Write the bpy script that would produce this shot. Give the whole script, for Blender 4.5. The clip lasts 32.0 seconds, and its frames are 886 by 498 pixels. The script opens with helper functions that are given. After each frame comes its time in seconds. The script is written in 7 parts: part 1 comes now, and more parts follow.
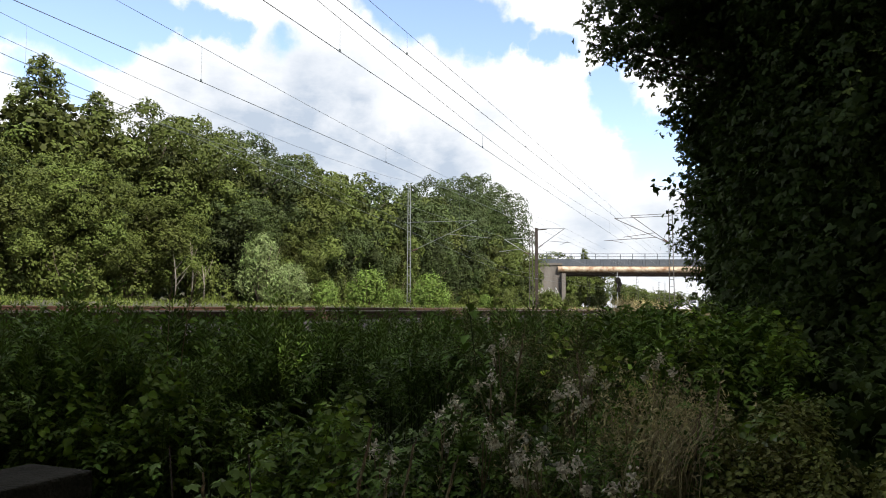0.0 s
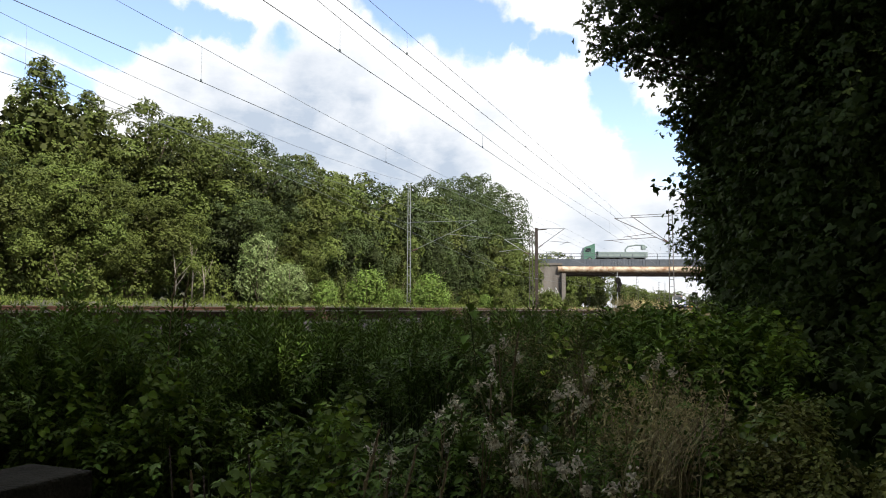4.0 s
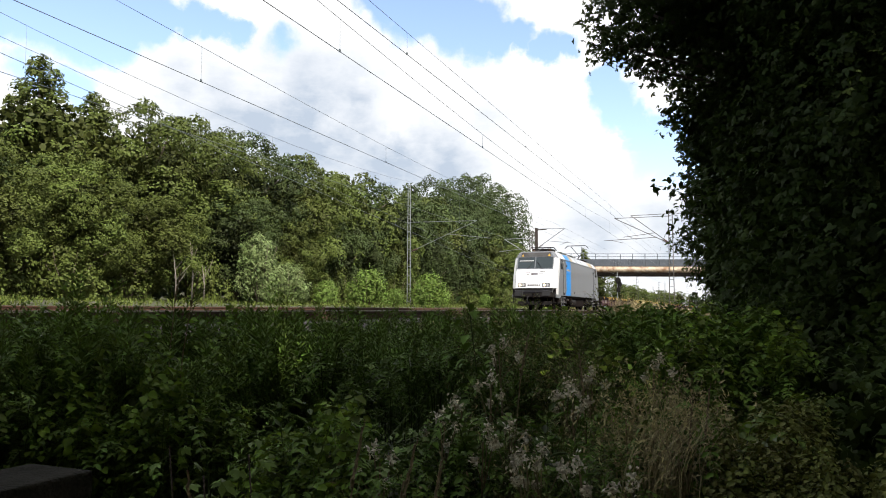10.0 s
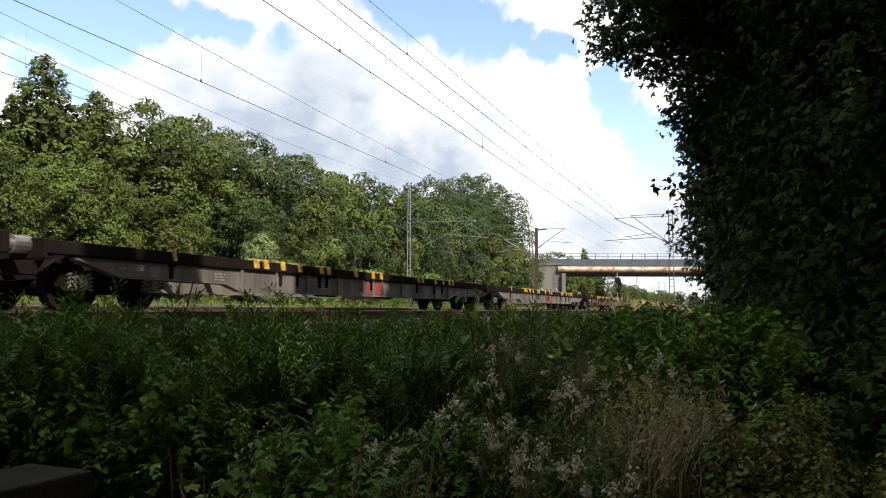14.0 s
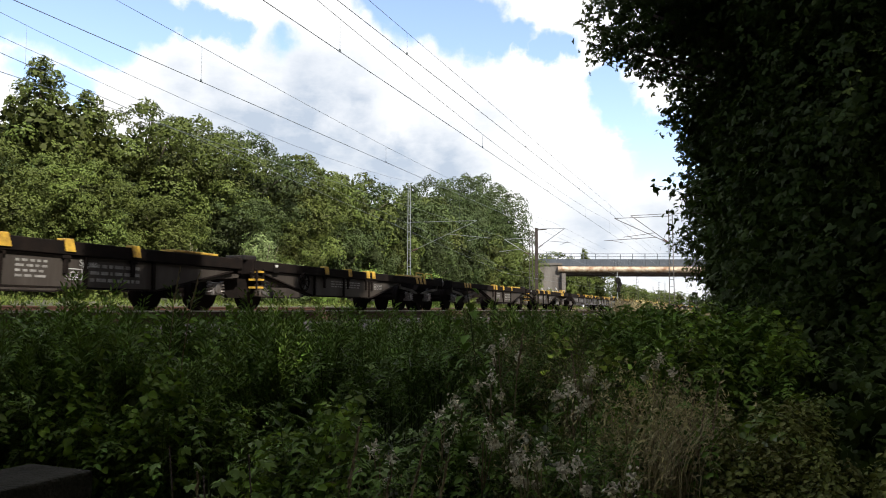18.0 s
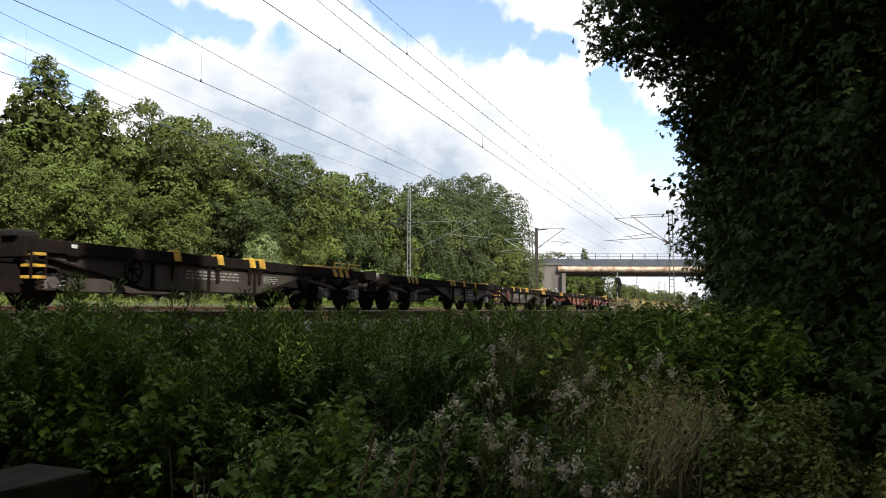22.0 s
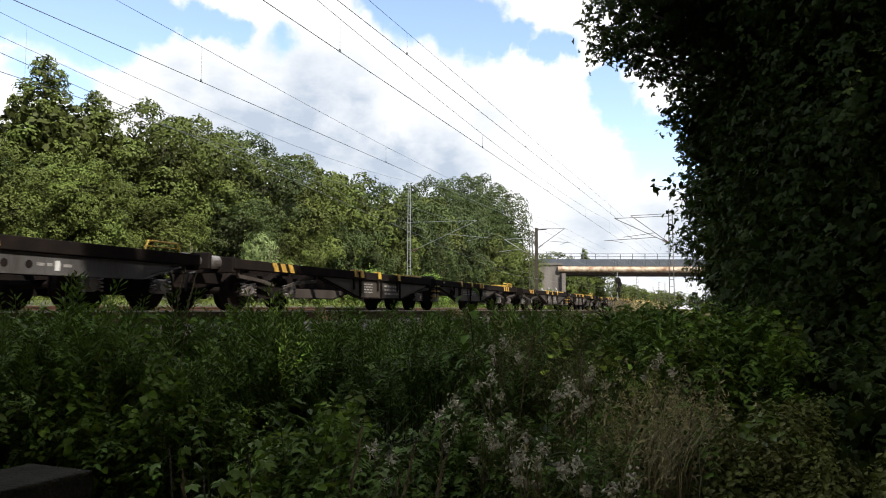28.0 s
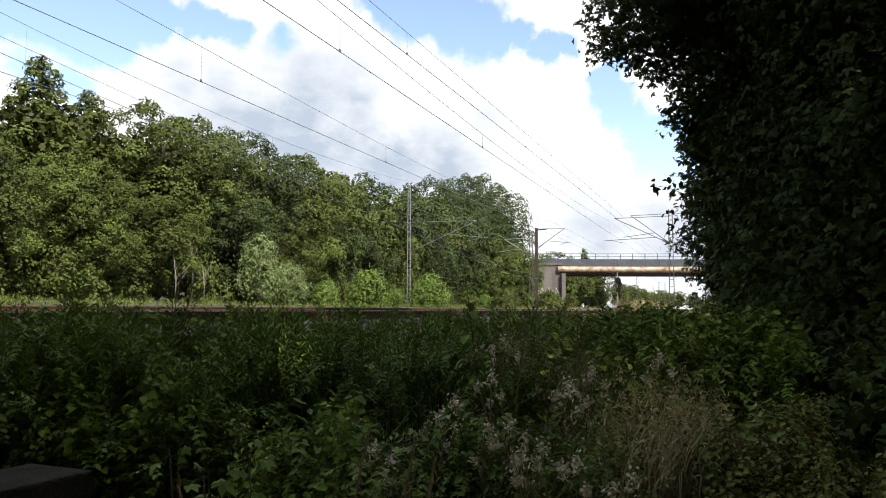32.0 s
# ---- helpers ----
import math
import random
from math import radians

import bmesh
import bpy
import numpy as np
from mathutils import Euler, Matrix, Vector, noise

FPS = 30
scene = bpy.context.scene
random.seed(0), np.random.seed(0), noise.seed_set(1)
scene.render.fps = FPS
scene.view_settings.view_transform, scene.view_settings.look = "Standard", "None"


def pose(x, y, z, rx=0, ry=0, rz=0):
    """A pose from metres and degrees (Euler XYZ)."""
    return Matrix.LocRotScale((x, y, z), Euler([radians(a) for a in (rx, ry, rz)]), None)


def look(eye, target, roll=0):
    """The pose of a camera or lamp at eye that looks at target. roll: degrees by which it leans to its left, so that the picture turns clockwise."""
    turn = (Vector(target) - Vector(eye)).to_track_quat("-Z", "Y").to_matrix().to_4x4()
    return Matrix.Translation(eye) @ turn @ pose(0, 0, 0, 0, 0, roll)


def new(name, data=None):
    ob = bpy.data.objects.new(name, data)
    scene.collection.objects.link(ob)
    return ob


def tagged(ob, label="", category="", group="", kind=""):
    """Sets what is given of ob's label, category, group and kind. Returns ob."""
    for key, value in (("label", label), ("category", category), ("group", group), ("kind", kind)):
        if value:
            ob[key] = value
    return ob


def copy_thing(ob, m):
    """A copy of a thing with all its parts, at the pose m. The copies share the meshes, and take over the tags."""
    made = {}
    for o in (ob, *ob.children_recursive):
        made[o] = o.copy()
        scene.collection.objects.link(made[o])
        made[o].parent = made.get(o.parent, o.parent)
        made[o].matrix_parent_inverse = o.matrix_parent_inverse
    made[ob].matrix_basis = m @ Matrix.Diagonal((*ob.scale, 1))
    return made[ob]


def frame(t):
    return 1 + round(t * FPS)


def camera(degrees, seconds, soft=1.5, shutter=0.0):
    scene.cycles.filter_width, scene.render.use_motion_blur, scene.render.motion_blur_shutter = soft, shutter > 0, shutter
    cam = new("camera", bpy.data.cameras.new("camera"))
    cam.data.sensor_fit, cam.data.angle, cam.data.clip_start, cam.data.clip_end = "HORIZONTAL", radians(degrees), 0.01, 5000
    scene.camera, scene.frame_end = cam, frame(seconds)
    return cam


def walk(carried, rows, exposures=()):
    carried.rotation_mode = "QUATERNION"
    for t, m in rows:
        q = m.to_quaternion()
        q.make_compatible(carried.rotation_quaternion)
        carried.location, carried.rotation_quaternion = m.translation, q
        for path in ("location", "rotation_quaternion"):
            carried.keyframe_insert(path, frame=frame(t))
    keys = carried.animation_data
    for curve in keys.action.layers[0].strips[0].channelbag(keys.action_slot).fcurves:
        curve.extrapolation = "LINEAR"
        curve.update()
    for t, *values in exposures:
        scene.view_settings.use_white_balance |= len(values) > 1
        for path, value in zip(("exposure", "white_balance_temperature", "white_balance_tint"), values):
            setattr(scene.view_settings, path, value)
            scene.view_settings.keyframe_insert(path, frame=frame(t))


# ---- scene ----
# World: x to the right of the line, y along the line, z up from the rail heads. Metres.
V = Vector
CAM_Z = 0.04
YAW, PITCH = 19.55, 4.36
cam = camera(58.63, 32.0, 1.02, 0.04)
AIM = (-math.sin(radians(YAW)) * math.cos(radians(PITCH)), math.cos(radians(YAW)) * math.cos(radians(PITCH)), CAM_Z + math.sin(radians(PITCH)))
STAND = look((0, 0, CAM_Z), AIM, 0.13)
walk(cam, [(0, STAND), (32, STAND)])

# ---- light ----
SUN_EL, SUN_AZ = radians(44), radians(128)   # azimuth clockwise from +y


def sky_dir(px, py):
    """Direction of a spot of the sky, from its place in the camera's view (1568 wide)."""
    f = 784 / math.tan(radians(58.63) / 2)
    return (STAND.to_3x3() @ V(((px - 784) / f, (441 - py) / f, -1))).normalized()


def build_world():
    w = bpy.data.worlds.new("sky")
    scene.world = w
    w.use_nodes = True
    nt = w.node_tree
    nt.nodes.clear()
    N, L = nt.nodes.new, nt.links.new
    out, bg = N("ShaderNodeOutputWorld"), N("ShaderNodeBackground")
    sky = N("ShaderNodeTexSky")
    sky.sky_type, sky.sun_disc = "NISHITA", False
    sky.sun_elevation, sky.sun_rotation = SUN_EL, SUN_AZ
    sky.air_density, sky.dust_density, sky.ozone_density = 1.0, 0.6, 1.5
    tc = N("ShaderNodeTexCoord")

    def math_node(op, a, b=None, clamp=False):
        m = N("ShaderNodeMath")
        m.operation, m.use_clamp = op, clamp
        for k, v in enumerate((a, b)):
            if v is None:
                continue
            if isinstance(v, (int, float)):
                m.inputs[k].default_value = v
            else:
                L(v, m.inputs[k])
        return m.outputs[0]

    def noise_of(scale, detail, rough, stretch=1.0):
        mp = N("ShaderNodeMapping")
        mp.inputs["Scale"].default_value = (1, 1, stretch)
        L(tc.outputs["Generated"], mp.inputs["Vector"])
        n = N("ShaderNodeTexNoise")
        n.inputs["Scale"].default_value, n.inputs["Detail"].default_value, n.inputs["Roughness"].default_value = scale, detail, rough
        L(mp.outputs[0], n.inputs["Vector"])
        return n.outputs["Fac"]

    big, fine = noise_of(4.0, 8, 0.6, 2.0), noise_of(14, 6, 0.62, 2.2)

    def billow(scale, amount, source):
        """The direction, stirred by noise, so that cloud edges billow."""
        n = N("ShaderNodeTexNoise")
        n.inputs["Scale"].default_value, n.inputs["Detail"].default_value, n.inputs["Roughness"].default_value = scale, 7, 0.6
        L(tc.outputs["Generated"], n.inputs["Vector"])
        off, mul, add = N("ShaderNodeVectorMath"), N("ShaderNodeVectorMath"), N("ShaderNodeVectorMath")
        off.operation, mul.operation, add.operation = "SUBTRACT", "SCALE", "ADD"
        off.inputs[1].default_value, mul.inputs["Scale"].default_value = (0.5, 0.5, 0.5), amount
        L(n.outputs["Color"], off.inputs[0]), L(off.outputs[0], mul.inputs[0]), L(source, add.inputs[0]), L(mul.outputs[0], add.inputs[1])
        return add.outputs[0]

    stirred = billow(34, 0.030, billow(11, 0.062, tc.outputs["Generated"]))

    def spots(rows, source):
        """The strongest of several round fields, 1 in the middle and 0 at the rim; rows of place and radius in view units, strength."""
        got = None
        for px, py, rad, deep in rows:
            vm = N("ShaderNodeVectorMath")
            vm.operation = "DISTANCE"
            L(source, vm.inputs[0])
            vm.inputs[1].default_value = sky_dir(px, py)
            mr = N("ShaderNodeMapRange")
            mr.clamp = False
            mr.inputs["From Min"].default_value, mr.inputs["From Max"].default_value = rad / 1396, 0.0
            mr.inputs["To Min"].default_value, mr.inputs["To Max"].default_value = 0, deep
            L(vm.outputs["Value"], mr.inputs["Value"])
            got = mr.outputs[0] if got is None else math_node("MAXIMUM", got, mr.outputs[0])
        return got

    wob = math_node("ADD", math_node("MULTIPLY", math_node("SUBTRACT", big, 0.5), 1.3), math_node("MULTIPLY", math_node("SUBTRACT", fine, 0.5), 1.7))
    vm = N("ShaderNodeVectorMath")   # a bank of cloud ahead, scattered cloud elsewhere
    vm.operation = "DOT_PRODUCT"
    L(tc.outputs["Generated"], vm.inputs[0])
    vm.inputs[1].default_value = sky_dir(700, 200)
    bank = N("ShaderNodeMapRange")
    bank.interpolation_type = "SMOOTHSTEP"
    bank.inputs["From Min"].default_value, bank.inputs["From Max"].default_value = 0.45, 0.86
    bank.inputs["To Min"].default_value, bank.inputs["To Max"].default_value = 0.12, 1.5
    L(vm.outputs["Value"], bank.inputs["Value"])
    mr = N("ShaderNodeMapRange")
    mr.interpolation_type = "SMOOTHSTEP"
    mr.inputs["From Min"].default_value, mr.inputs["From Max"].default_value = 0.0, 0.34
    L(math_node("ADD", bank.outputs[0], wob), mr.inputs["Value"])
    gap = N("ShaderNodeMapRange")
    gap.interpolation_type = "SMOOTHSTEP"
    gap.inputs["From Min"].default_value, gap.inputs["From Max"].default_value = -0.12, 0.34
    gap.inputs["To Min"].default_value, gap.inputs["To Max"].default_value = 1, 0
    L(spots(CLOUD_GAPS, stirred), gap.inputs["Value"])
    cloud = math_node("MULTIPLY", mr.outputs[0], gap.outputs[0])
    tint = N("ShaderNodeMix")
    tint.data_type = "RGBA"
    tint.inputs["A"].default_value, tint.inputs["B"].default_value = (0.29, 0.335, 0.40, 1), (0.64, 0.635, 0.63, 1)
    # the shaded underside of the bank of cloud, with bright heads in it
    belly = math_node("MAXIMUM", math_node("MULTIPLY", spots(CLOUD_BELLY, stirred), 1.15), 0.0, True)
    heads = math_node("MAXIMUM", math_node("MULTIPLY", spots(CLOUD_HEADS, stirred), 1.6), 0.0, True)
    belly = math_node("MULTIPLY", math_node("MULTIPLY", belly, math_node("SUBTRACT", 1.0, heads)), math_node("ADD", math_node("MULTIPLY", fine, 1.7), 0.15))
    grey = math_node("MULTIPLY", math_node("SUBTRACT", 0.62, noise_of(3.4, 7, 0.62, 2.6)), 0.9)
    L(math_node("SUBTRACT", math_node("SUBTRACT", 1.0, belly), grey, True), tint.inputs["Factor"])
    blue = N("ShaderNodeMix")
    blue.data_type, blue.blend_type = "RGBA", "MULTIPLY"
    blue.inputs["Factor"].default_value = 1
    L(sky.outputs[0], blue.inputs["A"])
    blue.inputs["B"].default_value = (SKY_GAIN, SKY_GAIN * 0.92, SKY_GAIN * 0.95, 1)
    mix = N("ShaderNodeMix")
    mix.data_type = "RGBA"
    L(cloud, mix.inputs["Factor"])
    L(blue.outputs["Result"], mix.inputs["A"])
    L(tint.outputs["Result"], mix.inputs["B"])
    bg.inputs["Strength"].default_value = 1.0
    L(mix.outputs["Result"], bg.inputs["Color"])
    L(bg.outputs[0], out.inputs[0])


SKY_GAIN = 0.15
# open blue, grey undersides and bright heads of cloud: place, radius, strength
CLOUD_GAPS = [(0, -10, 90, 1), (70, -5, 85, 1), (125, 20, 82, 1), (180, 38, 74, 1), (232, 15, 72, 1), (275, 36, 46, 1), (330, 40, 40, 0.95), (375, 48, 36, 0.95), (415, 60, 30, 0.8), (50, 120, 40, 0.5), (112, 142, 40, 0.65), (122, 168, 26, 0.55),
              (690, -10, 62, 0.95), (745, 14, 70, 1), (797, 26, 74, 1), (842, 40, 66, 1), (885, 60, 40, 1), (930, 64, 32, 0.9), (972, 90, 36, 0.9), (1003, 88, 26, 0.7), (500, 78, 34, 0.5),
              (1070, 155, 36, 1), (1088, 188, 48, 1), (1110, 208, 40, 1), (1140, 240, 44, 1), (1172, 236, 56, 1), (1210, 240, 56, 1), (1150, 285, 46, 0.55), (1205, 285, 60, 0.75), (1095, 118, 22, 0.6)]
CLOUD_BELLY = [(430, 215, 170, 0.8), (560, 235, 170, 0.95), (690, 280, 150, 1.0), (620, 185, 110, 0.7), (790, 295, 110, 0.85), (330, 165, 110, 0.5), (860, 205, 130, 0.4), (1060, 430, 130, 0.6), (1190, 430, 120, 0.6)]
CLOUD_HEADS = [(705, 222, 62, 0.6), (585, 220, 40, 0.4), (780, 180, 60, 0.4)]
build_world()
sun = new("sun", bpy.data.lights.new("sun", "SUN"))
sun.data.energy, sun.data.angle, sun.data.color = 4.2, radians(0.6), (1.0, 0.955, 0.88)
SUN_DIR = V((math.sin(SUN_AZ) * math.cos(SUN_EL), math.cos(SUN_AZ) * math.cos(SUN_EL), math.sin(SUN_EL)))
sun.matrix_world = look(SUN_DIR * 100, (0, 0, 0))
scene.view_settings.exposure = 1.0


# ---- materials ----
def material(name, base, rough=0.7, metal=0.0, var=0.25, scale=6.0, fine=60.0, bump=0.15, tint=None, tone="", island=0.0, translucent=0.0, streak=False, spec=0.4):
    """A worn surface: two scales of noise vary its colour, a third its relief. tone: name of a face attribute that varies it."""
    m = bpy.data.materials.new(name)
    m.use_nodes = True
    nt = m.node_tree
    nt.nodes.clear()
    N, L = nt.nodes.new, nt.links.new
    out, b = N("ShaderNodeOutputMaterial"), N("ShaderNodeBsdfPrincipled")
    b.inputs["Roughness"].default_value, b.inputs["Metallic"].default_value = rough, metal
    b.inputs["Specular IOR Level"].default_value = spec
    tc, mp = N("ShaderNodeTexCoord"), N("ShaderNodeMapping")
    L(tc.outputs["Object"], mp.inputs[0])
    if streak:
        mp.inputs["Scale"].default_value = (1, 1, 0.15)
    n1, n2 = N("ShaderNodeTexNoise"), N("ShaderNodeTexNoise")
    n1.inputs["Scale"].default_value, n1.inputs["Detail"].default_value = scale, 5
    n2.inputs["Scale"].default_value, n2.inputs["Detail"].default_value = fine, 3
    L(mp.outputs[0], n1.inputs[0]), L(mp.outputs[0], n2.inputs[0])
    tint = tint or tuple(c * 0.55 for c in base)
    ramp = N("ShaderNodeValToRGB")
    ramp.color_ramp.elements[0].position, ramp.color_ramp.elements[1].position = 0.35, 0.65
    ramp.color_ramp.elements[0].color = (*[a + (c - a) * min(1, var * 2) for a, c in zip(base, tint)], 1)
    ramp.color_ramp.elements[1].color = (*base, 1)
    add = N("ShaderNodeMath")
    add.operation = "MULTIPLY_ADD"
    add.inputs[1].default_value = 0.35
    L(n2.outputs["Fac"], add.inputs[0])
    sub = N("ShaderNodeMath")
    sub.operation = "MULTIPLY_ADD"
    sub.inputs[1].default_value, sub.inputs[2].default_value = 0.75, -0.05
    L(n1.outputs["Fac"], sub.inputs[0])
    L(sub.outputs[0], add.inputs[2])
    L(add.outputs[0], ramp.inputs[0])
    colour = ramp.outputs[0]
    if tone or island:
        hsv = N("ShaderNodeHueSaturation")
        if tone:
            at = N("ShaderNodeAttribute")
            at.attribute_name = tone
            src = at.outputs["Fac"]
        else:
            ge = N("ShaderNodeObjectInfo")
            src = ge.outputs["Random"]
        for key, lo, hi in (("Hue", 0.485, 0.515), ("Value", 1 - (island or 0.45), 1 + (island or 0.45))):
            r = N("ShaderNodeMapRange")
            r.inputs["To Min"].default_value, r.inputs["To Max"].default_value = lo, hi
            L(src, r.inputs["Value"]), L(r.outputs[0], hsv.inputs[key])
        L(colour, hsv.inputs["Color"])
        colour = hsv.outputs[0]
    L(colour, b.inputs["Base Color"])
    if bump:
        bp = N("ShaderNodeBump")
        bp.inputs["Strength"].default_value, bp.inputs["Distance"].default_value = bump, 0.02
        L(n2.outputs["Fac"], bp.inputs["Height"]), L(bp.outputs[0], b.inputs["Normal"])
    last = b.outputs[0]
    if translucent:
        tr, mx = N("ShaderNodeBsdfTranslucent"), N("ShaderNodeMixShader")
        mx.inputs[0].default_value = translucent
        L(colour, tr.inputs[0]), L(b.outputs[0], mx.inputs[1]), L(tr.outputs[0], mx.inputs[2])
        last = mx.outputs[0]
    L(last, out.inputs[0])
    return m


def glow(name, colour, power):
    m = bpy.data.materials.new(name)
    m.use_nodes = True
    b = m.node_tree.nodes["Principled BSDF"]
    b.inputs["Base Color"].default_value, b.inputs["Roughness"].default_value = (*colour, 1), 0.2
    b.inputs["Emission Color"].default_value, b.inputs["Emission Strength"].default_value = (*colour, 1), power
    return m


def glass(name, colour):
    m = bpy.data.materials.new(name)
    m.use_nodes = True
    b = m.node_tree.nodes["Principled BSDF"]
    b.inputs["Base Color"].default_value, b.inputs["Roughness"].default_value = (*colour, 1), 0.05
    b.inputs["Transmission Weight"].default_value, b.inputs["IOR"].default_value = 0.1, 1.33
    return m


def leaf(name, base, tint, var=0.5, translucent=0.08, rough=0.6, spread=0.5):
    return material(name, base, rough, 0, var, 0.35, 9, 0.0, tint, "tone", spread, translucent, spec=0.15)


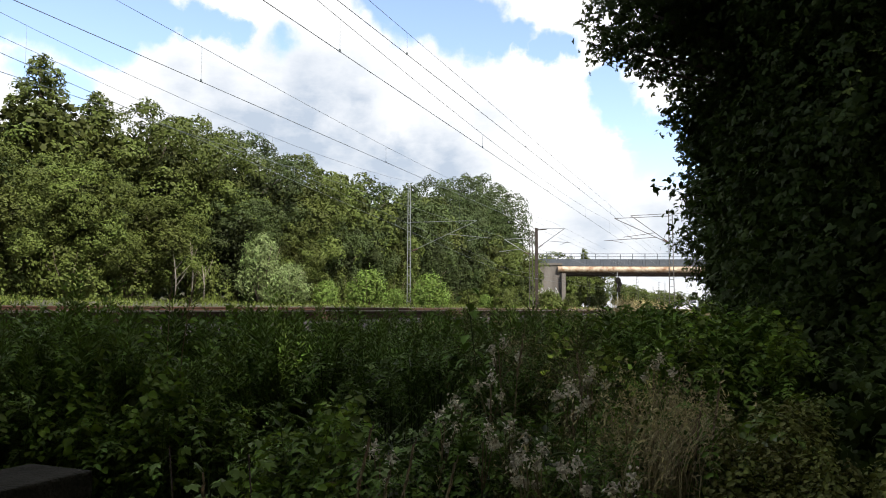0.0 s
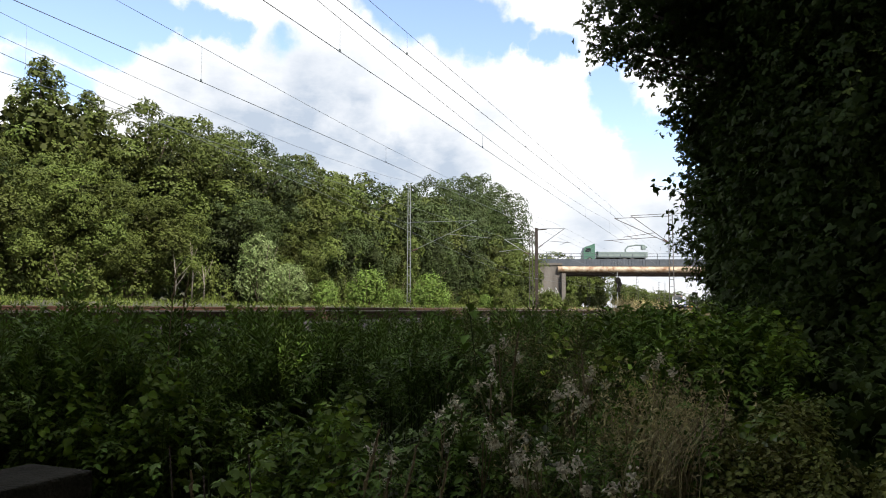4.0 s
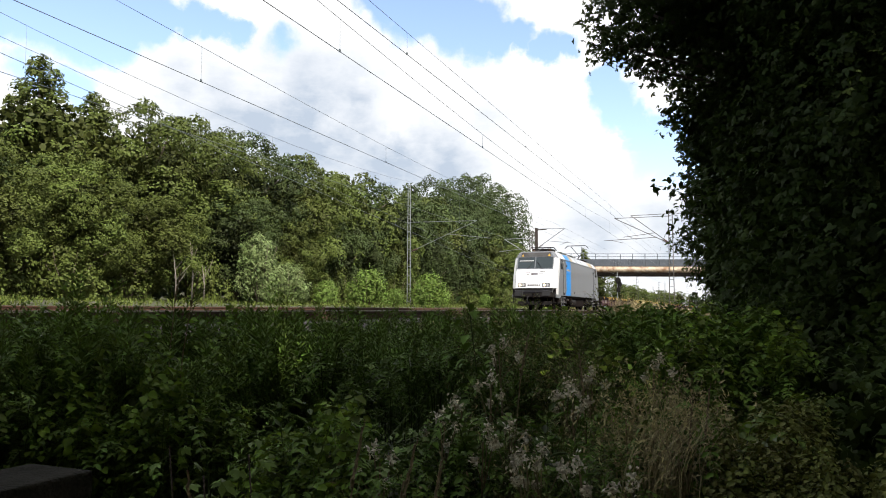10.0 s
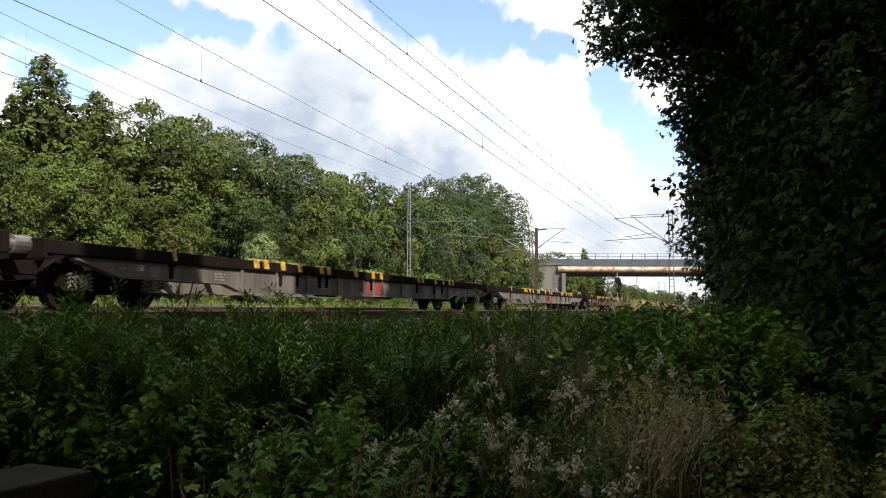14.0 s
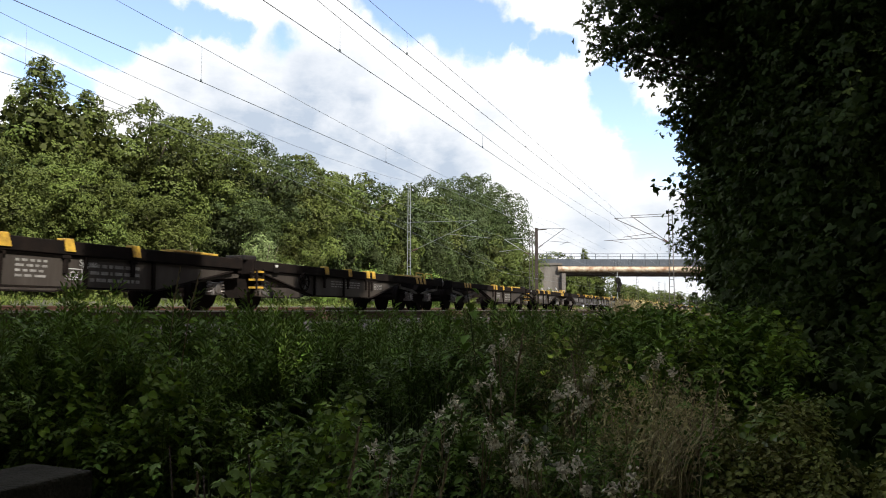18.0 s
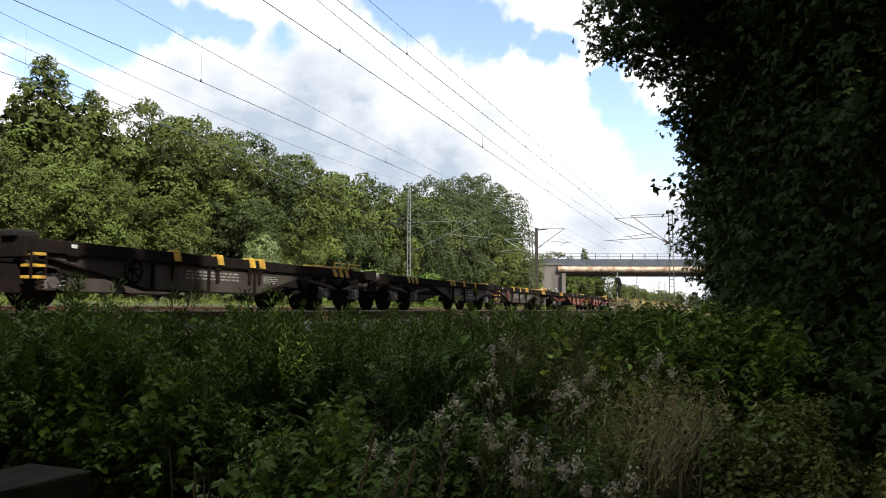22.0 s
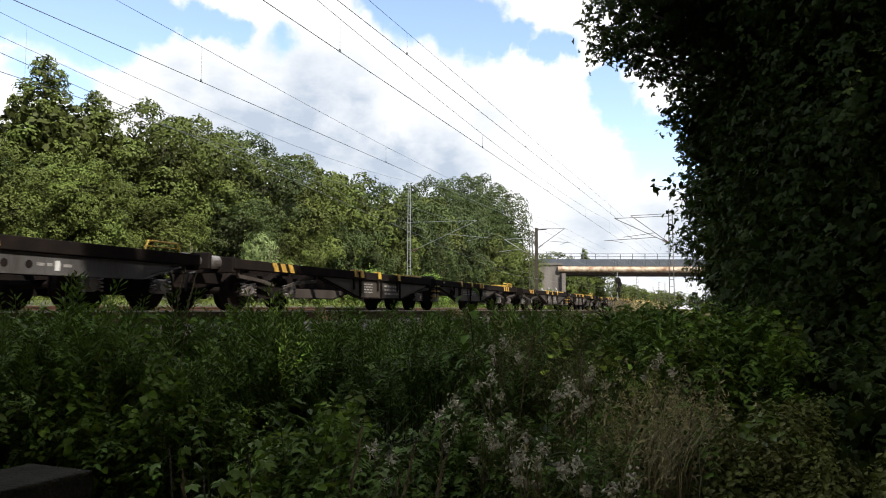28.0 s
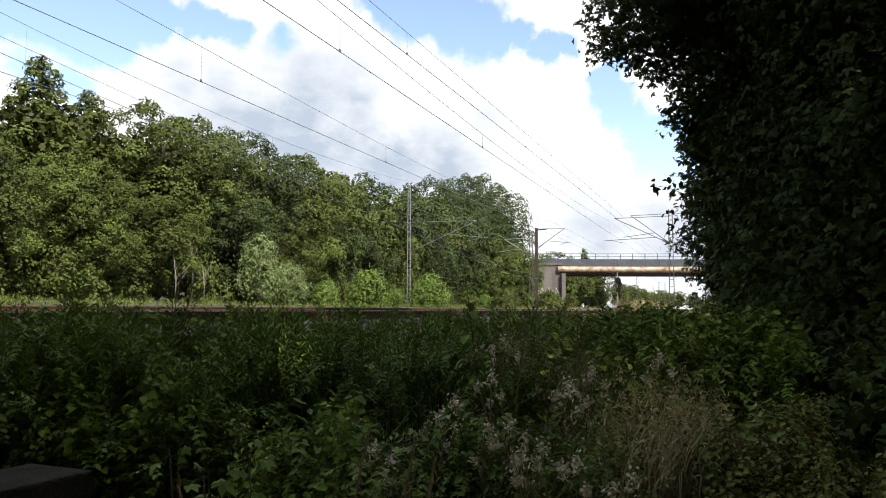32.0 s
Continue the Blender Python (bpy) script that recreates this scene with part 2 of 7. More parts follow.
M = {
    "leaf_oak": leaf("leaf_oak", (0.090, 0.110, 0.0235), (0.060, 0.077, 0.0160), translucent=0.12),
    "leaf_dark": leaf("leaf_dark", (0.0515, 0.0685, 0.0195), (0.0350, 0.0505, 0.0145), translucent=0.12),
    "leaf_light": leaf("leaf_light", (0.098, 0.124, 0.0255), (0.068, 0.091, 0.0185), translucent=0.12),
    "leaf_willow": leaf("leaf_willow", (0.190, 0.232, 0.095), (0.098, 0.137, 0.038), spread=0.65, translucent=0.15),
    "leaf_bush": leaf("leaf_bush", (0.13, 0.185, 0.035), (0.09, 0.14, 0.026)),
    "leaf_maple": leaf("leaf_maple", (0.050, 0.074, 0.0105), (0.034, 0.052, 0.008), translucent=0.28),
    "leaf_nettle": leaf("leaf_nettle", (0.1129, 0.1780, 0.0220), (0.0691, 0.1160, 0.0154), spread=0.75),
    "leaf_goldenrod": leaf("leaf_goldenrod", (0.1424, 0.2097, 0.0256), (0.0891, 0.1417, 0.0198), spread=0.55),
    "leaf_bind": leaf("leaf_bind", (0.1803, 0.2466, 0.0245), (0.1002, 0.1548, 0.0167), spread=0.75, translucent=0.3),
    "leaf_hop": leaf("leaf_hop", (0.1215, 0.1772, 0.0220), (0.0720, 0.1154, 0.0150), spread=0.75),
    "leaf_ivy": leaf("leaf_ivy", (0.1015, 0.1333, 0.0249), (0.1462, 0.1290, 0.0267)),
    "grass_dry": leaf("grass_dry", (0.408, 0.3286, 0.155), (0.2856, 0.2332, 0.11)),
    "grass_green": leaf("grass_green", (0.11, 0.15, 0.04), (0.08, 0.12, 0.03)),
    "verge": leaf("verge", (0.1368, 0.1638, 0.03375), (0.108, 0.1404, 0.03)),
    "leaf_olive": leaf("leaf_olive", (0.1763, 0.1763, 0.0533), (0.1161, 0.1290, 0.0370)),
    "fluff": material("fluff", (0.68, 0.63, 0.45), 0.95, 0, 0.5, 30, 300, 0.0, (0.36, 0.31, 0.21), spec=0.05),
    "bark": material("bark", (0.13, 0.10, 0.075), 0.9, 0, 0.4, 4, 40, 0.6),
    "dead_wood": material("dead_wood", (0.216, 0.186, 0.15), 0.9, 0, 0.4, 4, 40, 0.4),
    "soil": material("soil", (0.07, 0.06, 0.042), 0.95, 0, 0.4, 0.8, 14, 0.5, (0.05, 0.065, 0.03)),
    "ballast": material("ballast", (0.20, 0.16, 0.132), 0.95, 0, 0.5, 1.2, 30, 0.8, (0.10, 0.078, 0.064)),
    "rail_side": material("rail_side", (0.0924, 0.0476, 0.028), 0.85, 0.2, 0.4, 5, 60, 0.3),
    "rail_head": material("rail_head", (0.55, 0.54, 0.52), 0.28, 1.0, 0.2, 2, 90, 0.05),
    "sleeper": material("sleeper", (0.17, 0.145, 0.12), 0.9, 0, 0.4, 4, 40, 0.4),
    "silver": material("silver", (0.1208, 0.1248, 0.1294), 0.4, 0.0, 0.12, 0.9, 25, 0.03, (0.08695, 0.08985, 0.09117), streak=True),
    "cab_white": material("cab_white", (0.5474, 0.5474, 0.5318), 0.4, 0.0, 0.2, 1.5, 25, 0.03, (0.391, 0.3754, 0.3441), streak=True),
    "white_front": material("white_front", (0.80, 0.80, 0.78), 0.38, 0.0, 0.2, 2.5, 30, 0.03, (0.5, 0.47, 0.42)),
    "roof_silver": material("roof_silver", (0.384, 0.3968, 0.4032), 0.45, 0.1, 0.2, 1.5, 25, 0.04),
    "blue": material("blue", (0.004, 0.165, 0.45), 0.42, 0, 0.15, 1.2, 25, 0.03, (0.003, 0.13, 0.38), spec=0.2),
    "beige": material("beige", (0.3196, 0.2448, 0.136), 0.55, 0, 0.2, 2, 30, 0.05),
    "black": material("black", (0.010, 0.0095, 0.009), 0.7, 0.0, 0.4, 4, 40, 0.2, (0.018, 0.014, 0.011), spec=0.15),
    "rubber": material("rubber", (0.02, 0.02, 0.02), 0.8, 0, 0.3, 6, 50, 0.1),
    # near-black: grimy metal, and on the top chords a recess shadow put into the colour
    "grime": material("grime", (0.007, 0.006, 0.0055), 0.95, 0.0, 0.5, 3, 35, 0.3, (0.014, 0.010, 0.008), spec=0.04),
    "steel": material("steel", (0.30, 0.29, 0.28), 0.45, 0.8, 0.4, 6, 50, 0.1, (0.14, 0.1, 0.075)),
    "galvanised": material("galvanised", (0.27, 0.28, 0.28), 0.55, 0.4, 0.3, 3, 40, 0.1),
    "mast_grey": material("mast_grey", (0.115, 0.108, 0.098), 0.7, 0.3, 0.4, 3, 40, 0.1, (0.07, 0.055, 0.045)),
    "dark_steel": material("dark_steel", (0.06, 0.045, 0.035), 0.7, 0.3, 0.3, 3, 40, 0.15),
    "purple": material("purple", (0.07912, 0.02924, 0.03268), 0.65, 0, 0.45, 1.6, 22, 0.1, (0.043, 0.02064, 0.02064), streak=True, spec=0.2),
    "grey_paint": material("grey_paint", (0.074, 0.070, 0.066), 0.6, 0, 0.5, 1.5, 22, 0.1, (0.0387, 0.0344, 0.03096), streak=True, spec=0.2),
    "beige_paint": material("beige_paint", (0.1634, 0.1419, 0.1204), 0.6, 0, 0.45, 1.5, 22, 0.1, (0.0516, 0.043, 0.0344), streak=True, spec=0.2),
    "brown_paint": material("brown_paint", (0.052, 0.0435, 0.0355), 0.65, 0, 0.5, 1.5, 22, 0.1, (0.02924, 0.02322, 0.01892), streak=True, spec=0.2),
    "orange_paint": material("orange_paint", (0.165, 0.033, 0.0135), 0.6, 0, 0.45, 1.4, 22, 0.1, (0.0774, 0.01935, 0.01032), streak=True, spec=0.2),
    "yellow": material("yellow", (0.58, 0.36, 0.045), 0.55, 0, 0.5, 7, 40, 0.08, (0.22, 0.12, 0.025)),
    "spray_orange": material("spray_orange", (0.24, 0.045, 0.016), 0.6, 0, 0.4, 7, 40, 0.05),
    "red_paint": material("red_paint", (0.27, 0.042, 0.034), 0.5, 0, 0.3, 7, 40, 0.08),
    "dark_red": material("dark_red", (0.10, 0.026, 0.022), 0.6, 0, 0.4, 7, 40, 0.08),
    "stencil": material("stencil", (0.27, 0.26, 0.24), 0.7, 0, 0.5, 9, 50, 0.05, (0.12, 0.11, 0.10)),
    "white_paint": material("white_paint", (0.50, 0.49, 0.47), 0.6, 0, 0.4, 9, 50, 0.05, (0.3, 0.28, 0.26)),
    "concrete": material("concrete", (0.135, 0.12, 0.10), 0.9, 0, 0.45, 0.7, 14, 0.3, (0.07, 0.06, 0.05), streak=True),
    "concrete_dark": material("concrete_dark", (0.036, 0.032, 0.024), 0.95, 0, 0.6, 7, 60, 0.6, (0.016, 0.015, 0.010), spec=0.1),
    "bridge_metal": material("bridge_metal", (0.076, 0.085, 0.095), 0.6, 0.3, 0.3, 1.0, 12, 0.1),
    "lagging": material("lagging", (0.46, 0.38, 0.27), 0.55, 0.1, 0.5, 1.3, 7, 0.2, (0.17, 0.085, 0.035)),
    "wire": material("wire", (0.14, 0.161, 0.168), 0.6, 0.5, 0.2, 3, 20, 0.0),
    "green_cab": material("green_cab", (0.05, 0.12, 0.08), 0.4, 0, 0.2, 2, 30, 0.03),
    "truck_grey": material("truck_grey", (0.16, 0.2, 0.18), 0.6, 0, 0.3, 2, 30, 0.05),
    # windscreen greyer than the cab windows: its reflection put into the base colour
    "screen_glass": glass("screen_glass", (0.045, 0.054, 0.054)),
    "cab_glass": glass("cab_glass", (0.012, 0.014, 0.016)),
    "lamp": glow("lamp", (1.0, 0.85, 0.6), 0.9),
}


# ---- builders ----
def finish(name, me, mat, parent=None, label=""):
    me.materials.append(mat)
    ob = new(name, me)
    if parent is not None:
        ob.parent = parent
    if label:
        ob["label"] = label
    return ob


def part(name, bm, mat, parent=None, label="", smooth=False):
    """Links a bmesh as one mesh object under a thing or part."""
    me = bpy.data.meshes.new(name)
    bmesh.ops.recalc_face_normals(bm, faces=bm.faces)
    bm.to_mesh(me)
    bm.free()
    if smooth:
        me.polygons.foreach_set("use_smooth", [True] * len(me.polygons))
    return finish(name, me, mat, parent, label)


def box(bm, x0, x1, y0, y1, z0, z1, bevel=0.0):
    r = bmesh.ops.create_cube(bm, size=1)
    vs = r["verts"]
    for v in vs:
        v.co = V(((x0 + x1) / 2 + v.co.x * (x1 - x0), (y0 + y1) / 2 + v.co.y * (y1 - y0), (z0 + z1) / 2 + v.co.z * (z1 - z0)))
    if bevel:
        es = list({e for v in vs for e in v.link_edges})
        bmesh.ops.bevel(bm, geom=es, offset=bevel, segments=2, affect="EDGES", profile=0.5)
    return bm


def rod(bm, a, b, r, seg=8, r2=None):
    a, b = V(a), V(b)
    d = b - a
    m = Matrix.Translation((a + b) / 2) @ d.to_track_quat("Z", "Y").to_matrix().to_4x4()
    bmesh.ops.create_cone(bm, cap_ends=True, segments=seg, radius1=r, radius2=r if r2 is None else r2, depth=d.length, matrix=m)
    return bm


def tube(bm, pts, r, seg=6, r2=None):
    """A bent rod through the points, tapering from r to r2."""
    n = len(pts)
    r2 = r if r2 is None else r2
    rings = []
    for i, p in enumerate(pts):
        p = V(p)
        d = (V(pts[min(i + 1, n - 1)]) - V(pts[max(i - 1, 0)])).normalized()
        q = d.to_track_quat("Z", "Y")
        rr = r + (r2 - r) * i / max(1, n - 1)
        rings.append([bm.verts.new(p + q @ V((rr * math.cos(2 * math.pi * k / seg), rr * math.sin(2 * math.pi * k / seg), 0))) for k in range(seg)])
    for a, b in zip(rings, rings[1:]):
        for k in range(seg):
            bm.faces.new((a[k], a[(k + 1) % seg], b[(k + 1) % seg], b[k]))
    bm.faces.new(rings[0][::-1]), bm.faces.new(rings[-1])
    return bm


def plate(bm, outline, x0, x1):
    """A flat plate: an outline in (y, z), from x0 to x1."""
    a = [bm.verts.new((x0, y, z)) for y, z in outline]
    b = [bm.verts.new((x1, y, z)) for y, z in outline]
    n = len(a)
    bm.faces.new(a), bm.faces.new(b[::-1])
    for i in range(n):
        bm.faces.new((a[i], b[i], b[(i + 1) % n], a[(i + 1) % n]))
    return bm


def empty(name, m=None):
    ob = new(name)
    ob.empty_display_size = 0.3
    if m is not None:
        ob.matrix_world = m
    return ob


def bulk(name, verts, quads, mat, parent=None, label="", tone=None):
    """A big mesh from arrays: verts (n, 3), quads (m, 4), tone (m)."""
    me = bpy.data.meshes.new(name)
    n, m = len(verts), len(quads)
    me.vertices.add(n)
    me.vertices.foreach_set("co", np.ascontiguousarray(verts, np.float32).ravel())
    me.loops.add(m * 4)
    me.loops.foreach_set("vertex_index", np.ascontiguousarray(quads, np.int32).ravel())
    me.polygons.add(m)
    me.polygons.foreach_set("loop_start", np.arange(0, m * 4, 4, dtype=np.int32))
    me.update(calc_edges=True)
    if tone is not None:
        at = me.attributes.new("tone", "FLOAT", "FACE")
        at.data.foreach_set("value", np.ascontiguousarray(tone, np.float32))
    return finish(name, me, mat, parent, label)


def unit(v):
    return v / np.maximum(np.linalg.norm(v, axis=1, keepdims=True), 1e-9)


def blades(P, t, b, nrm, L, W, fold=0.18, droop=0.2):
    """Leaf blades of two quads creased along the midrib: base P, along t, across b."""
    n = len(P)
    up = nrm * W * fold
    dn = nrm * L * droop
    v = np.stack([P, P + t * L * 0.33 + b * W * 0.5 + up, P + t * L * 0.7 + b * W * 0.36 + up - dn * 0.4, P + t * L - dn, P + t * L * 0.7 - b * W * 0.36 + up - dn * 0.4, P + t * L * 0.33 - b * W * 0.5 + up], 1).reshape(-1, 3)
    k = np.arange(n)[:, None] * 6
    q = np.stack([k + np.array([[0, 1, 2, 3]]), k + np.array([[0, 3, 4, 5]])], 1).reshape(-1, 4)
    return v, q


def leaves_at(rng, P, out, length, width, droop=0.35, fold=0.12, fine=False, loose=0.55):
    """Leaves at points P facing roughly along out: folded diamonds of two triangles, or finer blades."""
    n = len(P)
    nrm = unit(out + rng.normal(0, loose, (n, 3)) + np.array([0, 0, 0.35]))
    t = unit(np.cross(nrm, rng.normal(0, 1, (n, 3))))
    t[:, 2] -= droop * rng.random(n)
    t = unit(t)
    b = unit(np.cross(nrm, t))
    L = length * rng.uniform(0.6, 1.3, (n, 1))
    W = width * rng.uniform(0.7, 1.25, (n, 1))
    if fine:
        return blades(P, t, b, nrm, L, W)
    lift = nrm * W * fold
    v = np.stack([P - t * L / 2, P + b * W / 2 + lift, P + t * L / 2, P - b * W / 2 + lift], 1).reshape(-1, 3)
    return v, np.arange(4 * n).reshape(n, 4)


def blob_points(rng, blobs, total):
    """Points near the skins of ellipsoids (x, y, z, rx, ry, rz), with their outward directions and depth."""
    w = np.array([b[3] * b[4] + b[4] * b[5] + b[3] * b[5] for b in blobs])
    cnt = np.maximum(1, (total * w / w.sum()).astype(int))
    P, O = [], []
    for b, n in zip(blobs, cnt):
        d = unit(rng.normal(0, 1, (n, 3)))
        lump = 1 + 0.13 * np.sin(d[:, 0:1] * 7 + b[0]) * np.cos(d[:, 1:2] * 6 + b[1]) + 0.09 * np.sin(d[:, 2:3] * 9 + b[2] * 3)
        r = lump * np.minimum(1.12, rng.normal(0.93, 0.11, (n, 1)))
        P.append(np.array(b[:3]) + d * np.array(b[3:6]) * r)
        O.append(d)
    return np.concatenate(P), np.concatenate(O)


def crown_mesh(name, seed, blobs, total, size, mat, parent):
    """Leaves in flat sprays over the outer and upper side of every lump, with coarse, darker ones in the heart of the
    crown.
    """
    rng = np.random.default_rng(seed)
    B = np.array(blobs)
    mid = B[:, :3].mean(0)
    w = B[:, 3] * B[:, 4]
    per = 13
    cnt = np.maximum(3, (total / per * 1.75 * w / w.sum()).astype(int))
    C, D, K = [], [], []
    for b, n in zip(B, cnt):
        d = unit(rng.normal(0, 1, (n, 3)))
        away = b[:3] - mid
        away = away / max(1e-6, np.linalg.norm(away))
        d = d[(d @ away) * 0.75 + d[:, 2] * 0.6 > -0.3]
        C.append(b[:3] + d * b[3:6] * np.minimum(1.22, rng.normal(0.96, 0.13, (len(d), 1)))), D.append(d), K.append(np.full(len(d), rng.normal(0.5, 0.14)))
    C, D, K = np.concatenate(C), np.concatenate(D), np.concatenate(K)
    # one spray: a shallow dome of leaves that hang outwards from its middle
    face = unit(D + np.array([0, 0, 0.55]) + rng.normal(0, 0.28, (len(C), 3)))
    e1 = unit(np.cross(face, rng.normal(0, 1, (len(C), 3))))
    e2 = np.cross(face, e1)
    n = len(C) * per
    a, r = rng.uniform(0, 6.283, n), np.sqrt(rng.uniform(0.02, 1, n)) * size * 2.0
    F, E1, E2 = np.repeat(face, per, 0), np.repeat(e1, per, 0), np.repeat(e2, per, 0)
    spoke = E1 * np.cos(a)[:, None] + E2 * np.sin(a)[:, None]
    P = np.repeat(C, per, 0) + spoke * r[:, None] - F * (r * r / size * 0.22)[:, None] + rng.normal(0, size * 0.16, (n, 3))
    nrm = unit(F + spoke * 0.45 + rng.normal(0, 0.24, (n, 3)))
    t = unit(spoke - nrm * np.sum(spoke * nrm, 1, keepdims=True) + rng.normal(0, 0.25, (n, 3)))
    b = unit(np.cross(nrm, t))
    Ln, Wd = size * rng.uniform(0.75, 1.3, (n, 1)), size * 0.66 * rng.uniform(0.75, 1.25, (n, 1))
    v = np.stack([P - t * Ln / 2, P + b * Wd / 2, P + t * Ln / 2 - nrm * Ln * 0.1, P - b * Wd / 2], 1).reshape(-1, 3)
    q = np.arange(4 * n).reshape(n, 4)
    tone = np.clip(np.repeat(K + rng.normal(0, 0.09, len(C)), per) + rng.normal(0, 0.06, n), 0, 1)
    # heart leaves get a very low tone: the crown's inner shade put into their colour
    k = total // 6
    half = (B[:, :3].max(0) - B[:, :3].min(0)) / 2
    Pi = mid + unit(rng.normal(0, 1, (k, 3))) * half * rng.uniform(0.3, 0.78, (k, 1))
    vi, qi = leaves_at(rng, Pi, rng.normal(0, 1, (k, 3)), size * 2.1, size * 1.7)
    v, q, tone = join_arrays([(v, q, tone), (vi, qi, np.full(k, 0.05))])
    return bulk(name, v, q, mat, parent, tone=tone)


def join_arrays(chunks):
    vs, qs, ts, k = [], [], [], 0
    for v, q, t in chunks:
        vs.append(v), qs.append(q + k), ts.append(t)
        k += len(v)
    return np.concatenate(vs), np.concatenate(qs), np.concatenate(ts)


def scatter(rng, templates, places):
    """Copies of array templates (verts, quads, tone) at places (x, y, z, size, yaw, lean, which)."""
    chunks = []
    for x, y, z, s, yaw, lean, k in places:
        v, q, t = templates[int(k) % len(templates)]
        c, sn = math.cos(yaw), math.sin(yaw)
        w = v * s
        w = np.stack([w[:, 0] + lean * w[:, 2] ** 2, w[:, 1], w[:, 2]], 1)
        w = np.stack([w[:, 0] * c - w[:, 1] * sn + x, w[:, 0] * sn + w[:, 1] * c + y, w[:, 2] + z], 1)
        chunks.append((w, q, np.clip(t + rng.normal(0, 0.12), 0, 1)))
    return join_arrays(chunks)


# ---- ground ----
def ground_z(x, y):
    """Height of the ground: a low bank below the line, the ballast bed, and the verge behind it."""
    px = [-4000, -60, -30, -22, -18.6, -17.4, -16.7, -5.7, -4.6, -3.0, -1.0, 3, 8, 60, 4000]
    pz = [0.6, 0.7, 0.55, 0.30, 0.10, -0.25, -0.28, -0.28, -0.75, -1.15, -1.32, -1.3, -0.9, -0.6, -0.5]
    return float(np.interp(x, px, pz))


def build_ground():
    xs = sorted({-4000, -1500, -500, -200, -100, -60, -40, *[i * 0.5 for i in range(-66, 25)], 16, 24, 40, 60, 120, 300, 1000, 4000})
    ys = sorted({-4000, -1500, -700, -300, -120, -60, *[i * 0.75 for i in range(-24, 40)], *range(30, 90, 4), 100, 120, 150, 200, 300, 450, 700, 1500, 4000})
    rng = random.Random(3)
    verts = []
    for x in xs:
        for y in ys:
            soft = 0.07 if -4.5 < x < 12 and -20 < y < 40 else 0.04 if x < -17.5 else 0.0
            verts.append((x, y, ground_z(x, y) + rng.uniform(-soft, soft)))
    ny = len(ys)
    quads = [(i * ny + j, (i + 1) * ny + j, (i + 1) * ny + j + 1, i * ny + j + 1) for i in range(len(xs) - 1) for j in range(ny - 1)]
    ob = bulk("ground", np.array(verts), np.array(quads), M["soil"])
    tagged(ob, "dark soil bank with low weeds beside the railway", "ground", kind="structure")


build_ground()

TRACKS = ((-7.45, 0.0), (-11.35, 0.0), (-15.2, 0.10))


def build_track(xc, zc):
    t = empty("railway_track")
    t.location = (0, 0, zc)
    tagged(t, "rusty railway track with polished rail heads on brown ballast", "railway track", "three parallel tracks", "structure")
    y0, y1 = -700, 700
    bm = bmesh.new()
    prof = [(-1.95, -0.30), (-1.55, -0.07), (1.55, -0.07), (1.95, -0.30)]
    a = [bm.verts.new((xc + x, y0, z - 0.1)) for x, z in prof]
    b = [bm.verts.new((xc + x, y1, z - 0.1)) for x, z in prof]
    for k in range(3):
        bm.faces.new((a[k], a[k + 1], b[k + 1], b[k]))
    part("ballast_bed", bm, M["ballast"], t)
    for s in (-1, 1):
        xr = xc + s * 0.7525
        bm = bmesh.new()
        box(bm, xr - 0.065, xr + 0.065, y0, y1, -0.165, -0.15)
        box(bm, xr - 0.012, xr + 0.012, y0, y1, -0.15, -0.04)
        box(bm, xr - 0.034, xr + 0.034, y0, y1, -0.04, -0.024 if s < 0 else -0.006)
        r = part("rail", bm, M["rail_side"], t)
        bm = bmesh.new()
        box(bm, xr - 0.034, xr + 0.036, y0, y1, -0.024 if s < 0 else -0.006, 0.0)
        part("rail_head", bm, M["rail_head"], r, "bright polished running surface")
    bm = bmesh.new()
    me = None
    for k in range(90):
        y = -10 + k * 0.62
        if me is None:
            box(bm, -1.25, 1.25, -0.13, 0.13, -0.1, 0.0, 0.015)
            ob = part("sleeper", bm, M["sleeper"], t)
            me = ob.data
        else:
            ob = new("sleeper", me)
            ob.parent = t
        ob.location = (xc, y, -0.165)
    return t


for xc, zc in TRACKS:
    build_track(xc, zc)


# ---- trees ----
def tree_blobs(rng, h, r, low, pointed=0.0):
    """Lumps of foliage spread over a rounded body."""
    blobs = []
    if pointed > 0.5:   # a cone of tiers
        for k in range(64):
            u = (k + 0.5) / 64
            a, w = k * 2.4 + rng.uniform(-0.3, 0.3), r * 0.86 * (1 - u) ** 0.85 * rng.choice((0.7, 0.9, 1.0, 1.1))
            s = r * (0.30 - 0.19 * u) * rng.uniform(0.8, 1.15)
            blobs.append((w * math.cos(a), w * math.sin(a), h * (low + (0.98 - low) * u), s, s, s * 0.8))
        return blobs
    n = 40
    zc, hz = h * (1 + low) / 2, h * (1 - low) / 2
    for k in range(n):
        u = 1 - 2 * (k + 0.5) / n
        w = math.sqrt(1 - u * u) * (1 - pointed * max(0, u)) * rng.choice((0.66, 0.85, 1.0, 1.08))
        a = k * 2.4 + rng.uniform(-0.35, 0.35)
        s = r * rng.uniform(0.19, 0.33) * (1 - 0.3 * max(0, u) - 0.3 * pointed * max(0, u))
        blobs.append((0.84 * r * w * math.cos(a), 0.84 * r * w * math.sin(a), zc + (hz - s * 0.7) * u * rng.uniform(0.93, 1.03), s, s, s * rng.uniform(0.7, 0.9)))
    return blobs


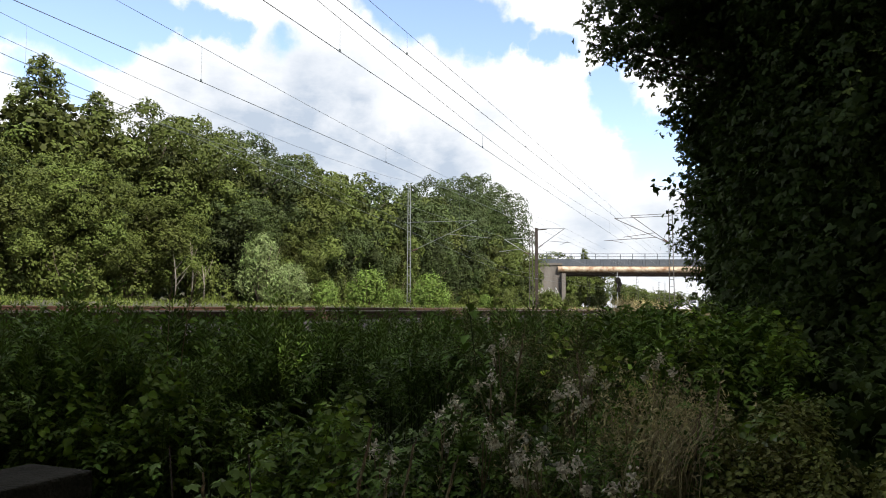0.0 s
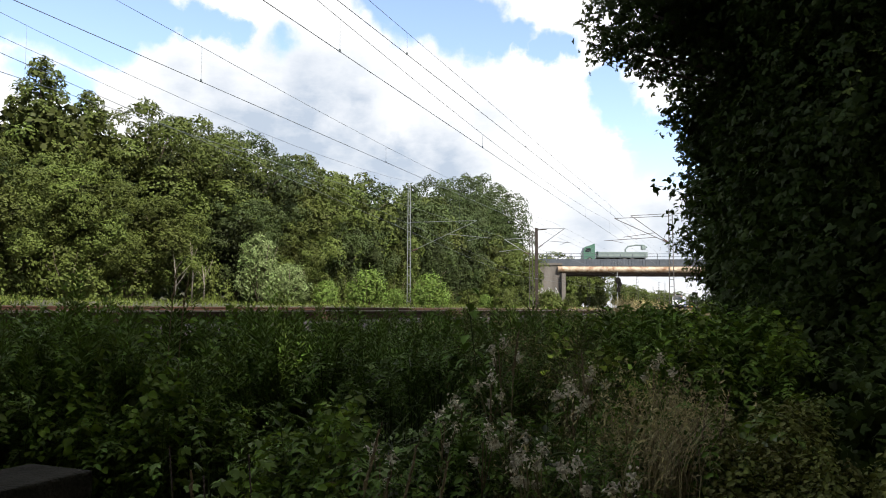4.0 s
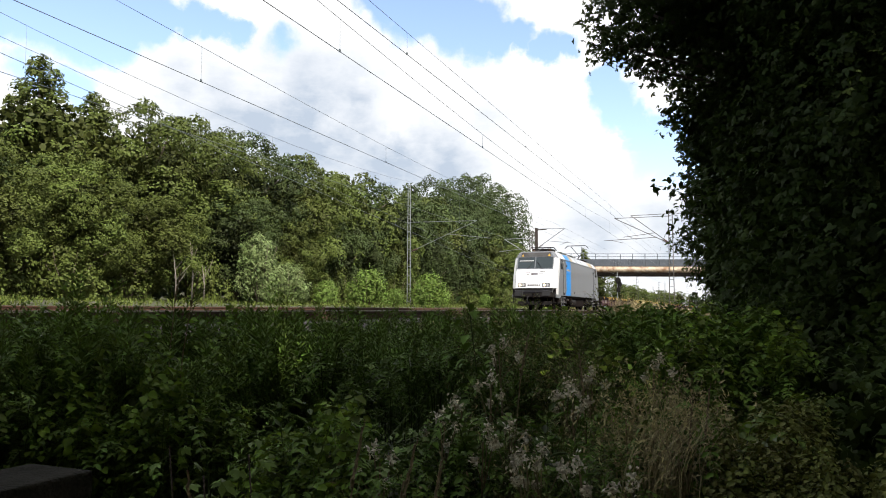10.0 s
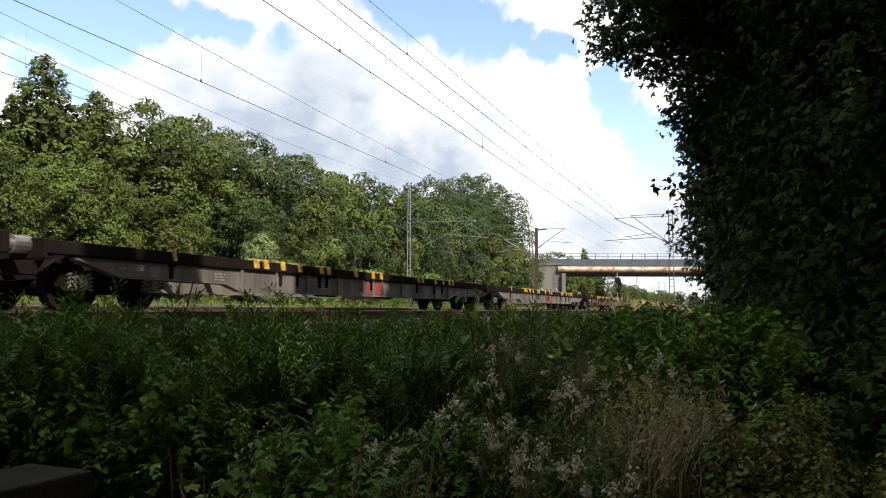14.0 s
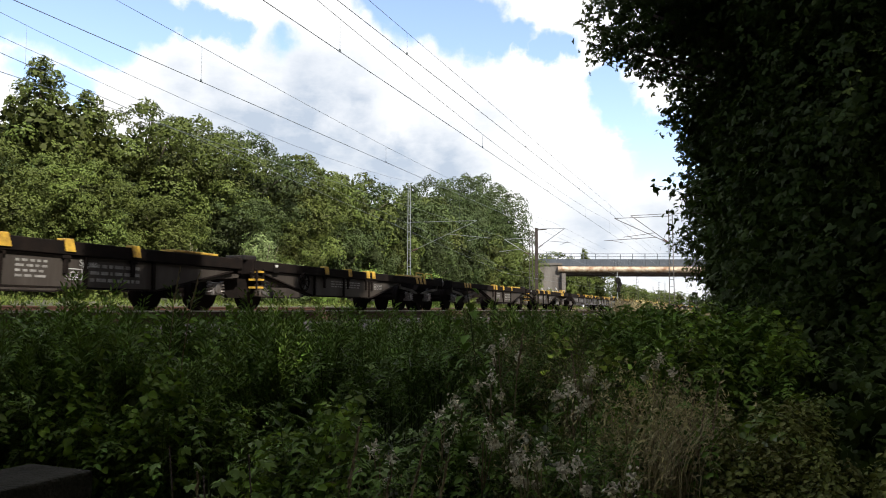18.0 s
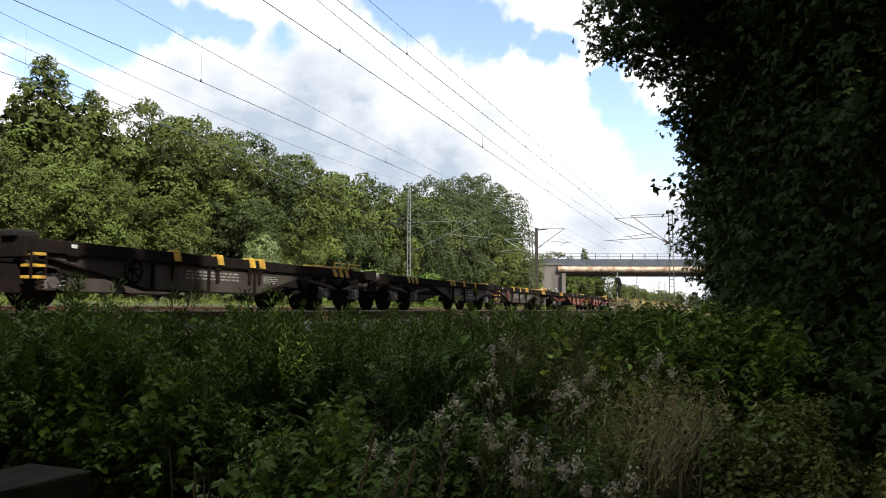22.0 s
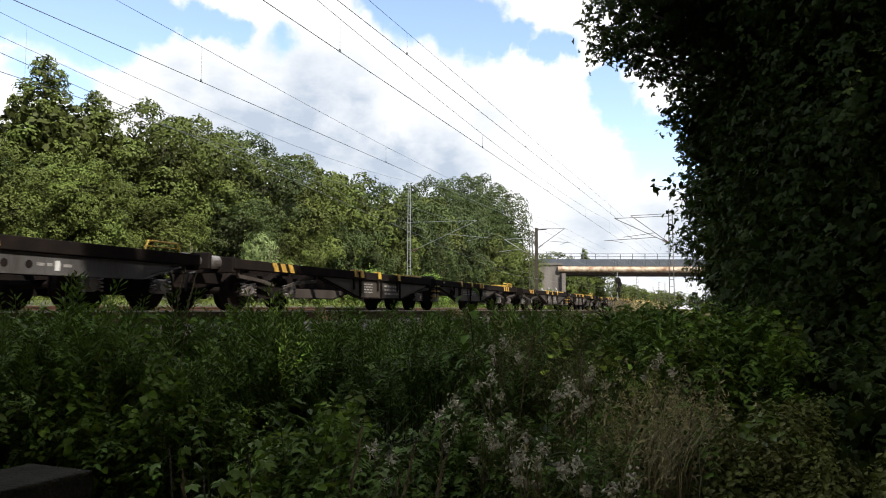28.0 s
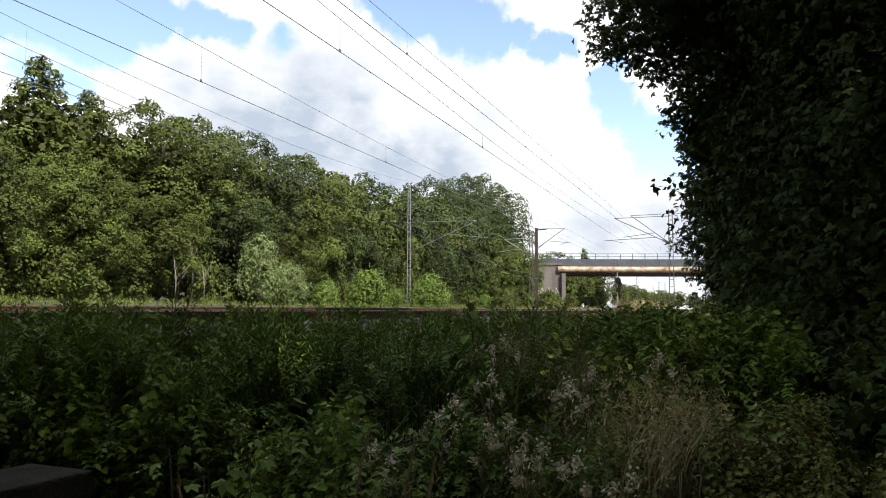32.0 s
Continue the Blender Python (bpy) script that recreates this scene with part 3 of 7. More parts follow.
def make_tree(name, seed, h, r, leaves, size, mat, label, low=0.09, trunk_r=0.2, pointed=0.0):
    rng = random.Random(seed)
    t = empty(name)
    tagged(t, label, "tree")
    blobs = tree_blobs(rng, h, r, low, pointed)
    bm = bmesh.new()
    tube(bm, [(0, 0, -0.3), (rng.uniform(-.1, .1), 0.05, h * 0.3), (rng.uniform(-.2, .2), rng.uniform(-.2, .2), h * 0.6), (0, 0, h * 0.8)], trunk_r, 8, trunk_r * 0.2)
    part("trunk", bm, M["bark"], t, smooth=True)
    for b in blobs[9::9]:
        bm = bmesh.new()
        z0 = min(h * 0.7, max(h * 0.15, b[2] - r * 0.6))
        tube(bm, [(0, 0, z0), (b[0] * 0.5, b[1] * 0.5, (z0 + b[2]) / 2 + 0.1), (b[0], b[1], b[2])], trunk_r * 0.4, 5, 0.02)
        part("limb", bm, M["bark"], t, smooth=True)
    crown_mesh("crown", seed, blobs, leaves, size, M[mat], t)
    return t


def place(proto, x, y, yaw, s, sz=None, first=False):
    m = pose(x, y, ground_z(x, y), 0, 0, yaw)
    ob = proto if first else copy_thing(proto, m)
    if first:
        ob.matrix_world = m
    ob.scale = (s, s, sz or s)
    return ob


rt = random.Random(11)
KIND_OF = (("leaf_oak", 4.0, 0.0, "leafy olive-green deciduous tree in the wood behind the line"), ("leaf_light", 3.7, 0.0, "bright green deciduous tree in the wood behind the line"),
           ("leaf_dark", 4.3, 0.0, "dark green deciduous tree in the wood behind the line"), ("leaf_oak", 3.2, 0.95, "slender tree with a pointed crown behind the line"))
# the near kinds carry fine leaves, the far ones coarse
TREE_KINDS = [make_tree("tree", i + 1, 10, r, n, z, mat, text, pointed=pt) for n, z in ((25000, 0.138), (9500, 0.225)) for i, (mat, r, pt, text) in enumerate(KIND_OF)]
placed = set()
WINDY = []   # trees and bushes that rock, with their swing in degrees


def put_tree(k, x, y, s, sz=None):
    k += 4 if y > 44 and not (80 < y < 110 and x < -28) or x > -10 or y < 12 else 0
    ob = place(TREE_KINDS[k], x, y, rt.uniform(0, 360), s, sz, first=k not in placed)
    placed.add(k)
    return ob


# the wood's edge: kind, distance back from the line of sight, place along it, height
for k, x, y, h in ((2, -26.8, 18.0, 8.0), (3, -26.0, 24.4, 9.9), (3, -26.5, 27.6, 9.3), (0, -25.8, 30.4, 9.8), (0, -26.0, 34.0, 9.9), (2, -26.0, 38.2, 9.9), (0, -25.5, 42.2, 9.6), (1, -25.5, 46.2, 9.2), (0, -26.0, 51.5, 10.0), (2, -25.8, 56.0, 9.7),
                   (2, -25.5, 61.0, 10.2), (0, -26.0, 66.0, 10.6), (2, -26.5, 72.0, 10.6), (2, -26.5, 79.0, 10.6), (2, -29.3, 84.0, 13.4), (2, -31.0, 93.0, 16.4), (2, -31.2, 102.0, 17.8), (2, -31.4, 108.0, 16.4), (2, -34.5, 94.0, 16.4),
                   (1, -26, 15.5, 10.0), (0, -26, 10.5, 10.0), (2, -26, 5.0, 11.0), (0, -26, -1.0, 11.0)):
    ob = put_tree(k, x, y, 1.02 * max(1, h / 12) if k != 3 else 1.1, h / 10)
    if 15 < y < 60:
        WINDY.append((ob, 1.6 if k == 3 else 0.7))
# a lower fringe before it
y = 6.0
k = 0
while y < 92:
    put_tree((0, 1, 2, 0, 1, 0, 2)[k % 7] if y < 40 else (2, 0, 2)[k % 3], -22.9 - 0.5 * rt.random(), y, rt.uniform(0.5, 0.66), rt.uniform(0.48, 0.72))
    y += rt.uniform(3.0, 4.4) * (1 + y / 90)
    k += 1
for k, x, y, s, sz in ((2, -23.5, 70, 0.8, 0.83), (0, -23.0, 79, 0.8, 0.80), (0, -23.0, 88, 0.85, 0.76), (1, -23.5, 96, 0.8, 0.72), (0, -26.5, 100, 0.8, 0.68),
                       (2, -35, 128, 1.2, 0.9), (0, -31, 160, 1.2, 1.0), (2, -35, 168, 1.1, 0.9), (3, -33, 200, 1.2, 1.5), (0, -36, 175, 1.5, 1.3), (0, -30, 190, 1.6, 1.1)):
    put_tree(k, x, y, s, sz)
# growth past the bridge, beside the far tracks
for k, x, y, s, sz in ((1, -29.5, 156, 0.72, 0.82), (1, -26.2, 160, 0.55, 0.66), (0, -31, 172, 0.8, 0.7), (1, -28, 190, 0.7, 0.62), (0, -24.5, 200, 0.75, 0.66), (1, -21.5, 204, 0.7, 0.62), (1, -19.5, 214, 0.55, 0.5), (0, -22, 230, 0.9, 0.6), (0, -19.5, 246, 0.6, 0.5), (1, -27, 240, 0.9, 0.72),
                       (1, -4.0, 235, 0.65, 0.34), (0, 1.0, 250, 0.8, 0.42), (0, -3.0, 290, 0.9, 0.5), (0, -20, 300, 0.9, 0.62), (0, -24, 330, 1.2, 0.8)):
    put_tree(k, x, y, s, sz)

# a far wood where the line meets the horizon
for k in range(14):
    put_tree(rt.choice((0, 2)), -118 + 11.5 * k + rt.uniform(-3, 3), 1000 + rt.uniform(-20, 40), rt.uniform(2.0, 2.8), rt.uniform(1.5, 2.4))

# added sheet of dark leaves that stands in for shade between the trees
rng = np.random.default_rng(61)
yy = rng.uniform(-12, 120, 26000)
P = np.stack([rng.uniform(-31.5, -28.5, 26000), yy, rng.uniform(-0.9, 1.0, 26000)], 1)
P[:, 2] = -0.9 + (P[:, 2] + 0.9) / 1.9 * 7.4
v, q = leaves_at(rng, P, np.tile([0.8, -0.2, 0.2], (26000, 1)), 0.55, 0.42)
tagged(bulk("wood_depth", v, q, M["leaf_dark"], tone=rng.uniform(0.2, 0.7, 26000)), "sheet of dark leaves added behind the trees as the wood's shaded depth", "foliage", kind="stuff")

# trees mostly out of view beside and above the camera, added to shade the bank, and the line in places
for k, x, y, s, sz in ((2, 2.6, -4.5, 1.5, 1.25), (0, -3.6, -6.2, 1.25, 1.0), (2, 8, -10, 1.5, 1.5), (0, 8.5, -2, 1.4, 1.5), (2, 2.0, -14, 1.4, 1.3), (0, -5, -14, 1.2, 1.1), (2, 8.5, 6, 1.3, 1.3),
                       (2, 4.6, 14.0, 0.75, 1.45), (2, 4.4, 18.5, 0.8, 1.5), (2, 4.4, 22.5, 0.8, 1.5), (2, 4.2, 26.5, 0.8, 1.5), (2, 4.2, 31, 0.8, 1.5), (2, 4.0, 36, 0.8, 1.45), (2, 4.0, 41, 0.8, 1.4), (2, 7.5, 13.5, 1.2, 1.2), (0, 7.5, 20.5, 1.2, 1.2), (2, 8, 27.5, 1.2, 1.2), (2, 7, 34, 1.2, 1.2), (0, 6, 45, 1.2, 1.1), (2, 6, 58, 1.2, 1.0), (0, 5, 72, 1.2, 1.0), (2, 4, 90, 1.2, 0.9)):
    put_tree(k, x, y, s, sz)
TALL = make_tree("tall_tree", 31, 16, 2.6, 15000, 0.38, "leaf_dark", "tall dark tree beside the bank casting shade on the line", low=0.36, pointed=0.25)
for i, (x, y, s, sz) in enumerate(((1.2, -1.2, 0.75, 0.98), (1.0, 2.5, 0.30, 1.07), (1.1, 3.5, 0.32, 1.03), (1.0, 4.3, 0.38, 1.08), (1.4, 5.2, 0.24, 0.93), (1.3, 9.1, 0.30, 1.07), (1.3, 10.5, 0.46, 1.11), (1.3, 11.7, 0.32, 1.15), (1.3, 17.3, 0.98, 1.4), (1.6, 21.4, 1.15, 1.45), (3.4, 6.5, 0.8, 0.85))):
    place(TALL, x, y, 50 * i, s, sz, first=i == 0)


def make_bush(name, seed, h, r, leaves, size, slim, mat, label):
    rng = random.Random(seed)
    t = empty(name)
    tagged(t, label, "bush")
    bm = bmesh.new()
    for a in (0, 0.9, 1.8, 2.7, 3.6, 4.5, 5.4):
        tube(bm, [(0, 0, -0.2), (0.3 * r * math.cos(a), 0.3 * r * math.sin(a), h * 0.4), (0.6 * r * math.cos(a), 0.6 * r * math.sin(a), h * 0.8)], 0.035, 5, 0.01)
    part("stem_clump", bm, M["bark"], t, smooth=True)
    blobs = []
    for k in range(12):
        a, u = k * 2.4, (k + 0.5) / 12
        s = r * rng.uniform(0.32, 0.5)
        rad = r * (1 - u * 0.7) * rng.uniform(0.3, 0.75)
        blobs.append((rad * math.cos(a), rad * math.sin(a), h * (0.15 + 0.7 * u), s, s, s * 0.9))
    rg = np.random.default_rng(seed)
    C, D = blob_points(rg, blobs, leaves // 6)
    P = np.repeat(C, 6, 0) + rg.normal(0, 0.09, (len(C) * 6, 3))
    v, q = leaves_at(rg, P, np.repeat(D, 6, 0), size, size * slim, 0.5, loose=0.4)
    bulk("crown", v, q, M[mat], t, tone=np.clip(np.repeat(rg.normal(0.5, 0.17, len(C)), 6) + rg.normal(0, 0.13, len(q)), 0, 1))
    return t


BUSHES = [make_bush("willow_bush", 21, 3.3, 1.6, 8000, 0.19, 0.3, "leaf_willow", "silvery pale green willow bush beside the line"),
          make_bush("round_bush", 22, 1.9, 1.3, 4500, 0.13, 0.6, "leaf_bush", "small bright green round bush on the verge"),
          make_bush("shrub", 23, 2.4, 1.7, 3600, 0.18, 0.6, "leaf_oak", "dense olive-green shrub at the edge of the wood")]
used = set()


def put_bush(k, x, y, s, sz=None):
    ob = place(BUSHES[k], x, y, rt.uniform(0, 360), s, sz, first=k not in used)
    used.add(k)
    if k == 0:
        WINDY.append((ob, 4.0))


put_bush(0, -20.6, 32.2, 0.88, 1.04), put_bush(0, -20.8, 35.3, 0.8, 0.66), put_bush(2, -22.6, 22.4, 0.9), put_bush(2, -23.4, 20.6, 1.0)
put_bush(1, -19.4, 41.5, 1.1), put_bush(1, -19.2, 51.0, 1.2), put_bush(1, -20.5, 38.5, 0.7), put_bush(1, -20.0, 47, 0.6), put_bush(1, -20, 56, 0.7)
yb = -6.0
while yb < 118:
    put_bush(2, -22.4 + rt.uniform(-0.8, 0.6), yb, rt.uniform(0.6, 1.0), rt.uniform(0.45, 0.95))
    yb += rt.uniform(2.4, 4.6)
for x, y, s in ((-19.5, 66, 0.6), (-19.5, 72, 0.7), (-20.5, 79, 0.8), (-20, 86, 0.6), (-20, 93, 0.8), (-21, 101, 0.9), (-20, 110, 0.8), (-22, 119, 0.7), (-29.5, 148, 1.0), (-26.5, 151, 1.1), (-24.0, 152, 1.0), (-21.5, 150, 0.9), (-4.0, 48, 0.45), (-3.6, 54, 0.5), (-1.9, 14, 0.52), (-2.6, 21, 0.5), (-2.3, 26, 0.55)):
    put_bush(1 if rt.random() < 0.4 else 2, x, y, s)


# ---- the dark foliage beside the camera ----
def eye_point(px, py, dist):
    return V((0, 0, CAM_Z)) + sky_dir(px, py) * dist


def palmate(rng, blobs, total, size, per, spread):
    """Three-lobed leaves in hanging clumps over the lumps of a crown: corners, faces and tone."""
    C, D = blob_points(rng, blobs, total // per)
    n = len(C) * per
    P = np.repeat(C, per, 0) + rng.normal(0, spread, (n, 3)) * np.array([1, 1, 0.6])
    nrm = unit(np.repeat(D, per, 0) * 0.7 + np.array([0, 0, 0.7]) + rng.normal(0, 0.55, (n, 3)))
    t = unit(np.cross(nrm, rng.normal(0, 1, (n, 3))))
    t[:, 2] -= 0.4 * rng.random(n)
    t = unit(t)
    b = unit(np.cross(nrm, t))
    L = size * rng.uniform(0.6, 1.25, (n, 1))
    vs = []
    for a, l in ((0.0, 1.0), (1.05, 0.8), (-1.05, 0.8)):
        d, e = t * math.cos(a) + b * math.sin(a), b * math.cos(a) - t * math.sin(a)
        vs.append(np.stack([P, P + d * L * l * 0.55 + e * L * 0.26, P + d * L * l - nrm * L * 0.15, P + d * L * l * 0.55 - e * L * 0.26], 1))
    v = np.stack(vs, 1).reshape(-1, 3)
    tone = np.clip(np.repeat(rng.normal(0.5, 0.14, len(C)), per) + rng.normal(0, 0.07, n), 0, 1)
    return v, np.arange(12 * n).reshape(-1, 4), np.repeat(tone, 3)


def build_side_tree():
    t = empty("maple_tree")
    tagged(t, "dense dark green maple overhanging the bank in deep shade", "tree")
    base = V((2.6, 9.0, ground_z(2.6, 9.0)))
    bm = bmesh.new()
    tube(bm, [base - V((0, 0, 0.3)), base + V((0.1, 0, 2)), base + V((-0.1, 0.2, 5)), base + V((0, 0, 8))], 0.24, 10, 0.08)
    part("trunk", bm, M["bark"], t, smooth=True)
    spots = [(1175, -10, 120, 8.2), (1135, 20, 85, 8.0), (1078, 78, 34, 8.0), (1185, 50, 62, 8.4), (1152, 125, 30, 8.3), (1260, 150, 72, 8.6), (1215, 195, 45, 8.6), (1290, 230, 70, 8.8), (1312, 300, 85, 9.0), (1262, 348, 26, 8.8), (1308, 390, 64, 9.2),
             (1348, 470, 78, 9.4), (1352, 540, 80, 9.6), (1330, 60, 140, 8.5), (1375, 200, 140, 8.5), (1400, 340, 140, 9), (1410, 470, 130, 9), (1500, 80, 200, 8), (1520, 280, 190, 8), (1500, 460, 180, 8),
             (1440, 590, 115, 8.5), (1540, 620, 130, 7), (1600, 180, 200, 7), (1620, 420, 200, 7), (1240, -140, 180, 8.4), (1420, -150, 220, 8.2), (1600, -120, 220, 7.5), (1350, -330, 260, 9), (1140, -60, 60, 8.4),
             (1350, 400, 130, 11), (1370, 250, 130, 11), (1400, 100, 170, 11), (1390, 520, 130, 11.5), (1280, 440, 28, 9.2), (1274, 500, 24, 9.4), (1545, 720, 120, 5.5), (1600, 820, 130, 4.5), (1470, 660, 80, 6.5)]
    blobs = []
    for px, py, rp, d in spots:
        c = eye_point(px, py, d)
        r = (rp - 5) / 1396 * d
        blobs.append((c.x, c.y, c.z, r, r * 1.1, r))
    for b in blobs[:16]:
        bm = bmesh.new()
        tube(bm, [base + V((0, 0, max(1.0, (b[2] + 1.3) * 0.5))), (V(b[:3]) + base + V((0, 0, 3))) / 2, V(b[:3])], 0.06, 5, 0.012)
        part("limb", bm, M["bark"], t, smooth=True)
    rng = np.random.default_rng(5)
    edge = [b for b, sp in zip(blobs, spots) if sp[0] - sp[2] < 1230]
    deep = [b for b, sp in zip(blobs, spots) if sp[0] - sp[2] >= 1215]
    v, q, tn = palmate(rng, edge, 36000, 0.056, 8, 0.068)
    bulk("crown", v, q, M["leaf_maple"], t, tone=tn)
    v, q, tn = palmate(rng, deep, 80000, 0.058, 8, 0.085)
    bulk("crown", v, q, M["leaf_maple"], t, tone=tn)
    # inner leaves in a lower tone, so the shade within the crown is painted on
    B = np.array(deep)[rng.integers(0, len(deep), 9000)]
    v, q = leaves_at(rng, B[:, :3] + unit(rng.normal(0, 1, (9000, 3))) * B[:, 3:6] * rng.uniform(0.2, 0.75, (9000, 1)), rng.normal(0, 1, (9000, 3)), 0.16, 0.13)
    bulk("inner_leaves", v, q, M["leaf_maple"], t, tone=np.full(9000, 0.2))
    # loose twigs that reach out against the sky
    for pts in ([(1262, 352), (1215, 345), (1180, 332), (1152, 328)], [(1255, 330), (1222, 318), (1196, 312)], [(1250, 380), (1215, 375), (1182, 382)], [(1120, 60), (1080, 62), (1050, 48)], [(1150, 120), (1118, 122), (1092, 118)], [(1215, 200), (1188, 205), (1168, 198)]):
        curve = [eye_point(px, py, 8.5) for px, py in pts]
        bm = bmesh.new()
        tube(bm, curve, 0.006, 5, 0.002)
        tw = part("twig", bm, M["bark"], t)
        n = 9 * (len(pts) - 1)
        u = rng.uniform(0, len(pts) - 1.001, n)
        P = np.array([curve[int(x)].lerp(curve[int(x) + 1], x - int(x)) for x in u]) + rng.normal(0, 0.045, (n, 3))
        v, q = leaves_at(rng, P, rng.normal(0, 0.6, (n, 3)), 0.075, 0.05, fine=True)
        bulk("leaves", v, q, M["leaf_maple"], tw, tone=np.repeat(rng.uniform(0.3, 0.7, n), 2))


build_side_tree()


# ---- weeds on the bank ----
def stalk(rng, n, leaf_l, leaf_w, spread, bare=0.15, up=0.5):
    """A leafy stalk one metre tall, leaves set round its stem."""
    z = np.linspace(bare, 1.0, n) + rng.normal(0, 0.01, n)
    a = np.arange(n) * 2.4 + rng.uniform(0, 6)
    d = np.stack([np.cos(a), np.sin(a), np.full(n, 0.0)], 1)
    L = leaf_l * (1.15 - 0.75 * (z - bare)) * rng.uniform(0.75, 1.2, n)
    W = leaf_w * L / leaf_l
    rise = 0.35 + up * (z - 0.2) + rng.normal(0, 0.22, n)
    t = unit(d + np.stack([np.zeros(n), np.zeros(n), rise], 1))
    b = unit(np.cross(t, np.array([0, 0, 1.0])))
    P = np.stack([np.zeros(n), np.zeros(n), z], 1) + d * spread * 0.1
    nrm = unit(np.cross(b, t))
    v, q = blades(P, t, b, nrm, L[:, None], W[:, None], 0.2, 0.16)
    s = 0.003
    sv = np.array([(-s, 0, 0), (s, 0, 0), (s * .5, 0, 1), (-s * .5, 0, 1), (0, -s, 0), (0, s, 0), (0, s * .5, 1), (0, -s * .5, 1)], float)
    sq = np.array([(0, 1, 2, 3), (4, 5, 6, 7)])
    return join_arrays([(v, q, np.repeat(np.clip(rng.normal(0.5, 0.18, n), 0, 1), 2)), (sv, sq, np.full(2, 0.3))])


def tuft(rng, n, w, lean, head=False):
    """Blades of grass one metre long from one root; head: a loose seed head at the tip."""
    ch = []
    for i in range(n):
        a, l = rng.uniform(0, 6.3), rng.uniform(0.6, 1.0)
        d = np.array([math.cos(a), math.sin(a), 0])
        b = np.array([-math.sin(a), math.cos(a), 0]) * w
        le = lean * rng.uniform(0.3, 1.3)
        p = [d * (0.03 + le * u * u) + np.array([0, 0, l * (u - 0.18 * le * u * u)]) for u in (0, 0.35, 0.7, 1)]
        ww = (1, 0.9, 0.6, 0.1)
        v = np.array([x for k in range(4) for x in (p[k] - b * ww[k], p[k] + b * ww[k])])
        q = np.array([(0, 1, 3, 2), (2, 3, 5, 4), (4, 5, 7, 6)])
        ch.append((v, q, np.full(3, rng.uniform(0.2, 0.8))))
        if head and i % 2 == 0:
            m = 9
            P = p[3] + rng.normal(0, 1, (m, 3)) * np.array([0.012, 0.012, 0.07]) - np.array([0, 0, 0.05])
            lv, lq = leaves_at(rng, P, np.tile(d, (m, 1)), 0.045, 0.012)
            ch.append((lv, lq, rng.uniform(0.4, 0.9, m)))
    return join_arrays(ch)


def sprig(rng, n, size, broad=0.8):
    """A low spray of broad leaves one metre wide and half a metre high."""
    P = rng.normal(0, 1, (n, 3)) * np.array([0.22, 0.22, 0.13]) + np.array([0, 0, 0.38])
    v, q = leaves_at(rng, P, np.tile([0, 0, 0.8], (n, 1)), size, size * broad, 0.6, fine=True)
    return v, q, np.repeat(np.clip(rng.normal(0.5, 0.2, n), 0, 1), 2)


def frond(rng, stems, pairs, size, broad, reach=0.5):
    """Arching stems from one root, each with leaves in pairs on both sides, held flat; one metre high."""
    ch = []
    for i in range(stems):
        a = i * 2.4 + rng.uniform(-0.5, 0.5)
        d = np.array([math.cos(a), math.sin(a), 0.0])
        side = np.array([-d[1], d[0], 0.0])
        top, go = rng.uniform(0.6, 1.0), reach * rng.uniform(0.5, 1.2)
        u = np.linspace(0.35, 1.0, pairs)
        p = d * (go * u ** 1.6)[:, None] + np.array([0, 0, 1.0]) * (top * np.sin(u * 2.1))[:, None]
        g = unit(d * (go * 1.6 * u ** 0.6)[:, None] + np.array([0, 0, 1.0]) * (top * 2.1 * np.cos(u * 2.1))[:, None])
        for sg in (1, -1):
            t = unit(side * sg + g * 0.7 + rng.normal(0, 0.22, (pairs, 3)))
            nrm = unit(np.cross(t, g) * sg * -1 + np.array([0, 0, 0.4]) + rng.normal(0, 0.2, (pairs, 3)))
            nrm[nrm[:, 2] < 0] *= -1
            b = unit(np.cross(nrm, t))
            L = size * rng.uniform(0.65, 1.2, (pairs, 1)) * (1.15 - 0.5 * u[:, None])
            v, q = blades(p, t, b, nrm, L, L * broad, 0.14, 0.22)
            ch.append((v, q, np.repeat(np.clip(rng.normal(0.35 + 0.35 * u, 0.14), 0, 1), 2)))
        s = 0.004
        sv = np.array([x for uu in (0, 0.3, 0.6, 1) for x in ((d * go * uu ** 1.6 + np.array([0, 0, top * math.sin(uu * 2.1)]) - side * s), (d * go * uu ** 1.6 + np.array([0, 0, top * math.sin(uu * 2.1)]) + side * s))])
        ch.append((sv, np.array([(0, 1, 3, 2), (2, 3, 5, 4), (4, 5, 7, 6)]), np.full(3, 0.2)))
    return join_arrays(ch)


def climber(rng, n, size):
    """A heap of climbing stems with heart-shaped leaves hanging outwards; one metre high."""
    a, z = rng.uniform(0, 6.3, n), rng.uniform(0.1, 1.0, n) ** 0.7
    d = np.stack([np.cos(a), np.sin(a), np.zeros(n)], 1)
    P = d * (0.26 * (1.1 - z))[:, None] + np.array([0, 0, 1.0]) * z[:, None] + rng.normal(0, 0.04, (n, 3))
    t = unit(d * 0.8 + np.array([0, 0, -0.25]) + rng.normal(0, 0.45, (n, 3)))
    nrm = unit(d * 0.5 + np.array([0, 0, 1.0]) + rng.normal(0, 0.35, (n, 3)))
    b = unit(np.cross(nrm, t))
    t = unit(np.cross(b, nrm))
    L = size * rng.uniform(0.5, 1.25, (n, 1))
    v, q = blades(P, t, b, nrm, L, L * 0.85, 0.12, 0.12)
    return v, q, np.repeat(np.clip(rng.normal(0.55, 0.2, n), 0, 1), 2)


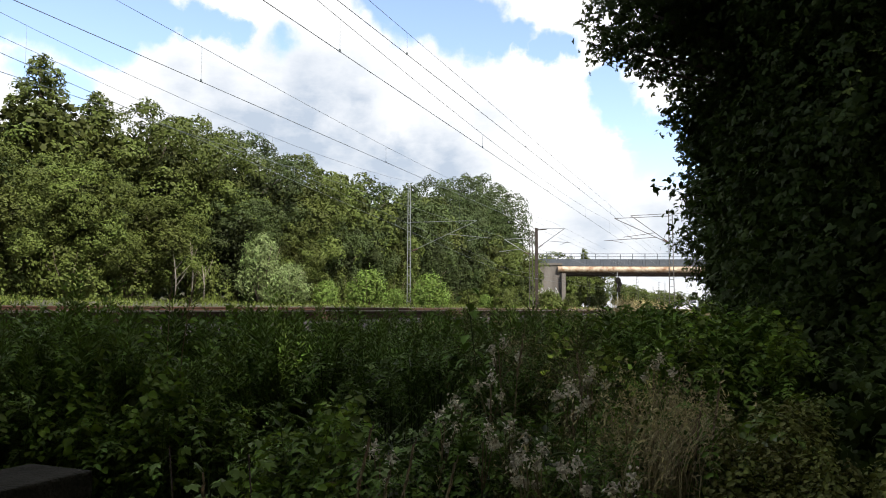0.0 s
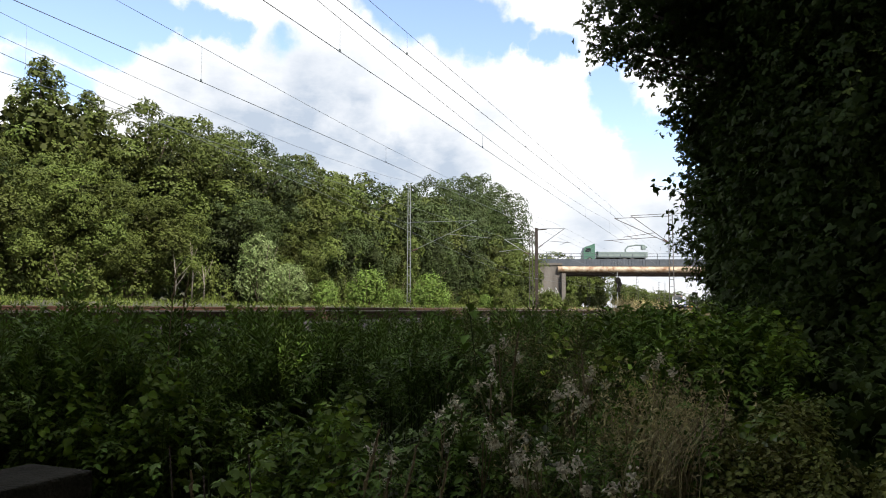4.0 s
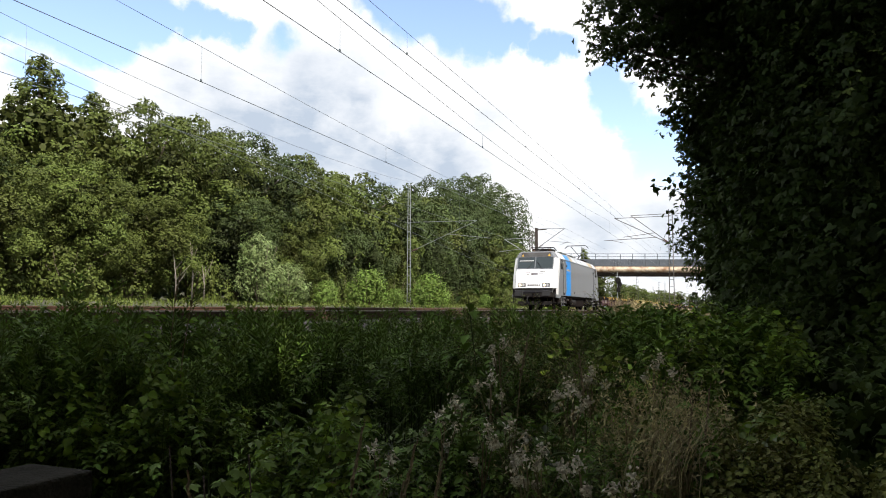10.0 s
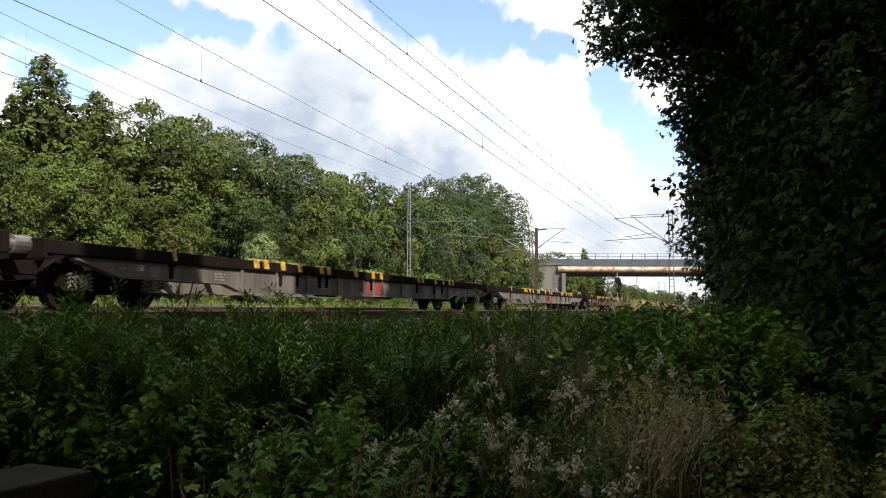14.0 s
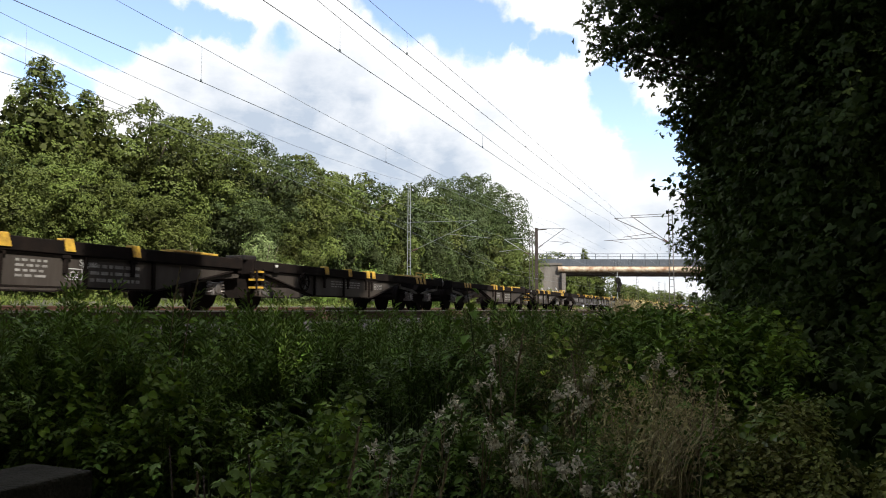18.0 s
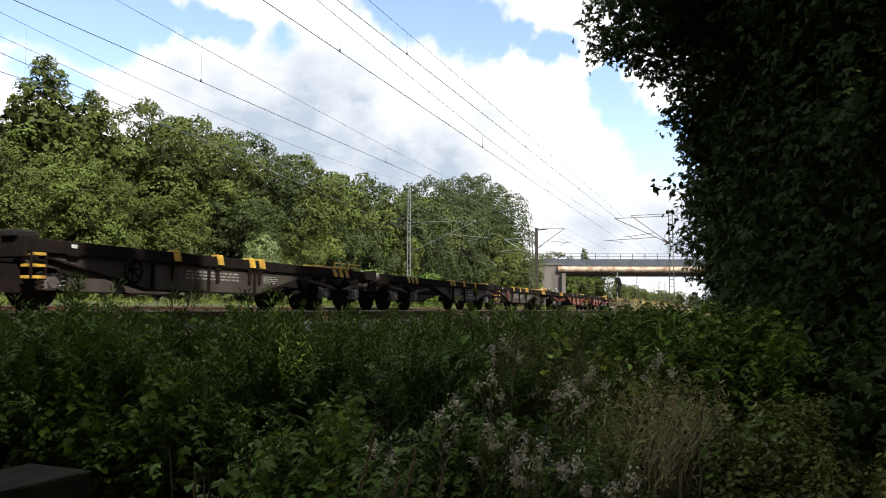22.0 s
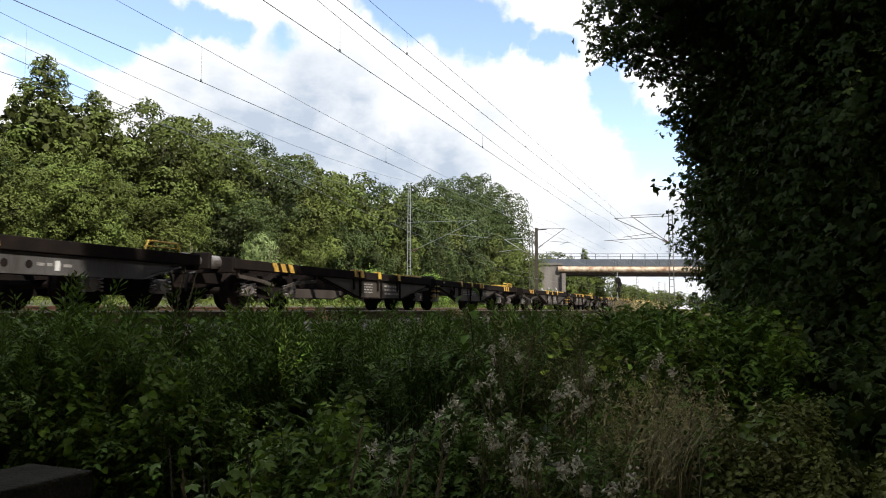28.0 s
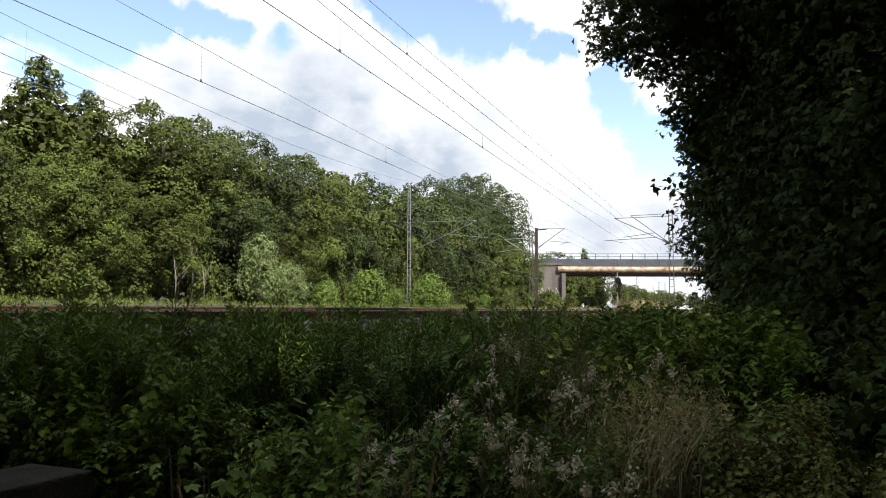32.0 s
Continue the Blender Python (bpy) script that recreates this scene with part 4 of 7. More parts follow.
# hollows and mounds in the growth: angle to the left, distance, radius, height
SWELLS = ((44.0, 3.6, 0.45, -0.45), (41.5, 3.15, 0.55, -0.50), (37.0, 2.8, 0.35, -0.40), (46.0, 3.0, 0.4, -0.40), (27.5, 4.0, 0.46, -0.46), (21.3, 3.9, 0.42, -0.46), (20.5, 4.6, 0.3, -0.25), (31.5, 4.5, 0.3, -0.25), (2.5, 4.1, 0.34, -0.30), (-2.5, 4.6, 0.4, -0.25), (38.0, 5.0, 0.3, -0.2),
          (32.5, 3.15, 0.42, 0.14), (33.0, 3.7, 0.3, 0.08), (46.0, 4.5, 0.55, 0.10), (40.5, 4.3, 0.35, 0.08), (27.0, 3.4, 0.3, 0.06), (17.5, 4.4, 0.4, 0.08), (9.0, 5.2, 0.4, 0.05), (0.0, 5.6, 0.6, 0.12), (-4.0, 3.2, 0.5, 0.12))


def swell(x, y):
    return sum(h * math.exp(-((x + d * math.sin(radians(a))) ** 2 + (y - d * math.cos(radians(a))) ** 2) / (r * r)) for a, d, r, h in SWELLS)


def canopy(x, y):
    """Height of the tops of the weeds: low by the camera, up to its own height by the track."""
    r = math.hypot(x, y)
    return float(np.interp(r, [1.0, 1.8, 2.6, 3.6, 5.0, 6.5, 12, 30], [-0.95, -0.74, -0.60, -0.40, -0.14, -0.04, -0.04, -0.05]))


def in_view(rng, r0, r1, x_max=-0.2, p0=-13, p1=52):
    """A random place on the bank within the fan that the camera looks over."""
    while True:
        a = radians(rng.uniform(p0, p1))
        r = math.sqrt(rng.uniform(r0 * r0, r1 * r1))
        x, y = -r * math.sin(a), r * math.cos(a)
        if x > -6.2:
            return x, y, math.degrees(a)


def build_weeds():
    rng = np.random.default_rng(9)
    rd = random.Random(9)
    nettles = [stalk(rng, 60, 0.105, 0.05, 0.2, 0.12) for _ in range(6)]
    rods = [stalk(rng, 150, 0.062, 0.019, 0.2, 0.15, 1.3) for _ in range(5)]
    seeds = [stalk(rng, 70, 0.055, 0.018, 0.2, 0.3, 0.6) for _ in range(5)]
    sprigs = [sprig(rng, 90, 0.07, 0.75) for _ in range(5)]
    arches = [frond(rng, 5, 12, 0.085, 0.6, 0.55) for _ in range(6)]
    ferny = [frond(rng, 6, 16, 0.055, 0.45, 0.5) for _ in range(5)]
    hops = [climber(rng, 80, 0.085) for _ in range(5)]
    ivy = [climber(rng, 150, 0.075) for _ in range(4)]
    dry = [tuft(rng, 12, 0.003, 0.4, True) for _ in range(4)]
    green = [tuft(rng, 16, 0.005, 0.6) for _ in range(4)]

    def fill(count, r0, r1, height, p0=-13, p1=52, low=0.0, jitter=0.05, patch=0.0, seed=0.3):
        out = []
        for _ in range(count):
            x, y, a = in_view(rd, r0, r1, p0=p0, p1=p1)
            g = ground_z(x, y)
            if patch and noise.noise((x * 0.9, y * 0.9, seed)) < patch - 0.35:
                continue
            rough = noise.noise((x * 1.1, y * 1.1, 0.3)) + 0.6 * noise.noise((x * 2.7, y * 2.7, 4.0))
            sw = swell(x, y)
            if rough < -0.4 or rd.random() < -4.5 * sw - 0.2:
                continue
            top = canopy(x, y) + rd.gauss(0, jitter) - low + (0.2 if math.hypot(x, y) < 4.5 else 0.1) * rough + sw
            h = max(0.15, top - g)
            if height:
                h = min(h, height * rd.uniform(0.7, 1.1))
            out.append((x, y, max(g, top - h), h, rd.uniform(0, 6.3), rd.uniform(-0.3, 0.3), rd.randrange(99)))
        return out

    def stuff(name, temps, places, mat, label, cat):
        v, q, t = scatter(rng, temps, places)
        tagged(bulk(name, v, q, M[mat], tone=t), label, cat, kind="stuff")

    stuff("meadow_weeds", seeds, fill(230, 2.2, 6.0, 0.7, 8.0, 18.5, 0.02, 0.08), "leaf_olive", "olive-brown flowering weeds gone to seed", "weeds")
    stuff("nettles", nettles, fill(230, 3.0, 7.0, 0, 8, 52, 0.03, 0.07, 0.3, 1.0) + fill(90, 3.5, 7.5, 0, -2, 8) + fill(420, 7, 24, 0, -2, 40), "leaf_nettle", "shaded thicket of green nettles on the bank", "weeds")
    stuff("goldenrod", rods, fill(330, 4.2, 5.6, 0, 17, 52, 0.0, 0.07, 0.3, 2.0) + fill(330, 5.4, 7.0, 0, 12, 52, 0.0, 0.05) + fill(26, 4.4, 6.0, 0, 22, 50, -0.2, 0.06) + fill(160, 6, 20, 0, 2, 40), "leaf_goldenrod", "tall leafy goldenrod stalks beside the track", "weeds")
    stuff("brambles", arches, fill(260, 2.2, 5.2, 0.62, 14, 52, 0.06, 0.07) + fill(80, 3.0, 7, 0.7, -4, 6, 0.0, 0.08) + fill(140, 4, 12, 0.7, -5, 40, 0.05), "leaf_hop", "arching green bramble sprays in shade", "weeds")
    stuff("vetch", ferny, fill(150, 2.4, 5.0, 0.55, 19, 34, 0.03, 0.06, 0.25, 3.0) + fill(190, 2.4, 5.5, 0.5, 3, 21, 0.02, 0.06) + fill(60, 3.5, 6.0, 0.5, 34, 52, 0.03, 0.06), "leaf_hop", "small-leaved vetch creeping over the weeds", "weeds")
    stuff("hop_leaves", hops, fill(120, 3.4, 5.6, 0.6, 33, 52, 0.0, 0.06, 0.25, 5.0) + fill(40, 2.2, 4.0, 0.5, 24, 34, 0.04) + fill(80, 3.4, 7.0, 0.6, -5, 12, 0.0), "leaf_bind", "broad-leaved climbers with yellow-green leaves over the weeds", "weeds")
    stuff("ground_ivy", ivy, fill(140, 2.2, 4.4, 0.35, -6, 1.5, 0.02, 0.05) + fill(70, 2.2, 3.0, 0.35, -12, -5, 0.02, 0.05), "leaf_ivy", "low olive-green ivy with some yellowed leaves", "weeds")
    stuff("undergrowth", sprigs, fill(190, 2.2, 6.0, 0.6, -5, 52, 0.22), "leaf_nettle", "dense low leaves under the taller weeds", "weeds")
    stuff("dry_grass", dry, fill(64, 2.9, 3.7, 0.6, 2.2, 6.8, -0.12, 0.07) + fill(50, 2.2, 5.5, 0.7, 6, 17, 0.0) + fill(260, 6, 22, 0.9, -2, 20, -0.04) + fill(30, 2.2, 4, 0.7, 14, 40, 0.05), "grass_dry", "straw-coloured dry grass with loose seed heads", "grass")
    stuff("green_grass", green, fill(250, 2.0, 8.0, 0.8, -5, 40, 0.1) + fill(400, 7, 30, 0.8, -2, 30, 0.05), "grass_green", "long green grass among the weeds", "grass")


build_weeds()


def fluffy_thistle():
    t = empty("thistle")
    tagged(t, "thistle gone to pale fluffy seed on a brown stem", "weed", "thistles on the bank")
    rng = np.random.default_rng(77)
    bm = bmesh.new()
    tube(bm, [(0, 0, 0), (0.02, 0.01, 0.35), (0.01, 0.03, 0.62)], 0.006, 5, 0.003)
    part("stem", bm, M["grass_dry"], t)
    for k in range(4):
        a = k * 2.4
        tip = V((0.05 * math.cos(a) * (k > 0), 0.075 * math.sin(a) * (k > 0), 0.66 - 0.035 * k))
        bm = bmesh.new()
        tube(bm, [(0.01, 0.02, 0.45), tip], 0.003, 4, 0.002)
        br = part("branch", bm, M["grass_dry"], t)
        m = 58
        P = np.array(tip) + rng.normal(0, 1, (m, 3)) * np.array([0.010, 0.010, 0.012]) * (1.3 - 0.2 * k)
        v, q = leaves_at(rng, P, P - np.array(tip) + np.array([0, 0, 0.004]), 0.018, 0.010)
        tagged(bulk("seed_head", v, q, M["fluff"], br), kind="stuff")
    v, q, tn = stalk(rng, 16, 0.12, 0.03, 0.2, 0.1)
    tagged(bulk("leaf_rosette", v * 0.5, q, M["leaf_olive"], t, tone=tn), kind="stuff")
    return t


def build_thistles():
    rd = random.Random(8)
    proto = fluffy_thistle()
    # (across, down, distance) of each head as the camera sees it
    spots = ((858, 680, 3.4), (888, 612, 4.2), (905, 770, 3.0), (862, 770, 3.0), (1005, 700, 3.3), (1020, 690, 3.5), (1062, 665, 3.8), (930, 822, 2.7), (985, 805, 2.8), (780, 748, 3.1), (800, 718, 3.3), (1045, 830, 2.7), (1095, 858, 2.6), (685, 808, 2.9), (1150, 640, 4.0))
    for i, (px, py, d) in enumerate(spots):
        h = eye_point(px, py, d)
        m = pose(h.x, h.y, h.z - 0.64, rd.uniform(-5, 5), rd.uniform(-5, 5), rd.uniform(0, 360))
        if i == 0:
            proto.matrix_world = m
        else:
            copy_thing(proto, m)


build_thistles()
SWAYING = []


def build_tall_grass():
    """Tall single grass stalks by the camera, which bend in the wind."""
    rng = np.random.default_rng(12)
    proto = empty("grass_stalk")
    tagged(proto, "tall straw-coloured grass stalk with a feathery seed head", "grass", "tall grass stalks")
    bm = bmesh.new()
    tube(bm, [(0, 0, 0), (0.01, 0, 0.3), (0.035, 0, 0.55), (0.07, 0, 0.74)], 0.0035, 5, 0.002)
    part("stem", bm, M["grass_dry"], proto)
    bm = bmesh.new()
    tube(bm, [(0.035 + 0.045 * u, 0.004 * math.sin(u * 31), 0.57 + 0.19 * u) for u in [k / 14 for k in range(15)]], 0.006, 6, 0.002)
    for v in bm.verts:
        v.co += V((1, 1, 0)) * 0.005 * noise.noise(v.co * 140)
    part("seed_head", bm, M["grass_dry"], proto)
    spots = ((612, 770, 2.3, 20), (340, 850, 2.1, -60), (690, 800, 2.4, 30), (650, 860, 2.1, 10), (905, 600, 3.3, -20), (1250, 700, 3.2, 40), (1195, 715, 3.3, 15), (320, 492, 4.6, 10), (302, 485, 4.7, -10), (1040, 640, 3.6, 120), (745, 830, 2.3, 30), (1215, 735, 3.1, 60))
    for i, (px, py, d, yaw) in enumerate(spots):
        h = eye_point(px, py, d)
        at = (h.x, h.y, h.z - 0.72, yaw)
        ob = proto if i == 0 else copy_thing(proto, Matrix())
        ob.matrix_basis = pose(at[0], at[1], at[2], 0, 0, at[3])
        SWAYING.append((ob, at, i))


build_tall_grass()


def build_straw_tuft():
    """Tussocks of long straw blades combed over by the wind, with loose seed heads."""
    rng = np.random.default_rng(21)
    proto = None
    for px, py, d, s, yaw in ((1150, 815, 3.0, 0.72, 0), (1178, 800, 3.15, 0.66, 30), (1128, 805, 3.2, 0.62, -25), (1030, 640, 4.1, 0.5, 180), (930, 640, 4.6, 0.5, 160)):
        foot = eye_point(px, py, d)
        lie = math.degrees(math.atan2(RIGHT_HAND.y, RIGHT_HAND.x)) + yaw
        m = pose(foot.x, foot.y, foot.z - 0.12, 0, 0, lie)
        if proto is not None:
            ob = copy_thing(proto, m)
        else:
            ob = proto = empty("grass_tussock", m)
            tagged(ob, "tussock of long dry straw-coloured grass bent by the wind", "grass", "straw tussocks")
            ch = []
            for k in range(48):
                ln, lean, sw = rng.uniform(0.30, 0.52), rng.uniform(0.05, 0.36), rng.normal(0, 0.08)
                root = rng.normal(0, 0.11, 2)
                p = [np.array([root[0] + lean * u ** 2.2, root[1] + sw * u, ln * (u - 0.35 * lean * u ** 3)]) for u in (0, 0.3, 0.55, 0.8, 1.0)]
                b = np.array([rng.normal(0, 0.4), 1.0, 0]) * 0.0022
                ww = (1, 0.9, 0.75, 0.5, 0.15)
                ch.append((np.array([x for i in range(5) for x in (p[i] - b * ww[i], p[i] + b * ww[i])]), np.array([(2 * i, 2 * i + 1, 2 * i + 3, 2 * i + 2) for i in range(4)]), np.full(4, rng.uniform(0.2, 0.9))))
            v, q, tn = join_arrays(ch)
            tagged(bulk("blade_tuft", v, q, M["grass_dry"], ob, tone=tn), kind="stuff")
            ch = []
            for k in range(16):
                at = np.array([rng.uniform(0.06, 0.30), rng.normal(0, 0.06), rng.uniform(0.36, 0.47)])
                P = at + np.outer(rng.uniform(-1, 1, 14), np.array([0.016, 0, 0.028])) + rng.normal(0, 0.004, (14, 3))
                lv, lq = leaves_at(rng, P, rng.normal(0, 1, (14, 3)), 0.016, 0.006)
                ch.append((lv, lq, rng.uniform(0.5, 1.0, 14)))
            v, q, tn = join_arrays(ch)
            tagged(bulk("seed_head", v, q, M["grass_dry"], ob, tone=tn), kind="stuff")
        ob.scale = (s, s, s)


RIGHT_HAND = STAND.to_3x3() @ V((1, 0, 0))
build_straw_tuft()


def build_leafy_stalk():
    t = empty("leafy_stalk")
    tagged(t, "climbing plant with broad green leaves above the weeds", "plant")
    rng = np.random.default_rng(3)
    top = eye_point(826, 505, 4.6)
    base = V((top.x + 0.1, top.y - 0.05, ground_z(top.x, top.y)))
    pts = [base, base.lerp(top, 0.5) + V((0.04, 0, 0.05)), top]
    bm = bmesh.new()
    tube(bm, pts, 0.006, 5, 0.002)
    part("stem", bm, M["leaf_hop"], t)
    for k in range(22):
        u = 0.35 + 0.65 * k / 21
        P = np.array(base.lerp(top, u))[None, :]
        a = k * 2.4
        d = np.array([[math.cos(a), math.sin(a), -0.55]])
        tt = unit(d)
        bb = unit(np.cross(tt, np.array([[0, 0, 1.0]])))
        nn = unit(np.cross(bb, tt))
        size = 0.095 * (1.25 - 0.6 * u)
        v, q = blades(P + d * 0.03, tt, bb, nn, np.array([[size]]), np.array([[size * 0.85]]), 0.15, 0.3)
        bulk("leaf", v, q, M["leaf_hop"], t, tone=np.full(2, rng.uniform(0.4, 0.9)))


build_leafy_stalk()


def lobed_leaf(rng, size):
    """A five-lobed leaf lying along +x."""
    v, q = [], []
    for a, l in ((-1.75, 0.55), (-0.85, 0.85), (0, 1.0), (0.85, 0.85), (1.75, 0.55)):
        k = len(v)
        for da, f in ((0, 0.0), (-0.42, 0.62), (0, 1.0), (0.42, 0.62)):
            c, s = math.cos(a + da), math.sin(a + da)
            v.append((size * (0.12 + l * f * c), size * l * f * s, -0.18 * size * f * f + (0.05 * size if da else 0) + rng.uniform(-0.03, 0.03) * size))
        q.append((k, k + 1, k + 2, k + 3))
    return np.array(v), np.array(q)


def build_sapling(px, py, d, count, size, seed):
    t = empty("maple_sapling")
    tagged(t, "young maple with broad lobed green leaves among the brambles", "sapling", "maple saplings")
    rng = np.random.default_rng(seed)
    top = eye_point(px, py, d)
    h = max(0.3, top.z - ground_z(top.x, top.y))
    t.matrix_world = pose(top.x, top.y, top.z - h)
    bm = bmesh.new()
    tube(bm, [(0, 0, -0.05), (0.03, 0.02, h * 0.5), (0, 0, h)], 0.007, 5, 0.003)
    part("stem", bm, M["bark"], t)
    for k in range(count):
        a, z = k * 2.4 + rng.uniform(-0.3, 0.3), h - 0.26 * k / count - rng.uniform(0, 0.03)
        v, q = lobed_leaf(rng, size * rng.uniform(0.7, 1.1))
        tilt = rng.uniform(0.15, 0.6)
        R = np.array(Matrix.Rotation(a, 3, "Z") @ Matrix.Rotation(tilt, 3, "Y") @ Matrix.Rotation(rng.uniform(-0.4, 0.4), 3, "X"))
        out = 0.05 + 0.17 * (k / count)
        v = v @ R.T + np.array([math.cos(a) * out, math.sin(a) * out, z])
        bulk("leaf", v, q, M["leaf_hop"], t, tone=np.full(len(q), float(np.clip(rng.normal(0.45, 0.2), 0, 1))))


build_sapling(440, 805, 2.75, 16, 0.06, 41), build_sapling(360, 842, 2.5, 15, 0.06, 42), build_sapling(300, 790, 2.9, 14, 0.055, 43), build_sapling(1120, 860, 2.6, 10, 0.06, 44)


def build_dead_stems():
    rd = random.Random(6)
    for x, y, h in ((-21.4, 28.2, 2.6), (-21.3, 27.0, 2.0), (-21.6, 29.3, 1.7)):
        t = empty("dead_sapling")
        tagged(t, "bare pale dead sapling at the edge of the wood", "tree", "dead saplings")
        t.matrix_world = pose(x, y, ground_z(x, y))
        bm = bmesh.new()
        tube(bm, [(0, 0, -0.1), (0.1, -0.1, h * 0.5), (0.1, -0.3, h)], 0.036, 6, 0.012)
        part("trunk", bm, M["dead_wood"], t, smooth=True)
        for k in range(5):
            z = h * rd.uniform(0.3, 0.8)
            bm = bmesh.new()
            tube(bm, [(0.08, -0.15 * z / h, z), (rd.uniform(-0.3, 0.4), rd.uniform(-0.7, 0.6), z + rd.uniform(0.4, 0.9))], 0.014, 5, 0.005)
            part("branch", bm, M["dead_wood"], t, smooth=True)


build_dead_stems()


def build_slab():
    t = empty("concrete_slab")
    tagged(t, "weathered dark concrete slab on two blocks by the path", "slab")
    a, b, c = [V((0, 0, CAM_Z)) + sky_dir(px, py) * (0.62 / -sky_dir(px, py).z) for px, py in ((166, 832), (0, 870), (70, 820))]
    u, w = (b - a).normalized(), (c - a).normalized()
    yaw = math.degrees(math.atan2(u.y, u.x))
    t.matrix_world = pose(a.x, a.y, a.z, 0, 0, yaw)
    side = -1 if u.cross(w).z < 0 else 1
    bm = bmesh.new()
    y0, y1 = sorted((0, side * 0.34))
    box(bm, 0, 1.3, y0, y1, -0.1, 0, 0.012)
    for v in bm.verts:
        v.co += V((0, 0, 0.006 * noise.noise(v.co * 9)))
    part("lid", bm, M["concrete_dark"], t)
    for x in (0.12, 0.9):
        bm = bmesh.new()
        box(bm, x, x + 0.25, y0 + 0.03, y1 - 0.03, -0.85, -0.1, 0.015)
        part("block", bm, M["concrete_dark"], t)


build_slab()


def build_verge():
    """The sunlit grass strip behind the far track, and grass by the tracks."""
    rng = np.random.default_rng(4)
    rd = random.Random(4)
    temps = [tuft(rng, 9, 0.022, 0.6) for _ in range(4)] + [sprig(rng, 16, 0.14, 0.7) for _ in range(2)]
    pl = []
    for _ in range(5200):
        y = -2 + 130 * rd.random() ** 1.5
        x = -17.4 - 4.8 * rd.random() ** 1.5
        pl.append((x, y, ground_z(x, y) - 0.03, rd.uniform(0.10, 0.2) if x > -18.6 else rd.uniform(0.18, 0.4), rd.uniform(0, 6.3), 0.1, rd.randrange(99)))
    v, q, t = scatter(rng, temps, pl)
    tagged(bulk("verge_grass", v, q, M["verge"], tone=t), "sunlit yellow-green grass strip beyond the tracks", "grass", kind="stuff")
    pl = []
    for _ in range(700):
        y = 60 + 160 * rd.random()
        x = rd.choice((-5.5, -4.8, -4, -3, -17, -13.3)) + rd.uniform(-0.6, 0.6)
        pl.append((x, y, ground_z(x, y) - 0.03, rd.uniform(0.3, 0.9), rd.uniform(0, 6.3), 0.1, rd.randrange(99)))
    v, q, t = scatter(rng, temps[:4], pl)
    tagged(bulk("trackside_grass", v, q, M["grass_dry"], tone=t), "bleached grass along the line in the distance", "grass", kind="stuff")
    pl = []
    for _ in range(260):
        x, y = rd.uniform(-5.6, -3.4), rd.uniform(40, 66)
        pl.append((x, y, ground_z(x, y) - 0.03, rd.uniform(0.9, 1.5), rd.uniform(0, 6.3), 0.08, rd.randrange(4)))
    v, q, t = scatter(rng, [tuft(rng, 14, 0.008, 0.35, True) for _ in range(4)], pl)
    tagged(bulk("tall_straw", v, q, M["grass_dry"], tone=t), "tall straw-coloured grass beside the near track", "grass", kind="stuff")


build_verge()


# ---- overhead line ----
def lattice_mast(name, x, y, h, w, mat, label, depth=0.35, bar=0.024):
    t = empty(name)
    t.location = (x, y, ground_z(x, y))
    tagged(t, label, "catenary mast", "catenary masts")
    top = h - ground_z(x, y)
    for s in (-1, 1):
        for e in (-1, 1):
            bm = bmesh.new()
            rod(bm, (s * w / 2, e * depth / 2, -0.2), (s * w * 0.33, e * depth * 0.33, top), bar, 4)
            part("chord", bm, mat, t)
    n = int(top / 0.62)
    for k in range(n):
        u = (k + 0.5) / n
        f = 1 - 0.34 * u
        z = top * u
        bm = bmesh.new()
        for e in (-1, 1):
            box(bm, -w / 2 * f, w / 2 * f, e * depth / 2 * f - 0.02, e * depth / 2 * f + 0.02, z - 0.022, z + 0.022)
        part("batten", bm, mat, t)
    return t


def cantilever(mast, reach, z0, lift, mat, arm=0.3, thick=1.0):
    """A tubular bracket from the mast: stay, strut and registration arm. reach is signed along x."""
    z0 -= mast.location.z
    bm = bmesh.new()
    tube(bm, [(0, 0, z0), (reach * 0.92, 0, z0 + lift)], 0.035 * thick, 6)
    part("strut", bm, mat, mast)
    bm = bmesh.new()
    tube(bm, [(0, 0, z0 + lift + 0.05), (reach * 0.92, 0, z0 + lift)], 0.028 * thick, 6)
    part("stay", bm, mat, mast)
    bm = bmesh.new()
    tube(bm, [(reach * arm * 1.2, 0, z0 + lift * arm * 1.3), (reach * 1.1, 0, z0 + lift * arm * 0.9)], 0.028 * thick, 6)
    tube(bm, [(reach * 1.0, 0, z0 + lift * arm), (reach * 0.78, 0, z0 + lift * (arm - 0.12))], 0.018 * thick, 6)
    part("registration_arm", bm, mat, mast)
    bm = bmesh.new()
    s = 1 if reach > 0 else -1
    for k in range(5):
        rod(bm, (s * (0.25 + k * 0.09), 0, z0 + lift * (0.25 + k * 0.09) / abs(reach)), (s * (0.29 + k * 0.09), 0, z0 + lift * (0.29 + k * 0.09) / abs(reach)), 0.075, 10)
    part("insulator", bm, M["rail_side"], mast)


